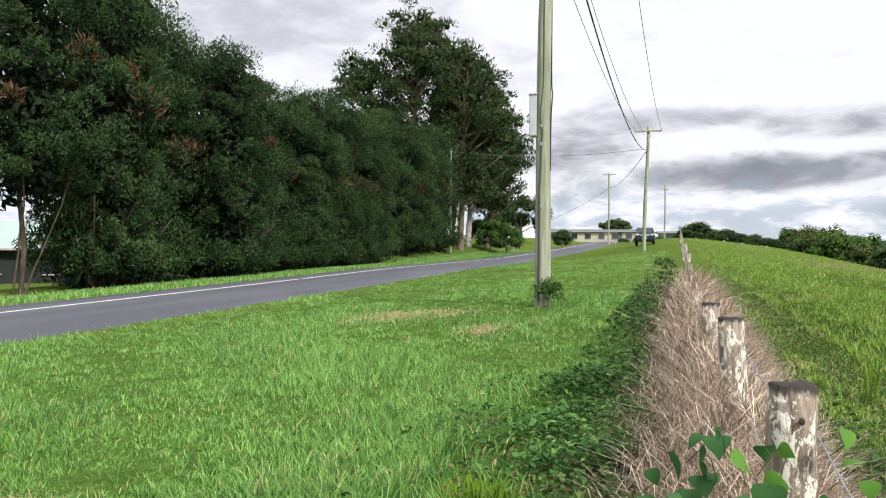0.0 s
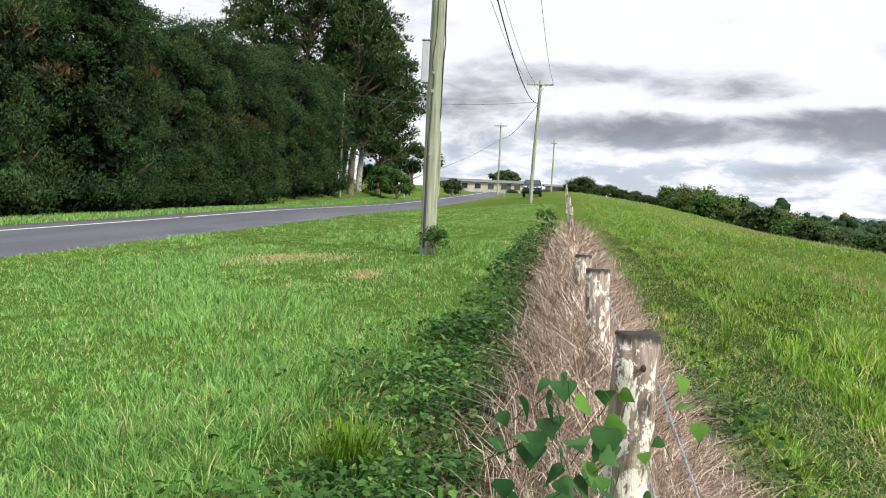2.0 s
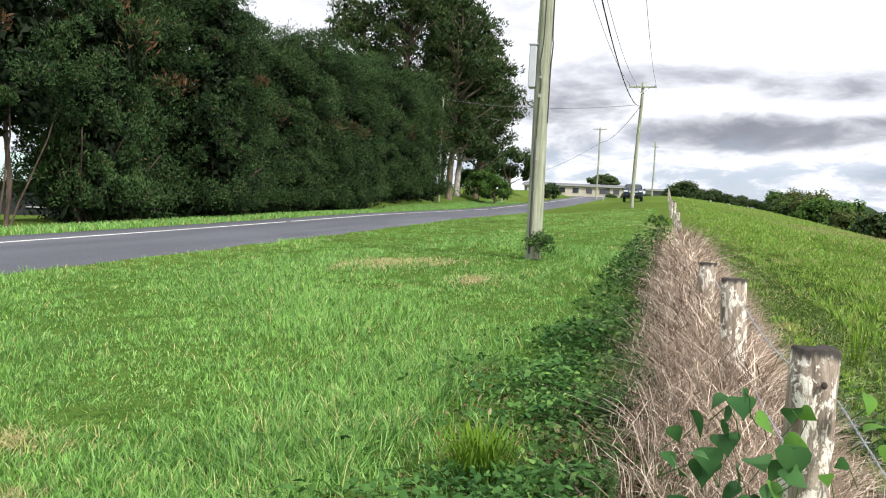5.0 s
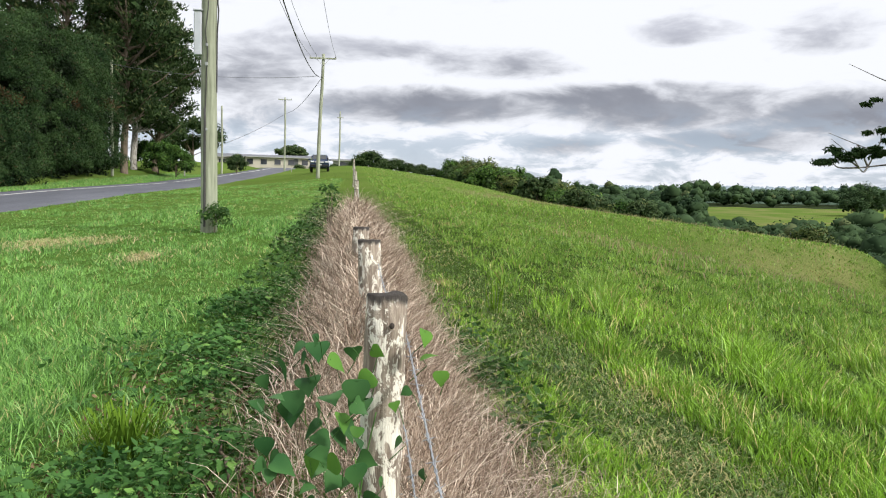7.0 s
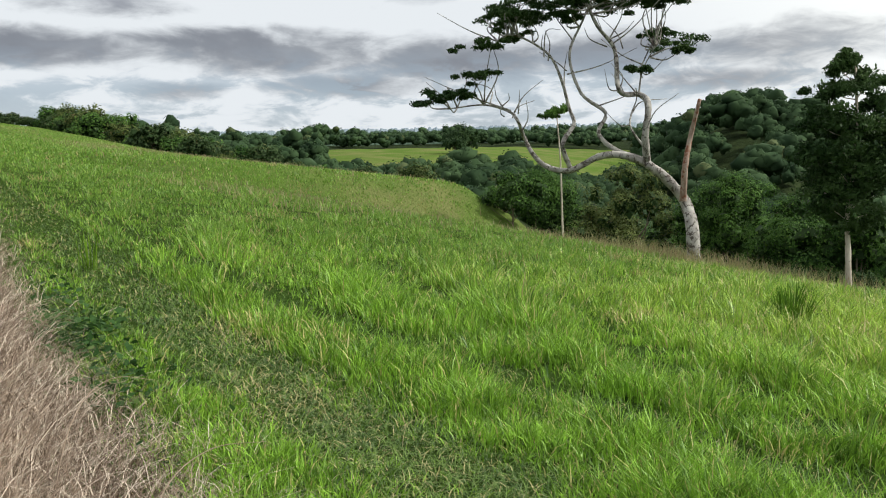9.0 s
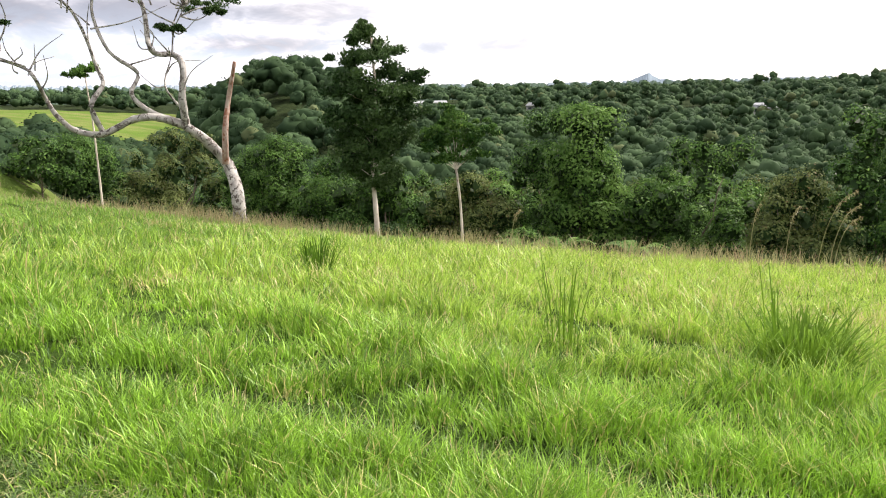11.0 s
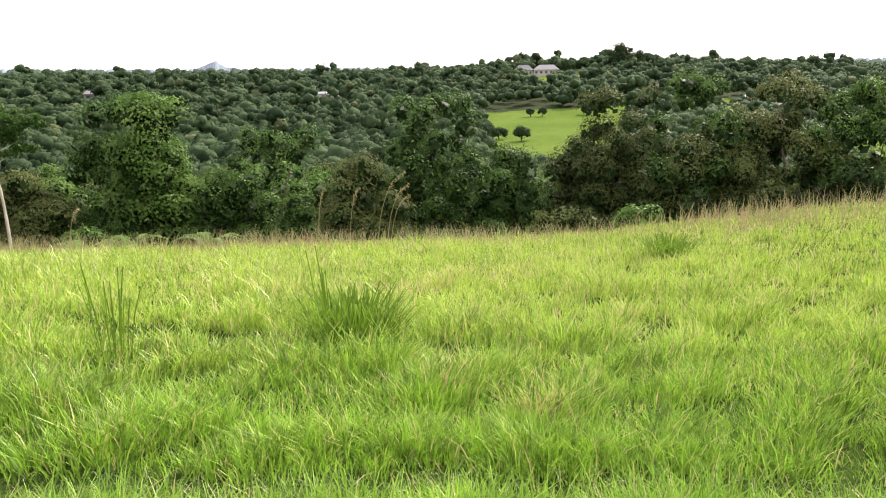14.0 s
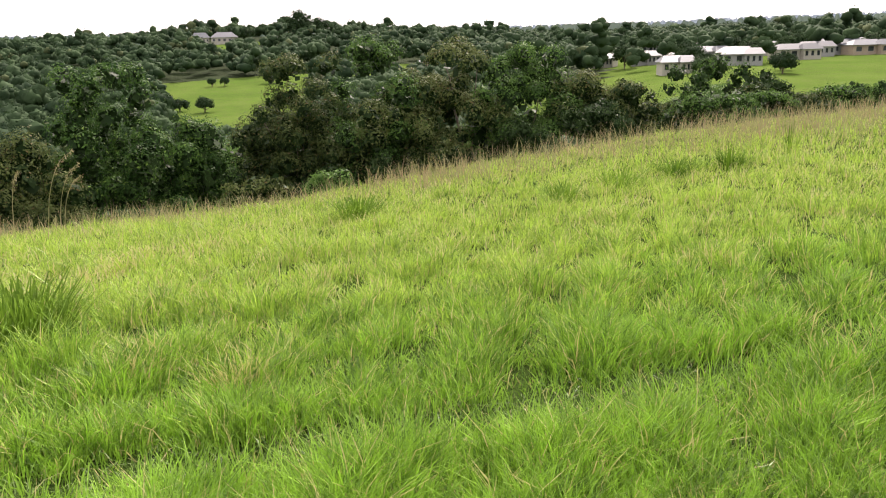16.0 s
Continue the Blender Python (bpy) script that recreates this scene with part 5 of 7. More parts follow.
def make_woods():
    """The woods of the far slopes, too many trees to count."""
    rng = np.random.default_rng(31)
    xy = []
    r = 84.0
    while r < 640:
        step = 3.6 + 0.0125 * r
        a = np.radians(np.arange(-62, 84, math.degrees(step / r)))
        a = a + rng.normal(0, 0.8 * step / r, len(a))
        rr = r + rng.normal(0, 0.6 * step, len(a))
        xy.append(np.column_stack([rr * np.cos(a), rr * np.sin(a)]))
        r += step * (1.0 if r < 200 else 1.35)
    xy = np.vstack(xy)
    r, a = np.hypot(xy[:, 0], xy[:, 1]), np.degrees(np.arctan2(xy[:, 1], xy[:, 0]))
    ok = ((a < 66) | (r > 150)) & (wooded(xy[:, 0], xy[:, 1]) & (xy[:, 0] > profile(xy[:, 1], EDGE_AT, 8.0) + 10)) | ((a < -36) & (a > -56) & (r > 190) & (r < 285) & (rng.random(len(r)) < 0.14))
    xy, r = xy[ok], r[ok]
    n = len(xy)
    tall = (5.0 + 2.6 * rng.random(n)) * (0.75 + 0.25 * smooth((r - 80) / 120)) * np.where((a[ok] > -17) & (a[ok] < -6) & (r < 172), 0.6, 1.0) * np.where((a[ok] > 41) & (a[ok] < 68) & (r < 170), 0.5, 1.0)
    tall = np.where((rng.random(n) < 0.09) & (r > 150), tall * rng.uniform(1.3, 1.9, n), tall)
    g = height(xy[:, 0], xy[:, 1])
    wide = 1.7 + 1.5 * rng.random(n) ** 1.5 + 0.0045 * r
    # every crown: seven boughs of uneven foliage, with sprays of leaves standing out of them
    balls = []
    for level in (1, 2):
        bm = fresh()
        bmesh.ops.create_icosphere(bm, subdivisions=level, radius=1.0)
        balls.append((np.array([q.co[:] for q in bm.verts]), np.array([[q.index for q in f.verts] for f in bm.faces])))
        bm.free()
    m = 7
    i = np.repeat(np.arange(n), m)
    d = unit(rng.normal(0, 1, (n * m, 3)) + np.array([0, 0, 0.35]))
    d[:, 2] = np.where(d[:, 2] < -0.3, -d[:, 2], d[:, 2])
    d[::m] = (0, 0, 0.9)
    foot = np.column_stack([xy, g + tall * 0.52])
    bough = foot[i] + d * np.column_stack([wide * 0.68, wide * 0.68, np.maximum(tall * 0.34, wide * 0.5)])[i] * rng.uniform(0.75, 1.15, (n * m, 1))
    size = wide[i] * rng.uniform(0.34, 0.56, n * m)
    pieces = []
    for sel, (ball, faces) in ((r[i] < 210, balls[1]), (r[i] >= 210, balls[0])):
        k = int(sel.sum())
        jag = rng.uniform(0.6, 1.32, (k, len(ball), 1))
        v = bough[sel][:, None, :] + ball[None] * jag * size[sel][:, None, None] * np.array([1, 1, 0.85])
        t = faces[None] + (np.arange(k) * len(ball))[:, None, None]
        pieces.append((v.reshape(-1, 3), np.zeros((0, 4), int), t.reshape(-1, 3)))
    v, f, t = gather(pieces)
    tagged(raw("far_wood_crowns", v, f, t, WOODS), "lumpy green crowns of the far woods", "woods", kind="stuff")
    j = np.repeat(np.arange(n * m), np.where(r[i] < 210, 30, 10))
    out = unit(rng.normal(0, 1, (len(j), 3)) + np.array([0, 0, 0.5]))
    at = bough[j] + out * size[j, None] * rng.uniform(0.9, 1.15, (len(j), 1))
    lv, lf, lt = leaf_arrays(rng, at, out, 0.20 + 0.0014 * r[i][j], 0.7, jitter=0.45)
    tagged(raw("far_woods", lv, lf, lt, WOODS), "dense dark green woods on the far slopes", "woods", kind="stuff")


def far_ridge(name, r, low, rise, seed, material, label, tree, peak=0.0):
    """A wooded ridge on the skyline: a long bank with a line of crowns along its top."""
    rng = np.random.default_rng(seed)
    az = np.radians(np.arange(-66, 86, math.degrees(tree * 0.16 / r)))
    soft = sum(np.sin(az * q + rng.uniform(0, 7)) / q ** 0.6 for q in (2, 3, 5, 8, 13)) / 4
    soft = soft + peak * np.exp(-((np.degrees(az) - 12.2) / 0.8) ** 2)
    crown = np.zeros(len(az))
    for c in rng.uniform(az[0], az[-1], int((az[-1] - az[0]) * r / tree * 1.4)):
        span = tree * rng.uniform(0.35, 0.8) / r
        near = np.abs(az - c) < span
        crown[near] = np.maximum(crown[near], rng.uniform(0.35, 1.0) * tree * np.sqrt(1 - ((az[near] - c) / span) ** 2))
    top = r * np.tan(np.radians(low + rise * soft)) + crown * 0.8 + rng.normal(0, tree * 0.04, len(az))
    rows = [(-60, -40), (0, None), (tree * 1.5, -0.3), (160, -60)]
    v = []
    for back, z in rows:
        zz = top if z is None else (top - crown * 0.6 if back == tree * 1.5 else np.full(len(az), float(z)))
        v.append(np.column_stack([(r + back) * np.cos(az), (r + back) * np.sin(az), zz]))
    m = len(az)
    i, j = np.meshgrid(np.arange(len(rows) - 1), np.arange(m - 1), indexing="ij")
    q = np.stack([i * m + j, i * m + j + 1, (i + 1) * m + j + 1, (i + 1) * m + j], -1).reshape(-1, 4)
    tagged(raw(name, np.vstack(v), q, None, material), label, "backdrop", kind="structure")


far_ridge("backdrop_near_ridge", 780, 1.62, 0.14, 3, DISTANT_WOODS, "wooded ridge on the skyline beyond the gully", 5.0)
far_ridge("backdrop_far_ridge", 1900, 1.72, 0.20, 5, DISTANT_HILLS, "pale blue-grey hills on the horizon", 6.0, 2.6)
make_woods()


# ---- fence ----
def post_wood():
    m, nt = nodes_of("lichened_split_post")
    k = Net(nt)
    p = k.local()
    sep = nt.nodes.new("ShaderNodeSeparateXYZ")
    nt.links.new(p, sep.inputs[0])
    grain = k.noise(k.scaled(p, (1, 1, 0.12)), 38.0, 5.0, 0.65)
    c = k.mix(k.step(grain, 0.35, 0.65), (0.17, 0.135, 0.11), (0.36, 0.31, 0.26))
    flakes = k.noise(k.scaled(p, (1, 1, 0.55)), 19.0, 6.0, 0.72, 0.5)
    c = k.mix(k.step(flakes, 0.495, 0.54), c, (0.72, 0.69, 0.62))
    moss = k.noise(p, 7.0, 4.0, 0.6)
    c = k.mix(k.math("MULTIPLY", k.step(moss, 0.6, 0.72), 0.6), c, (0.36, 0.37, 0.16))
    ragged = k.math("ADD", sep.outputs[2], k.math("MULTIPLY", k.noise(k.scaled(p, (1, 1, 0.25)), 26.0, 3.0), 0.075))
    c = k.mix(k.step(ragged, 0.0, 0.028), c, (0.05, 0.045, 0.042))
    k.surface(c, 0.9, normal=k.bump(k.math("ADD", grain, flakes), 0.8, 0.012), spec=0.15)
    return m


SPLIT_POST = post_wood()
KNOT = painted("dark_knot", (0.05, 0.04, 0.035), 0.9)
WIRE_STEEL = painted("dull_barbed_wire", (0.40, 0.43, 0.48), 0.5, 0.5, 0.4, 20.0)


def fence_post(x, y, top_z, radius, seed, label, lean=0.0):
    rng = np.random.default_rng(seed)
    g = float(height(x, y))
    h = top_z - g
    base = thing("fence_post", x, y, g, label, "fence post", "posts of the wire fence")
    zs = np.linspace(-h - 0.15, 0, 11)
    sides = 12
    ang = np.linspace(0, 2 * np.pi, sides, endpoint=False)
    prof = radius * (1 + 0.16 * (rng.random(sides) - 0.5))
    r = prof[None, :] * (1.06 + 0.06 * (rng.random((11, sides)) - 0.5)) * np.linspace(1.08, 0.95, 11)[:, None]
    v = np.stack([r * np.cos(ang) + lean * zs[:, None], r * np.sin(ang), zs[:, None] + np.zeros((1, sides))], -1)
    v[-1, :, 2] += rng.normal(0, 0.0025, sides)
    rim = v[-1].copy()
    rim[:, :2] *= 0.9
    rim[:, 2] += 0.004
    v = np.vstack([v.reshape(-1, 3), rim, [[0, 0, 0.002]]])
    i, j = np.meshgrid(np.arange(11), np.arange(sides), indexing="ij")
    q = np.stack([i * sides + j, i * sides + (j + 1) % sides, (i + 1) * sides + (j + 1) % sides, (i + 1) * sides + j], -1).reshape(-1, 4)
    j = np.arange(sides)
    t = np.stack([11 * sides + j, 11 * sides + (j + 1) % sides, np.full(sides, 12 * sides)], -1)
    ob = raw("shaft", v, q, t, SPLIT_POST, base)
    ob.location = (0, 0, h)
    return base


POSTS = [(0.309, 2.486, 1.312, 0.060, 0), (0.30, 4.98, 1.368, 0.068, 1), (0.285, 7.15, 1.385, 0.07, 2), (0.30, 9.5, 1.32, 0.06, 3), (0.33, 11.9, 1.38, 0.055, 4), (0.30, 14.4, 1.56, 0.06, 5), (0.28, 17.5, 1.74, 0.055, 6), (0.30, 21, 2.0, 0.055, 7), (0.33, 26, 2.4, 0.06, 8), (0.30, 33, 3.0, 0.06, 9), (0.30, 41, 3.35, 0.06, 10), (0.30, 50, 3.85, 0.06, 11), (0.30, 60, 4.6, 0.06, 12), (0.30, 72, 5.5, 0.06, 13), (0.30, 86, 6.4, 0.07, 14), (0.35, 102, 7.5, 0.07, 15), (0.28, -1.75, 1.0, 0.07, 16)]
for x, y, top_z, rad, s in POSTS:
    fp = fence_post(x, y, top_z, rad, 200 + s, "split timber fence post with flaking white lichen and dark top" if s < 4 else "weathered grey timber fence post in a wire fence", (0.03, -0.05, 0.06, 0.0)[s % 4])
    if s == 0:
        bm = fresh()
        bmesh.ops.create_uvsphere(bm, u_segments=8, v_segments=6, radius=1, matrix=pose(0.012, -0.068, 1.312 - float(height(x, y)) - 0.085) @ Matrix.Diagonal((0.008, 0.006, 0.010, 1)))
        part("knot_hole", bm, KNOT, fp, "dark knot hole")


def barbed_wire(offset, seed):
    """One strand: two twisted wires that hang from post to post, with barbs."""
    rng = np.random.default_rng(seed)
    line = sorted([(y, x + 0.062, t - offset) for x, y, t, r, s in POSTS])
    base = thing("barbed_wire", 0, 0, 0, "strand of dull barbed wire stapled to the fence posts", "wire", "strands of the fence")
    pts = []
    for (y0, x0, z0), (y1, x1, z1) in zip(line[:-1], line[1:]):
        for u in np.linspace(0, 1, 12, endpoint=False):
            pts.append((x0 + (x1 - x0) * u, y0 + (y1 - y0) * u, z0 + (z1 - z0) * u - 0.05 * 4 * u * (1 - u)))
    pts.append((line[-1][1], line[-1][0], line[-1][2]))
    pts = np.array(pts)
    near = pts[pts[:, 1] < 6]
    n = 260
    yy = np.linspace(near[0, 1], near[-1, 1], n)
    xx, zz = np.interp(yy, near[:, 1], near[:, 0]), np.interp(yy, near[:, 1], near[:, 2])
    pieces = []
    for ph in (0, np.pi):
        a = yy * 2 * np.pi / 0.075 + ph
        pieces.append(tube_arrays(np.column_stack([xx + 0.0022 * np.cos(a), yy, zz + 0.0022 * np.sin(a)]), 0.0016, 4))
    pieces.append(tube_arrays(pts[pts[:, 1] >= 5.5], 0.0035, 4))
    v, f, t = gather(pieces)
    raw("strand", v, f, t, WIRE_STEEL, base, flat=False)
    pieces = []
    for y in np.arange(-1.6, 9, 0.115):
        c = np.array([np.interp(y, pts[:, 1], pts[:, 0]), y, np.interp(y, pts[:, 1], pts[:, 2])])
        for q in range(2):
            d = unit(rng.normal(0, 1, 3) * np.array([1, 0.35, 1])) * 0.017
            pieces.append(tube_arrays(np.array([c - d, c, c + d]), [0.0004, 0.0017, 0.0004], 4))
    v, f, t = gather(pieces)
    tagged(raw("barbing", v, f, t, WIRE_STEEL, base), "short sharp wire barbs", kind="stuff")


for o, s in ((0.135, 1), (0.42, 2), (0.70, 3)):
    barbed_wire(o, s)


# ---- plants round the fence ----
def heart_leaf(size):
    """A heart-shaped leaf with a fold and a drooping tip, stalk at the origin."""
    half = [(0.0, 0.0), (0.24, 0.17), (0.50, 0.12), (0.64, -0.10), (0.58, -0.36), (0.38, -0.62), (0.15, -0.88), (0.0, -1.10)]
    v, q, t = [], [], []
    for x, y in half:
        v.append((0, y if 0 < half.index((x, y)) < 7 else y, 0.0))
    for sgn in (1, -1):
        for x, y in half[1:-1]:
            v.append((sgn * x, y, 0.16 * abs(x)))
    v = np.array(v) * size
    v[:, 2] -= 0.25 * (v[:, 1] / size) ** 2 * size
    n = len(half)
    for side in (0, 1):
        o = n + side * (n - 2)
        ring_ = [0] + [o + k for k in range(n - 2)] + [n - 1]
        for k in range(n - 1):
            a, b = ring_[k], ring_[k + 1]
            if k == 0:
                t.append((0, 1, b) if side else (0, b, 1))
            elif k == n - 2:
                t.append((k, n - 1, a) if side else (k, a, n - 1))
            else:
                q.append((k, k + 1, b, a) if side else (k, a, b, k + 1))
    return v, np.array(q), np.array(t)


def make_vine():
    rng = np.random.default_rng(4)
    x, y, top_z = 0.309, 2.486, 1.312
    g = float(height(x, y))
    base = thing("vine", x, y, g, "green heart-leaved vine climbing the lichened fence post", "vine")
    stems = []
    for k in range(3):
        p = [np.array([rng.normal(0, 0.22), rng.normal(-0.05, 0.12), -0.02])]
        for z in np.linspace(0.15, 0.8 + 0.12 * k - 0.2, 6):
            p.append(np.array([0.085 * math.sin(3.0 * z + k * 1.7) + 0.12 * (k - 2) * (1 - z), -0.09 + 0.03 * math.cos(4 * z + k), z]))
        c = curve_through(p, 4)
        stems.append(tube_arrays(c, np.linspace(0.004, 0.002, len(c)), 5))
    leaves = [(-0.045, -0.16, 0.060), (-0.05, -0.235, 0.085), (0.105, -0.115, 0.075), (0.095, -0.185, 0.07), (0.15, -0.225, 0.065), (-0.13, -0.30, 0.08), (-0.085, -0.36, 0.055), (0.02, -0.31, 0.05), (-0.10, -0.12, 0.065), (-0.16, -0.17, 0.085), (-0.22, -0.22, 0.09), (-0.27, -0.32, 0.10), (-0.19, -0.36, 0.095), (-0.30, -0.44, 0.10), (-0.23, -0.50, 0.10), (-0.10, -0.47, 0.07), (-0.36, -0.55, 0.09), (-0.16, -0.60, 0.09), (-0.26, -0.66, 0.095), (0.04, -0.42, 0.055), (-0.02, -0.53, 0.06), (-0.20, -0.09, 0.05), (-0.33, -0.38, 0.075), (0.06, -0.27, 0.045), (-0.24, -0.74, 0.075), (-0.20, -0.82, 0.07), (0.10, -0.50, 0.05), (-0.40, -0.66, 0.08)]
    leaves = [(a, b, s * 0.8) for a, b, s in leaves] + [(-0.05 - 0.33 * rng.random() ** 1.2, -0.10 - 0.55 * rng.random(), rng.uniform(0.045, 0.085)) for k in range(40)]
    for q, (dx, dz, s) in enumerate(leaves):
        v, f, t = heart_leaf(s * 0.74)
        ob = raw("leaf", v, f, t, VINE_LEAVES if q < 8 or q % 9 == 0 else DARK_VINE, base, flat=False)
        z = top_z - g + dz
        ob.matrix_basis = pose(dx, -0.10 - 0.05 * rng.random() - (0.22 * rng.random() if dx < -0.08 else 0), z + s * 0.3, 48 + rng.normal(0, 30), rng.normal(0, 28), rng.normal(0, 60))
        low = np.array(ob.matrix_basis.translation)
        stems.append(tube_arrays(np.array([low + (0.03 * rng.normal(), 0.03, -0.07), low + (0.015, 0.01, -0.02), low]), 0.0013, 4))
    v, f, t = gather(stems)
    raw("stem", v, f, t, WEED_LEAVES, base)


make_vine()


def leaf_carpet(name, xy, lift, size, material, seed, label, category="weeds", wide=0.62):
    rng = np.random.default_rng(seed)
    z = height(xy[:, 0], xy[:, 1]) + lift
    at = np.column_stack([xy, z])
    v, f, t = leaf_arrays(rng, at, np.column_stack([rng.normal(0, 0.35, (len(xy), 2)), np.ones(len(xy))]), size, wide)
    tagged(raw(name, v, f, t, material), label, category, kind="stuff")


def fence_growth():
    rng = np.random.default_rng(15)
    # leafy weeds between lawn and fence
    n = 19000
    y = rng.uniform(1.6, 8.5, n)
    x = -0.15 - 0.02 * y - np.abs(rng.normal(0, 0.8, n)) * (1.2 - 0.07 * y)
    xy = np.column_stack([x, y])
    p = patchy(xy, 5.0, 5)
    keep = rng.random(n) < 0.10 + 0.90 * p ** 1.5
    xy, p = xy[keep], p[keep]
    leaf_carpet("leafy_weeds", xy, 0.03 + 0.24 * p * rng.random(len(xy)) * np.exp(-np.abs(xy[:, 0]) * 0.3), 0.036 + 0.03 * rng.random(len(xy)), WEED_LEAVES, 2, "low leafy green weeds beside the fence")
    y = rng.uniform(1.6, 6.5, 5200)
    xy = np.column_stack([-0.1 - np.abs(rng.normal(0, 0.55, len(y))), y])
    leaf_carpet("leaf_litter", xy, 0.012 + 0.02 * rng.random(len(xy)), 0.05, LITTER, 6, "brown dead leaves lying among the weeds", "leaf litter", 0.45)
    # brambles heaped against the posts on the road side
    n = 10000
    y = 4.6 + 14 * rng.random(n) ** 1.2
    d = rng.normal(0, 0.22, n)
    keep = rng.random(n) < 0.1 + 0.9 * patchy(np.column_stack([d, y]), 3.2, 44) ** 1.5
    y, d = y[keep], d[keep]
    n = len(y)
    hump = 0.40 + 0.18 * np.sin(y * 1.9) + 0.10 * np.sin(y * 4.3 + 1)
    xy = np.column_stack([-0.40 - d + 0.12 * np.sin(y * 2.3), y])
    leaf_carpet("brambles", xy, (hump + 0.04) * np.exp(-(d / 0.42) ** 2) * rng.uniform(0.45, 1.05, n) * smooth((y - 3.6) / 3.0), 0.038 + 0.0019 * y, BRAMBLE_LEAVES, 3, "dark green brambles heaped along the fence", "brambles")
    # weeds on the paddock side
    n = 1100
    y = 4.6 + rng.normal(1.3, 0.9, n)
    xy = np.column_stack([1.28 + rng.normal(0, 0.16, n), y])
    xy = xy[rng.random(n) < patchy(xy, 2.6, 8)]
    n, y = len(xy), xy[:, 1]
    leaf_carpet("paddock_weeds", xy, 0.03 + 0.10 * rng.random(n), 0.05 + 0.002 * y, BRAMBLE_LEAVES, 4, "leafy weeds between dead grass and wheel rut")
    # dead grass mound along the posts
    n = 17000
    y = 0.3 + 17 * rng.random(n) ** 1.5
    x = 0.40 + rng.normal(0, 0.27, n) * (1.0 + 0.6 * np.exp(-((y - 2.8) / 2.0) ** 2)) + 0.10 * np.sin(2.1 * y) + 0.24 * np.exp(-((y - 2.4) / 2.2) ** 2)
    ok = (y > 2.55) | (x > 0.52)
    x, y, n = x[ok], y[ok], int(ok.sum())
    xy = np.column_stack([x, y])
    mound = np.exp(-((x - 0.25) / 0.50) ** 2)
    heap = 0.5 + 0.75 * patchy(xy, 2.4, 23)
    tall = (0.14 + 1.0 * mound * heap * rng.uniform(0.3, 1.0, n)) * (0.62 + 0.38 * smooth((y - 2.7) / 1.6) - 0.06 * smooth((y - 5) / 3))
    blades("dead_grass", xy, tall, 0.0026 * (1 + 0.16 * y), 1.3, DEAD_STALKS, rng, "pinkish brown dead grass heaped along the fence", curl=1.0)
    n = 64000
    y = 0.4 + 12 * rng.random(n) ** 1.3
    x = 0.42 + rng.normal(0, 0.27, n) * (1 + 0.4 * np.exp(-((y - 3.0) / 2) ** 2)) + 0.26 * np.exp(-((y - 2.8) / 2.2) ** 2)
    ok = (y > 2.65) | (x > 0.6)
    x, y, n = x[ok], y[ok], int(ok.sum())
    lift = 0.78 * np.exp(-((x - 0.25) / 0.48) ** 2) * rng.uniform(0.2, 1.0, n) * (0.6 + 0.4 * smooth((y - 2.6) / 1.6))
    blades("fallen_stalks", np.column_stack([x, y]), 0.04 + 0.16 * rng.random(n), 0.0027 * (1 + 0.16 * y), 2.6, DEAD_STALKS, rng, "fallen straw-coloured stalks", lift=lift, curl=0.4)

    n = 9000
    y = rng.uniform(-9, 0.6, n)
    x = 0.4 + rng.normal(0, 0.26, n)
    blades("old_dead_grass", np.column_stack([x, y]), (0.12 + 0.3 * rng.random(n)) * np.exp(-((x - 0.4) / 0.5) ** 2), np.full(n, 0.006), 1.1, DEAD_STALKS, rng, "low dead grass along the fence", curl=1.0)


fence_growth()


def dry_stem(points, label):
    c = curve_through(points, 6)
    base = thing("dry_stem", *points[0], label, "dry stem", "dry stems by the fence")
    v, f, t = tube_arrays(c - np.array(points[0]), np.linspace(0.0035, 0.001, len(c)), 5)
    raw("stalk", v, f, t, DEAD_STALKS, base, flat=False)


for x0, y0, dx, dy, up in ((0.05, 2.1, -0.5, 0.15, 0.42), (0.0, 2.0, -0.62, -0.1, 0.30), (0.1, 1.9, -0.35, 0.3, 0.52), (0.75, 2.3, 0.55, 0.2, 0.28), (0.8, 2.0, 0.6, -0.1, 0.22), (0.9, 2.7, 0.5, 0.3, 0.35), (0.7, 3.1, 0.45, 0.5, 0.5), (0.05, 1.8, -0.45, -0.2, 0.22)):
    g = float(height(x0, y0))
    dry_stem([(x0, y0, g), (x0 + dx * 0.3, y0 + dy * 0.3, g + up * 0.8), (x0 + dx * 0.7, y0 + dy * 0.7, g + up), (x0 + dx * 1.25, y0 + dy * 1.25, g + up * 0.78)], "thin arching straw-coloured stem beside the fence")


def stick(x, y, turn, size):
    rng = np.random.default_rng(9)
    base = thing("stick", x, y, float(height(x, y)) + 0.05, "bare pale brown stick lying among weeds", "stick", turn=turn)
    v, f, t = gather([limb(rng, (-size / 2, 0, 0), (size / 2, 0, 0.16), 0.011, 0.006, steps=9), limb(rng, (0, 0, 0.08), (0.07, 0.05, 0.14), 0.006, 0.003)])
    raw("branch", v, f, t, TRUNK, base, flat=False)


stick(-0.42, 4.1, 110, 0.38)


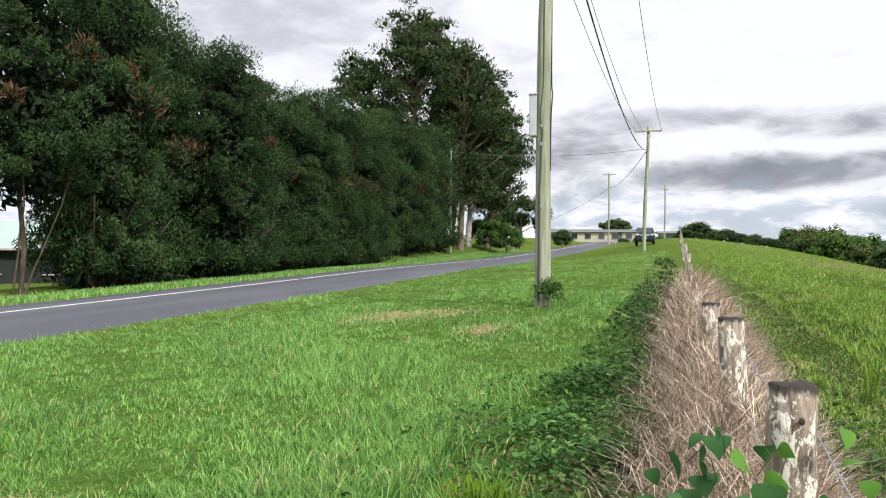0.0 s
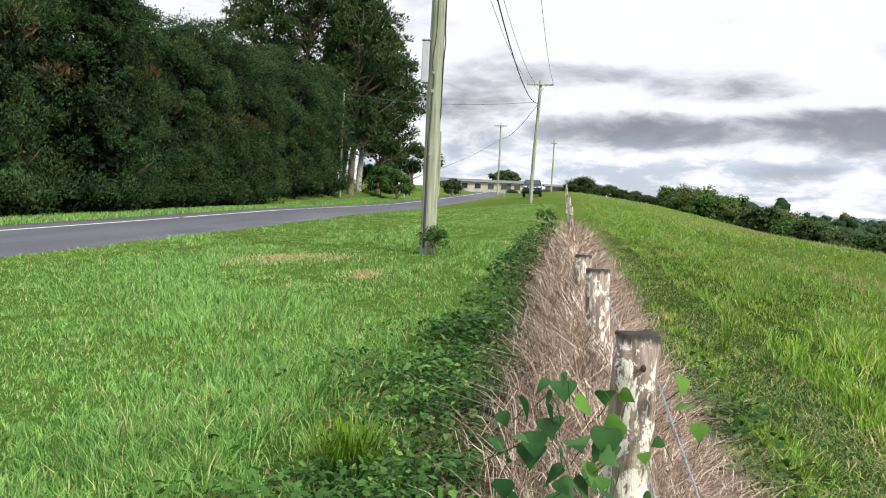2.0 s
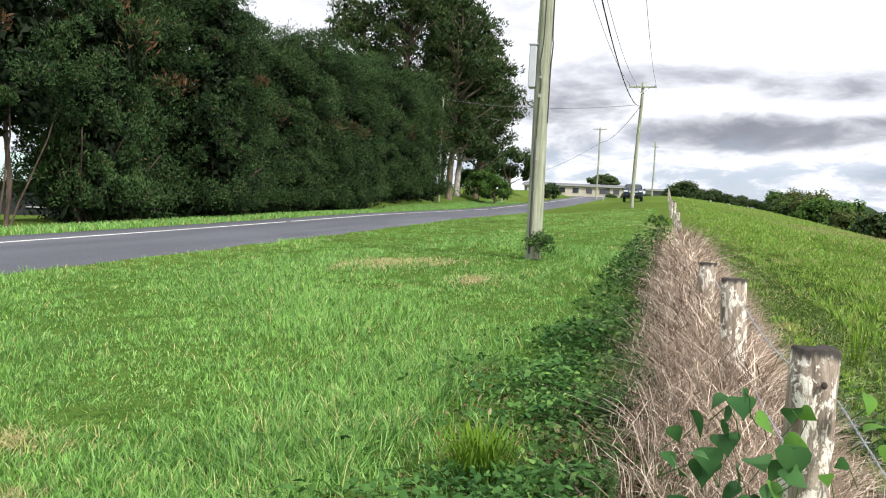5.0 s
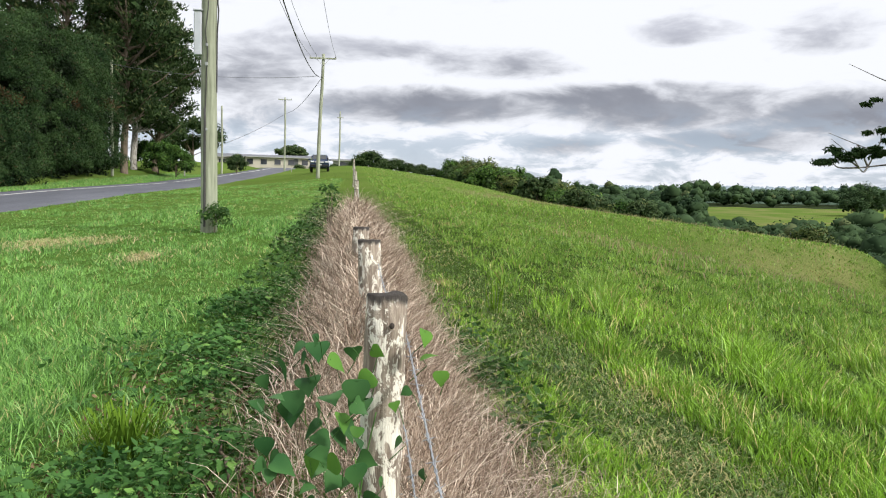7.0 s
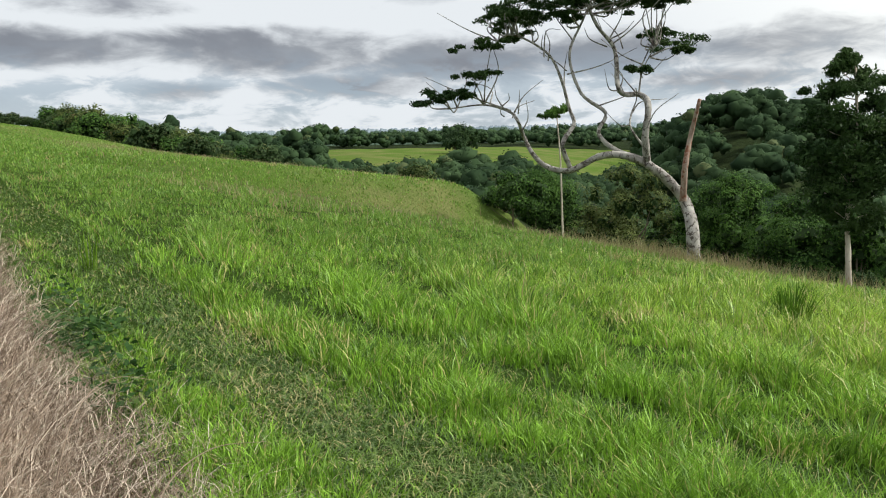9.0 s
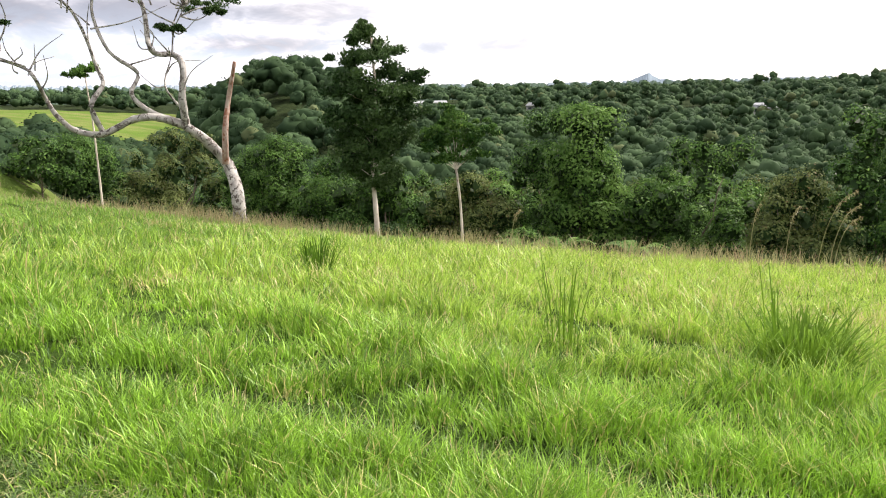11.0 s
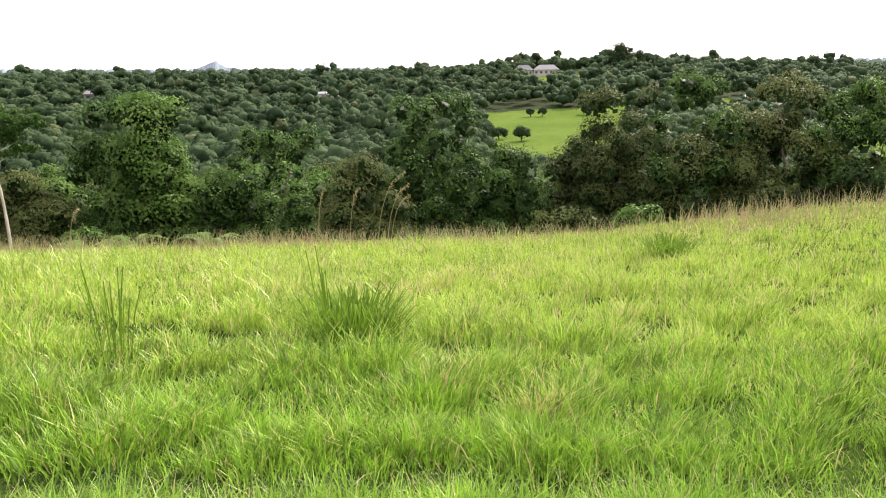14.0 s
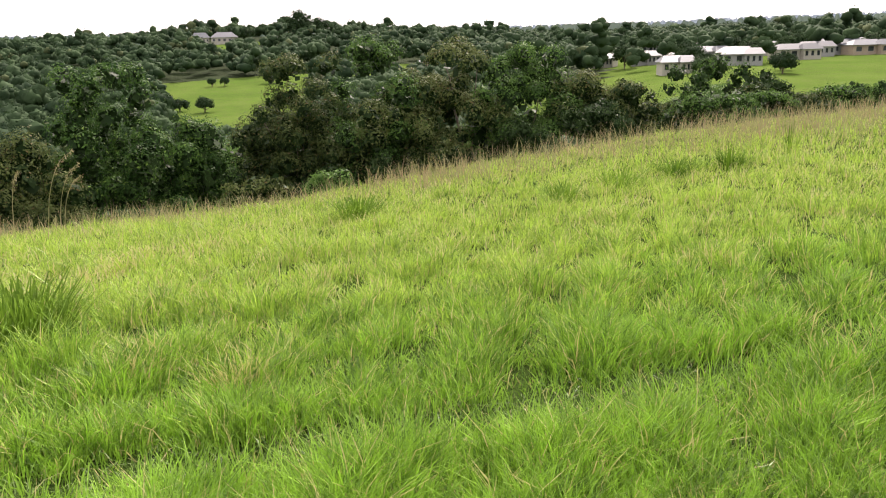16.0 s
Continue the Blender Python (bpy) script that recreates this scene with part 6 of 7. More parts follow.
def tussock(x, y, tall, spread, n, material, seed, label, width=0.009):
    """A clump of long grass blades that arch outwards."""
    rng = np.random.default_rng(seed)
    base = thing("grass_tussock", x, y, float(height(x, y)), label, "grass tussock")
    pieces = []
    for q in range(n):
        a = rng.uniform(0, 2 * np.pi)
        b = np.array([math.cos(a), math.sin(a), 0]) * rng.random() * spread * 0.7
        out = np.array([math.cos(a + rng.normal(0, 0.4)), math.sin(a + rng.normal(0, 0.4)), 0]) * spread * rng.uniform(0.1, 0.75)
        h = tall * rng.uniform(0.45, 1.0)
        p = np.array([b, b + out * 0.35 + np.array([0, 0, h * 0.6]), b + out * 0.8 + np.array([0, 0, h]), b + out * 1.3 + np.array([0, 0, h * rng.uniform(0.7, 1.05)])])
        s = np.array([-math.sin(a), math.cos(a), 0]) * width
        w = np.array([0.6, 1.0, 0.7, 0.05])[:, None]
        v = np.stack([p - s * w, p + s * w], 1).reshape(-1, 3)
        pieces.append((v, np.array([(0, 1, 3, 2), (2, 3, 5, 4), (4, 5, 7, 6)]), np.zeros((0, 3), int)))
    v, f, t = gather(pieces)
    raw("tuft", v, f, t, material, base)
    return base


TUSSOCK_GREEN = leafy("dark_tussock_blades", (0.034, 0.090, 0.009), (0.18, 0.31, 0.030), 0.35, rough=0.85)
tussock(6.9, 0.05, 0.46, 0.50, 560, TUSSOCK_GREEN, 1, "dark green grass tussock in the paddock", 0.0055)
tussock(6.75, 0.2, 0.9, 0.3, 12, TUSSOCK_GREEN, 2, "tall thin seed stalks of a tussock", 0.006)
tussock(6.5, 1.7, 0.85, 0.25, 22, TUSSOCK_GREEN, 3, "thin upright grass stalks in the paddock", 0.006)
tussock(14.0, -4.9, 0.45, 0.55, 260, TUSSOCK_GREEN, 4, "grey green grass tussock near the far edge")
tussock(12.6, -8.2, 0.34, 0.5, 140, TUSSOCK_GREEN, 5, "dark green grass tussock on the slope")
tussock(14.4, -15.6, 0.95, 0.16, 12, TUSSOCK_GREEN, 6, "thin dark weed stalks on the slope", 0.01)
tussock(13.2, -9.9, 0.40, 0.6, 140, TUSSOCK_GREEN, 11, "dark green weed clump on the slope")
tussock(13.6, -11.6, 0.42, 0.6, 140, TUSSOCK_GREEN, 12, "dark green weed clump on the slope")
tussock(13.9, -13.4, 0.40, 0.55, 140, TUSSOCK_GREEN, 13, "dark green weed clump on the slope")
tussock(12.9, -12.3, 0.80, 0.14, 10, TUSSOCK_GREEN, 14, "thin dark weed stalks on the slope", 0.009)
tussock(-0.95, 4.3, 0.30, 0.24, 240, TUSSOCK_GREEN, 7, "blue green grass tuft in the verge", 0.006)
tussock(8.9, 5.7, 0.45, 0.35, 110, TUSSOCK_GREEN, 8, "dark grass clump in the paddock")
tussock(1.75, 8.6, 0.40, 0.16, 26, TUSSOCK_GREEN, 10, "thin weed stalks beside the rut", 0.006)


def plume(x, y, tall, lean, seed):
    """A reed with a feathery drooping head."""
    rng = np.random.default_rng(seed)
    base = thing("reed", x, y, float(height(x, y)), "tall reed with a pale feathery plume", "reed", "reeds on the paddock edge")
    c = curve_through([(0, 0, 0), (lean[0] * 0.2, lean[1] * 0.2, tall * 0.5), (lean[0] * 0.55, lean[1] * 0.55, tall * 0.85), (lean[0], lean[1], tall)], 6)
    v, f, t = tube_arrays(c, np.linspace(0.012, 0.005, len(c)), 5)
    raw("stem", v, f, t, SEED_BLADES, base)
    i = rng.integers(len(c) - 9, len(c), 70)
    at = c[i] + rng.normal(0, 0.022, (70, 3)) + np.array([0, 0, -0.03])
    v, f, t = leaf_arrays(rng, at, rng.normal(0, 1, (70, 3)), 0.08, 0.14, 0.8)
    raw("plume_head", v, f, t, SEED_BLADES, base, "pale feathery seed head")


for x, y, h, lx, ly, s in ((21.2, 1.75, 1.55, 0.1, -0.2, 1), (21.3, 0.95, 1.5, 0.1, -0.25, 2), (21.2, 0.25, 1.9, 0.1, -0.75, 3), (21.1, -0.1, 1.3, 0.1, -0.5, 4), (21.3, 8.0, 1.2, 0.0, -0.3, 5), (21.5, 0.0, 1.6, 0.1, -0.6, 6)):
    plume(x, y, h, (lx, ly), s)


def fern(x, y, tall, seed):
    rng = np.random.default_rng(seed)
    base = thing("fern", x, y, float(height(x, y)), "bright green arching fern fronds at the gully edge", "fern")
    pieces = []
    for q in range(9):
        a = rng.uniform(0, 2 * np.pi)
        o = np.array([math.cos(a), math.sin(a), 0])
        c = curve_through([(0, 0, 0), o * 0.25 + (0, 0, tall * 0.75), o * 0.6 + (0, 0, tall), o * 0.95 + (0, 0, tall * 0.72)], 5)
        side = np.array([-o[1], o[0], 0])
        for k in range(3, len(c)):
            w = 0.16 * math.sin(math.pi * k / len(c)) + 0.02
            for sg in (1, -1):
                tip = c[k] + side * sg * w + np.array([0, 0, -0.03])
                pieces.append((np.array([c[k - 1], c[k], tip]), np.zeros((0, 4), int), np.array([(0, 1, 2)])))
    v, f, t = gather(pieces)
    raw("frond", v, f, t, BRIGHT, base)


for x, y, h, s in ((22.6, 6.9, 0.45, 1), (22.4, 4.8, 0.42, 2), (22.8, 8.3, 0.4, 3)):
    fern(x, y, h, s)
tree("weed_bush", "leafy dark weeds grown round the foot of a power pole", -2.33, 15.35, 0.5, 0.27, 0.0, 0.11, 18, 45, 0.055, BRAMBLE_LEAVES, seed=91, category="weed bush", trunk=0.015, sink=0.02, inner=None)
tree("weed_bush", "upright leafy dark shrub in the fence line", -0.12, 12.6, 1.05, 0.2, 0.3, 0.13, 5, 18, 0.06, BRAMBLE_LEAVES, seed=92, category="weed bush", trunk=0.02, sink=0.02, inner=None)


# ---- power poles and lines ----
PORCELAIN = painted("grey_insulator", (0.35, 0.36, 0.38), 0.3)
CABLE = painted("black_cable", (0.03, 0.03, 0.033), 0.6)
THIN_CABLE = painted("weathered_wire", (0.16, 0.17, 0.18), 0.5, 0.3)
BOX_GREY = painted("grey_box_paint", (0.46, 0.49, 0.54), 0.5, 0.1, 0.2, 6.0)
DARK_BAND = painted("dark_conduit", (0.05, 0.05, 0.05), 0.7)


def power_pole(x, y, tall, r0, r1, arm, seed, label, lean=(0.0, 0.0), turn=0.0, split=False, arm_drop=0.35):
    rng = np.random.default_rng(seed)
    g = float(height(x, y))
    base = thing("power_pole", x, y, g, label, "power pole", "power poles along the road", turn)
    z = np.linspace(-0.3, tall, 18)
    bend = 0.03 * np.sin(z * 0.6 + seed)
    p = np.column_stack([lean[0] * z / tall + bend, lean[1] * z / tall, z])
    v, f, t = tube_arrays(p, np.linspace(r0, r1, len(z)), 14, 0.06, rng)
    raw("shaft", v, f, t, POLE_WOOD, base, flat=False)
    if arm:
        top = np.array([lean[0], lean[1], tall - arm_drop])
        bm = fresh()
        box(bm, (top[0], top[1] - r1 - 0.05, top[2]), (arm * 2, 0.09, 0.11), 0.008)
        part("crossarm", bm, POLE_WOOD, base)
        for s in (-1, 1):
            v, f, t = tube_arrays(np.array([[top[0], top[1] - r1 - 0.02, top[2] - 0.55], [top[0] + s * arm * 0.5, top[1] - r1 - 0.05, top[2] - 0.03]]), 0.018, 6)
            raw("brace", v, f, t, STEEL, base)
        for u in (-0.95, -0.45, 0.95):
            v, f, t = tube_arrays(np.array([[top[0] + u * arm, top[1] - r1 - 0.05, top[2] + 0.05], [top[0] + u * arm, top[1] - r1 - 0.05, top[2] + 0.12], [top[0] + u * arm, top[1] - r1 - 0.05, top[2] + 0.20]]), [0.03, 0.05, 0.028], 8)
            raw("insulator", v, f, t, PORCELAIN, base)
    return base, g


P1, P2, P3, P4, P5 = (-2.5, 15.6), (-2.43, 61.9), (-10.1, 124.5), (-2.15, 139.8), (-15.4, 99.0)
pole, g1 = power_pole(*P1, 10.6, 0.155, 0.115, 1.15, 2, "tall grey-green timber power pole with meter box and cable", (0.12, 0.0))
bm = fresh()
box(bm, (-0.17, -0.03, 4.70 - g1), (0.14, 0.20, 0.80), 0.015)
cab = part("cable_box", bm, BOX_GREY, pole, "grey metal cable box")
bm = fresh()
box(bm, (-0.17, -0.03, 5.12 - g1), (0.17, 0.23, 0.03), 0.006)
part("lid", bm, BOX_GREY, cab)
v, f, t = tube_arrays(np.array([(-0.03, -0.158, z) for z in np.linspace(0.1, 2.3, 9)]), 0.022, 6)
raw("conduit", v, f, t, DARK_BAND, pole, "dark conduit up the pole")
c = curve_through([(-0.02, -0.155, 2.2), (0.0, -0.15, 3.0), (0.02, -0.155, 3.35), (-0.02, -0.15, 3.7), (0.03, -0.14, 4.3), (0.04, -0.14, 6.0)], 6)
v, f, t = tube_arrays(c, 0.010, 5)
raw("cable", v, f, t, DARK_BAND, pole)
c = curve_through([(0.16, -0.02, 2.6), (0.165, -0.02, 3.6), (0.19, -0.03, 4.1), (0.17, -0.02, 4.6), (0.165, -0.02, 8.0)], 6)
v, f, t = tube_arrays(c, 0.014, 5)
raw("cable", v, f, t, CABLE, pole, "black cable down the side")
for z, s in ((3.1, 0.05), (3.45, 0.04), (1.9, 0.035)):
    bm = fresh()
    box(bm, (0.0, -0.15, z), (s, 0.05, s * 1.4), 0.008)
    part("clamp", bm, STEEL, pole)
pole2, g2 = power_pole(*P2, 9.35, 0.15, 0.11, 1.0, 3, "grey timber power pole with crossarm on the verge", (0.30, 0.0))
pole3, g3 = power_pole(*P3, 17.75 - float(height(*P3)), 0.15, 0.11, 1.0, 4, "distant timber power pole with crossarm", (0.0, 0.0))
pole4, g4 = power_pole(*P4, 17.7 - float(height(*P4)), 0.15, 0.11, 0.5, 5, "distant timber power pole beyond the crest", (0.1, 0.0), arm_drop=1.1)
pole5, g5 = power_pole(*P5, 13.2 - float(height(*P5)), 0.13, 0.10, 0, 6, "plain timber power pole behind the garden")
pole6, g6 = power_pole(-19.2, 68.0, 12.9 - float(height(-19.2, 68.0)), 0.12, 0.10, 0, 7, "pale timber pole standing before the hedge")


def line(a, b, sag, radius, material, label):
    """A wire that hangs between two places."""
    a, b = np.array(a, float), np.array(b, float)
    u = np.linspace(0, 1, 26)[:, None]
    p = (b - a) * u
    p[:, 2] -= 4 * sag * (u * (1 - u))[:, 0]
    base = thing("power_line", *a, label, "power line", "lines between the poles")
    v, f, t = tube_arrays(p, radius, 5)
    raw("wire", v, f, t, material, base, flat=False)


z1, z2 = g1 + 10.6 - 0.15, g2 + 9.35 - 0.15
for u in (-0.95, -0.45, 0.95):
    line((P1[0] + 0.12 + 1.15 * u, P1[1] - 0.16, z1), (P2[0] + 0.30 + 1.0 * u, P2[1] - 0.16, z2), 1.1, 0.012, THIN_CABLE, "thin power line sagging between poles")
line((P1[0] + 0.1, P1[1] - 0.12, g1 + 8.6), (P2[0] + 0.22, P2[1] - 0.12, g2 + 7.6), 1.5, 0.024, CABLE, "thick black bundled cable sagging between poles")
line((P2[0] + 0.22, P2[1], g2 + 7.6), (P3[0], P3[1], 15.4), 0.7, 0.024, CABLE, "black bundled cable to the distant pole")
line((P3[0], P3[1], 15.3), (P5[0], P5[1], 8.6), 0.3, 0.022, CABLE, "black service cable between distant poles")
line((-19.2, 68.0, 12.6), (P2[0], P2[1], g2 + 7.7), 0.5, 0.016, THIN_CABLE, "thin service line across the road")


# ---- car, houses and small things ----
CAR_PAINT = painted("dark_blue_grey_car_paint", (0.028, 0.046, 0.10), 0.25, 0.4, 0.1, 1.0, 0.6)
CAR_GLASS = painted("dark_car_glass", (0.02, 0.025, 0.03), 0.08, 0.0, 0.0, 1.0, 0.8)
RUBBER = painted("tyre_rubber", (0.02, 0.02, 0.02), 0.9)
LAMP_LENS = painted("headlight_lens", (0.75, 0.77, 0.8), 0.15)
CHROME = painted("bright_trim", (0.6, 0.6, 0.62), 0.25, 0.9)
WALL_CREAM = painted("cream_rendered_wall", (0.46, 0.43, 0.37), 0.85, 0, 0.15, 0.6)
WALL_WHITE = painted("white_weatherboard", (0.34, 0.34, 0.33), 0.7, 0, 0.15, 0.6)
WALL_TAN = painted("sand_brick_wall", (0.46, 0.37, 0.28), 0.9, 0, 0.2, 0.6)
ROOF_GREY = painted("pale_steel_roof", (0.13, 0.14, 0.155), 0.6, 0.1, 0.2, 0.4)
ROOF_WHITE = painted("white_steel_roof", (0.27, 0.285, 0.30), 0.6, 0.1, 0.15, 0.4)
ROOF_DARK = painted("slate_grey_roof", (0.075, 0.08, 0.09), 0.6, 0, 0.2, 0.4)
ROOF_GREEN = painted("pale_green_steel_roof", (0.34, 0.46, 0.43), 0.5, 0.1, 0.15, 0.4)
# closed wall coloured near black for the shade inside an open shed
SHED_WALL = painted("shaded_shed_wall", (0.018, 0.022, 0.022), 0.9, 0, 0.3, 0.8)
WINDOW_DARK = painted("dark_window_glass", (0.03, 0.035, 0.045), 0.1, 0, 0, 1.0, 0.7)
SOLAR = painted("solar_panel", (0.03, 0.05, 0.12), 0.15, 0, 0, 1.0, 0.7)


def car(x, y, turn):
    g = float(height(x, y))
    base = thing("parked_car", x, y, g, "dark blue-grey four-wheel-drive wagon parked on the grass verge", "car", turn=turn)
    # outline from the side: nose at -y
    side = [(-2.35, 0.45), (-2.38, 0.95), (-2.2, 1.08), (-1.25, 1.18), (-0.55, 1.72), (0.4, 1.80), (1.9, 1.76), (2.3, 1.2), (2.38, 0.55), (2.3, 0.38), (-2.2, 0.36)]
    bm = fresh()
    rows = []
    for k, w in ((0, 0.93), (1, -0.93)):
        rows.append([bm.verts.new((w * (1.0 if z < 1.15 else 0.80), yy, z)) for yy, z in side])
    n = len(side)
    for i in range(n):
        bm.faces.new((rows[0][i], rows[0][(i + 1) % n], rows[1][(i + 1) % n], rows[1][i]))
    bm.faces.new(rows[0][::-1])
    bm.faces.new(rows[1])
    bmesh.ops.recalc_face_normals(bm, faces=bm.faces)
    bmesh.ops.bevel(bm, geom=list(bm.edges), offset=0.05, segments=2, affect="EDGES")
    part("body", bm, CAR_PAINT, base)

    def slab(name, pts, mat, thick, label=""):
        bm = fresh()
        vs = [bm.verts.new(p) for p in pts]
        f = bm.faces.new(vs)
        got = bmesh.ops.extrude_face_region(bm, geom=[f])["geom"]
        f.normal_update()
        bmesh.ops.translate(bm, vec=f.normal * thick, verts=[e for e in got if isinstance(e, bmesh.types.BMVert)])
        bmesh.ops.recalc_face_normals(bm, faces=bm.faces)
        return part(name, bm, mat, base, label)

    slab("windscreen", [(-0.68, -1.17, 1.26), (0.68, -1.17, 1.26), (0.62, -0.62, 1.69), (-0.62, -0.62, 1.69)], CAR_GLASS, 0.03)
    for s in (-1, 1):
        slab("side_window", [(s * 0.90, -0.75, 1.24), (s * 0.90, 1.95, 1.24), (s * 0.76, 1.8, 1.66), (s * 0.76, -0.45, 1.66)], CAR_GLASS, 0.03)
        bm = fresh()
        box(bm, (s * 0.70, -2.37, 0.93), (0.36, 0.10, 0.14), 0.02)
        part("headlight", bm, LAMP_LENS, base, "clear headlight")
        bm = fresh()
        box(bm, (s * 1.03, -0.95, 1.22), (0.22, 0.12, 0.16), 0.03)
        part("mirror", bm, CAR_PAINT, base)
        for yy in (-1.45, 1.45):
            bm = fresh()
            bmesh.ops.create_cone(bm, cap_ends=True, segments=20, radius1=0.37, radius2=0.37, depth=0.25, matrix=pose(s * 0.83, yy, 0.36, 0, 90, 0))
            bmesh.ops.bevel(bm, geom=list(bm.edges), offset=0.03, segments=1, affect="EDGES")
            wh = part("wheel", bm, RUBBER, base)
            bm = fresh()
            bmesh.ops.create_cone(bm, cap_ends=True, segments=14, radius1=0.22, radius2=0.2, depth=0.27, matrix=pose(s * 0.84, yy, 0.36, 0, 90, 0))
            part("rim", bm, CHROME, wh, "alloy rim")
    bm = fresh()
    box(bm, (0, -2.41, 0.88), (0.85, 0.05, 0.16), 0.015)
    part("grille", bm, CHROME, base, "bright grille")
    bm = fresh()
    box(bm, (0, -2.40, 0.58), (1.7, 0.12, 0.16), 0.03)
    part("bumper", bm, RUBBER, base)
    bm = fresh()
    box(bm, (0, -2.475, 0.62), (0.38, 0.02, 0.12), 0.004)
    part("plate_bar", bm, LAMP_LENS, base, "plain pale plate bar")


car(-3.15, 83.0, 2)


def house(name, label, x, y, turn, size, wall_h, roof_h, wall, roof, windows=3, hip=0.25, over=0.5, group="", z=None, solar=False, wings=()):
    """A low house: walls, windows, a door and a hipped or gabled roof; wings are (dx, dy, w, d)."""
    g = float(height(x, y)) if z is None else z
    base = thing(name, x, y, g, label, "house", group, turn)
    for dx, dy, w, d in ((0, 0, *size), *wings):
        bm = fresh()
        box(bm, (dx, dy, wall_h / 2 - 0.6), (w, d, wall_h + 1.2))
        wl = part("wall", bm, wall, base)
        bm = fresh()
        e = [bm.verts.new((dx + sx * (w / 2 + over), dy + sy * (d / 2 + over), wall_h)) for sx, sy in ((-1, -1), (1, -1), (1, 1), (-1, 1))]
        a, b = bm.verts.new((dx - w / 2 - over + hip * w, dy, wall_h + roof_h)), bm.verts.new((dx + w / 2 + over - hip * w, dy, wall_h + roof_h))
        for f in ((e[0], e[1], b, a), (e[2], e[3], a, b), (e[1], e[2], b), (e[3], e[0], a), (e[3], e[2], e[1], e[0])):
            bm.faces.new(f)
        rf = part("roof", bm, roof, base)
        bm = fresh()
        box(bm, (dx, dy - d / 2 - over - 0.03, wall_h - 0.07), (w + 2 * over, 0.08, 0.14), 0.01)
        part("gutter", bm, WALL_WHITE, rf)
        for k in range(windows):
            u = dx - w / 2 + w * (k + 0.5) / windows
            bm = fresh()
            box(bm, (u, dy - d / 2, wall_h * 0.55), (w / windows * 0.45, 0.08, 1.1), 0.01)
            win = part("window", bm, WINDOW_DARK, base)
            bm = fresh()
            box(bm, (u, dy - d / 2 - 0.05, wall_h * 0.55 - 0.6), (w / windows * 0.5, 0.12, 0.08), 0.01)
            part("sill", bm, WALL_WHITE, win)
    bm = fresh()
    box(bm, (size[0] * 0.31, -size[1] / 2, 1.0), (0.95, 0.09, 2.05), 0.01)
    part("door", bm, ROOF_DARK, base)
    if solar:
        for k in range(3):
            bm = fresh()
            box(bm, (-size[0] * 0.2 + k * 1.8, -size[1] * 0.3, wall_h + roof_h * 0.50), (1.6, size[1] * 0.34, 0.06), 0, None)
            part("solar_panel", bm, SOLAR, base, "dark blue solar panel")
    return base


# the long low house on the crest
house("house", "long low cream house with pale steel roof on the crest", -17.8, 182, 4, (17.5, 8), 2.3, 0.7, WALL_CREAM, ROOF_GREY, 6, 0.02, 0.5, z=9.5, wings=((-10.5, 1.5, 5, 6), (9.5, 0, 5, 6)))
house("shed", "small white shed beyond the house", -29.5, 190, 4, (4, 4), 2.4, 0.8, WALL_WHITE, ROOF_GREY, 1, 0.02, z=9.9)
house("shed", "pale shed behind the parked car", -1.5, 175, 0, (5, 4), 2.0, 0.4, WALL_WHITE, ROOF_GREY, 1, 0.02, z=9.2)
# the shed seen under the first hedge tree
house("shed", "dark open shed with pale green steel roof behind the hedge", -41.9, 43.6, 45, (9, 6), 2.3, 1.9, SHED_WALL, ROOF_GREEN, 2, 0.0, 0.6, z=0.7)
# houses across the gully
house("farmhouse", "white-roofed farmhouse with solar panels among the woods", 326.9, 28.7, 260, (9.5, 7), 2.4, 1.8, WALL_WHITE, ROOF_WHITE, 3, 0.15, solar=True, z=float(height(326.9, 28.7)) + 2.4, wings=((5, 2, 4, 4),))
house("farmhouse", "long white-roofed shed on the far slope", 363.3, 186.3, 295, (17, 8), 3.2, 1.2, WALL_WHITE, ROOF_WHITE, 5, 0.02)
house("farmhouse", "small white house among far trees", 364.7, 131.8, 290, (7, 6), 2.8, 1.5, WALL_WHITE, ROOF_GREY, 2)
house("farmhouse", "cream house on a cleared far hilltop", 433.0, -80.0, 258, (13, 8), 3.0, 2.6, WALL_CREAM, ROOF_GREY, 5, wings=((-12, 0, 9, 6),))
house("farmhouse", "white-roofed house below the hilltop trees", 418.0, -121.0, 255, (13, 8), 3.0, 2.0, WALL_WHITE, ROOF_WHITE, 4)
rng_v = np.random.default_rng(6)
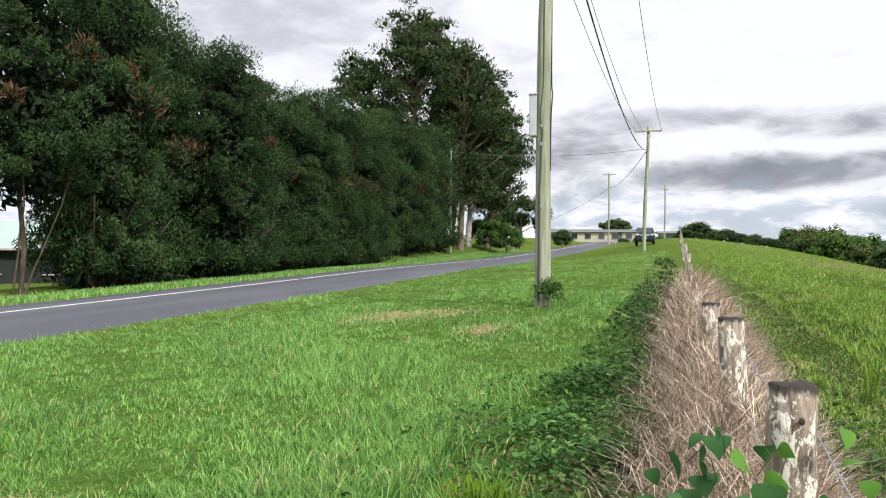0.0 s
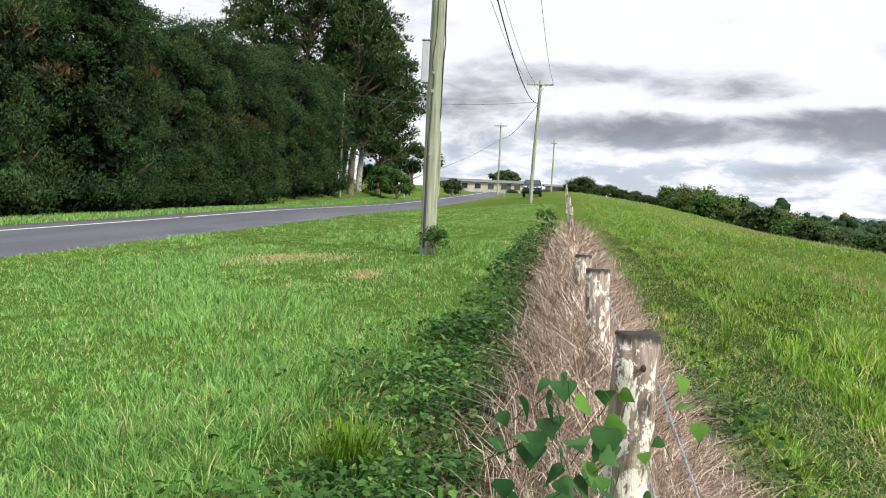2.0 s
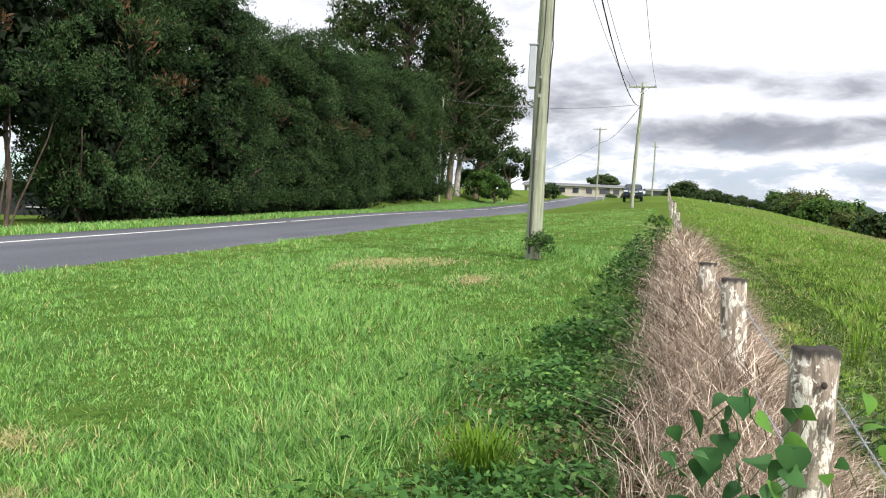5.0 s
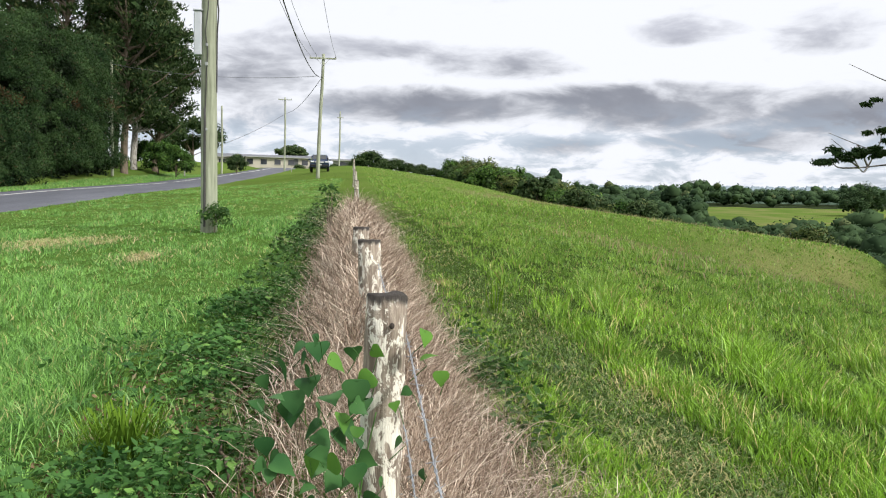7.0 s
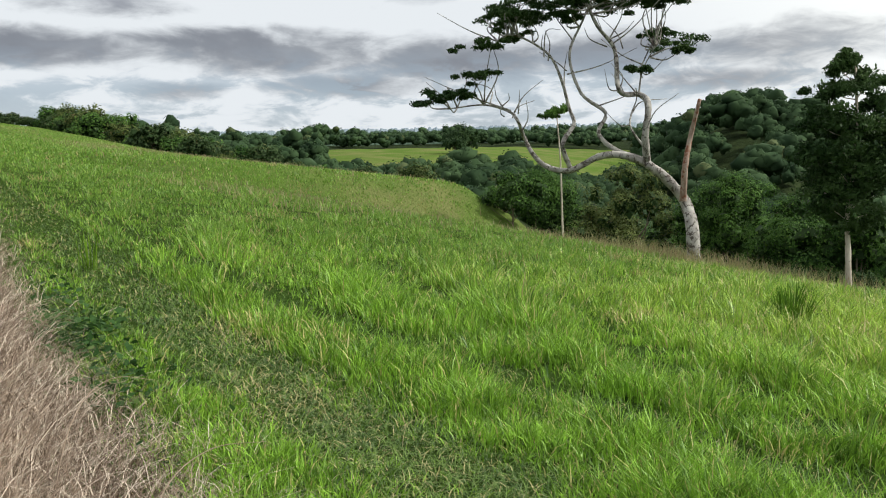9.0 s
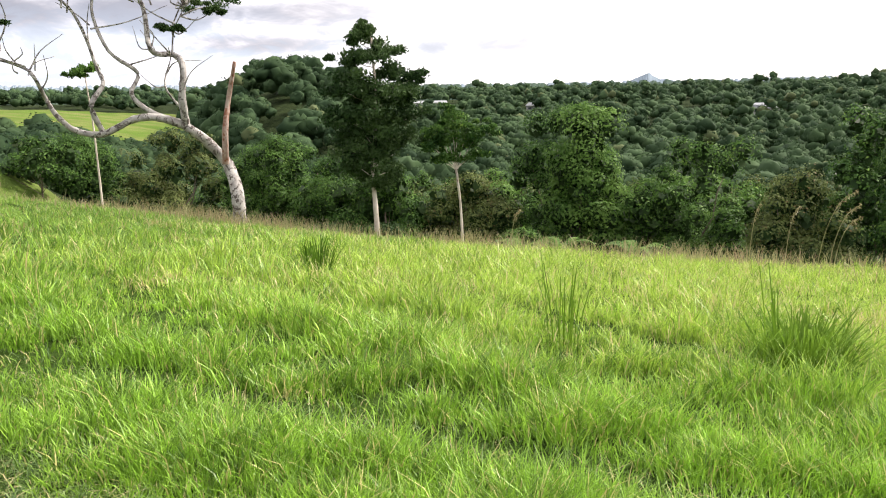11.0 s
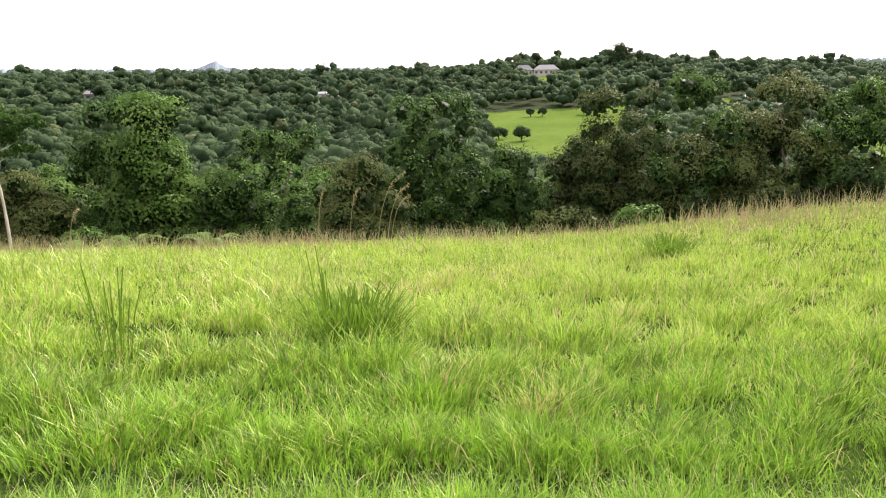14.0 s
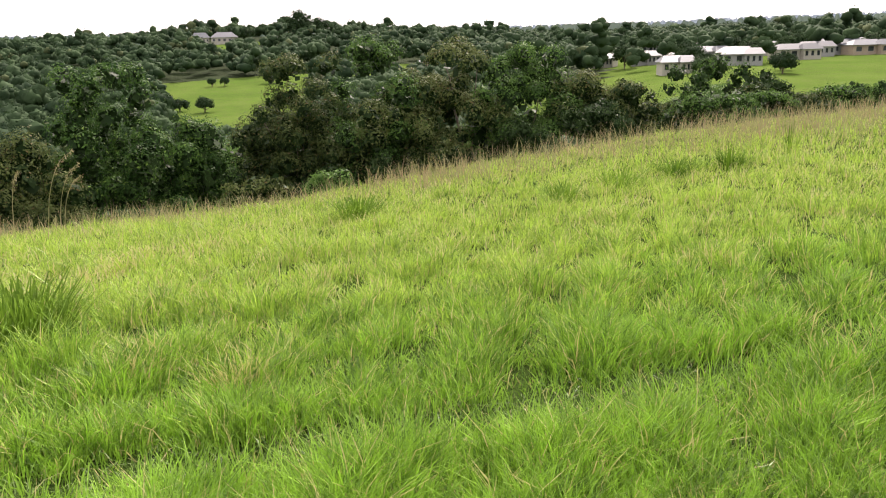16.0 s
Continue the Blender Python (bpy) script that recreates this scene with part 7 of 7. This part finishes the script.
for i, (x, y, w, wall, roof) in enumerate(((135.9, -116.5, 9, WALL_CREAM, ROOF_GREY), (161, -148, 13, WALL_WHITE, ROOF_GREY), (181, -154, 10, WALL_CREAM, ROOF_DARK), (140, -139, 12, WALL_WHITE, ROOF_GREY), (166, -163, 11, WALL_WHITE, ROOF_WHITE), (146, -161, 14, WALL_CREAM, ROOF_DARK), (165, -191, 15, WALL_WHITE, ROOF_GREY), (145, -186, 16, WALL_TAN, ROOF_GREY), (168, -206, 12, WALL_TAN, ROOF_DARK), (176, -141, 10, WALL_WHITE, ROOF_GREY), (152, -175, 12, WALL_WHITE, ROOF_DARK), (190, -139, 10, WALL_CREAM, ROOF_WHITE), (289, -129, 9, WALL_TAN, ROOF_WHITE), (305, -116, 9, WALL_WHITE, ROOF_WHITE), (232, -190, 11, WALL_WHITE, ROOF_WHITE), (260, -215, 11, WALL_CREAM, ROOF_GREY), (330, -190, 11, WALL_WHITE, ROOF_WHITE), (350, -220, 11, WALL_CREAM, ROOF_WHITE), (300, -235, 11, WALL_WHITE, ROOF_GREY), (380, -180, 11, WALL_WHITE, ROOF_WHITE), (158, -140, 12, WALL_CREAM, ROOF_DARK), (149, -146, 11, WALL_WHITE, ROOF_GREY), (170, -175, 13, WALL_CREAM, ROOF_GREY), (155, -184, 12, WALL_WHITE, ROOF_GREY), (158, -199, 13, WALL_TAN, ROOF_GREY), (186, -168, 12, WALL_WHITE, ROOF_DARK))):
    house("village_house", "pale suburban house with hipped roof on the far slope", x, y, 228 + rng_v.normal(0, 14), (w * 0.58, 5.5), 2.2, 1.3, wall, roof, 3, group="houses of the village", z=float(height(x, y)) + 0.2, wings=((w * 0.25, -2.6, w * 0.3, 4),))

# lone trees standing in the far fields
for x, y, h, s, seed in ((262, -43.4, 2.6, 1.4, 1), (260.4, -47, 2.6, 1.4, 2), (258, -61, 3.0, 1.5, 3), (262, -62.0, 6.5, 1.9, 4), (200, -31, 3.4, 2.2, 5), (206, -26, 2.8, 2.2, 6), (172, 255, 9.0, 7.0, 7), (166, 250, 6.0, 4.0, 8), (118, -128, 3.0, 1.8, 9), (128, -118, 3.4, 2.4, 10), (123, -113, 3.0, 2.2, 11), (112, -122, 3.5, 2.5, 12), (139, -124, 5.0, 2.6, 16), (150, -133, 5.5, 3.0, 17), (148, -150, 5.0, 2.8, 18), (160, -156, 5.5, 3.0, 19), (154, -168, 5.0, 2.6, 20), (160, -178, 5.5, 3.0, 21), (174, -168, 6.5, 3.5, 22), (150, -196, 5.0, 3.0, 23), (172, -132, 6.0, 3.4, 24), (425, -90, 8, 4, 13), (425, -118, 15, 7, 14), (417, -126, 12, 6, 15)):
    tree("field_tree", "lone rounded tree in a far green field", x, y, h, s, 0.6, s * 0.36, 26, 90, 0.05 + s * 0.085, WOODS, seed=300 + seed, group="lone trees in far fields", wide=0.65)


def mailbox(x, y):
    g = float(height(x, y))
    base = thing("mailbox", x, y, g, "small white mailbox on a post by a driveway", "mailbox")
    bm = fresh()
    box(bm, (0, 0, 0.55), (0.12, 0.12, 1.2), 0.01)
    part("post", bm, WALL_WHITE, base)
    bm = fresh()
    box(bm, (0, 0, 1.25), (0.42, 0.55, 0.36), 0.05)
    part("letter_box", bm, WALL_WHITE, base)
    bm = fresh()
    box(bm, (0, -0.285, 1.30), (0.26, 0.02, 0.05))
    part("slot", bm, RUBBER, base)


mailbox(-16.3, 79.0 + 3)


def marker_post(x, y):
    base = thing("marker_post", x, y, float(height(x, y)), "white roadside marker post", "marker post")
    bm = fresh()
    box(bm, (0, 0, 0.45), (0.11, 0.05, 1.0), 0.01)
    part("post", bm, WALL_WHITE, base)
    bm = fresh()
    box(bm, (0, -0.03, 0.82), (0.07, 0.02, 0.1), 0.004)
    part("reflector", bm, RED_WOOD, base)


marker_post(-8.6, 118)
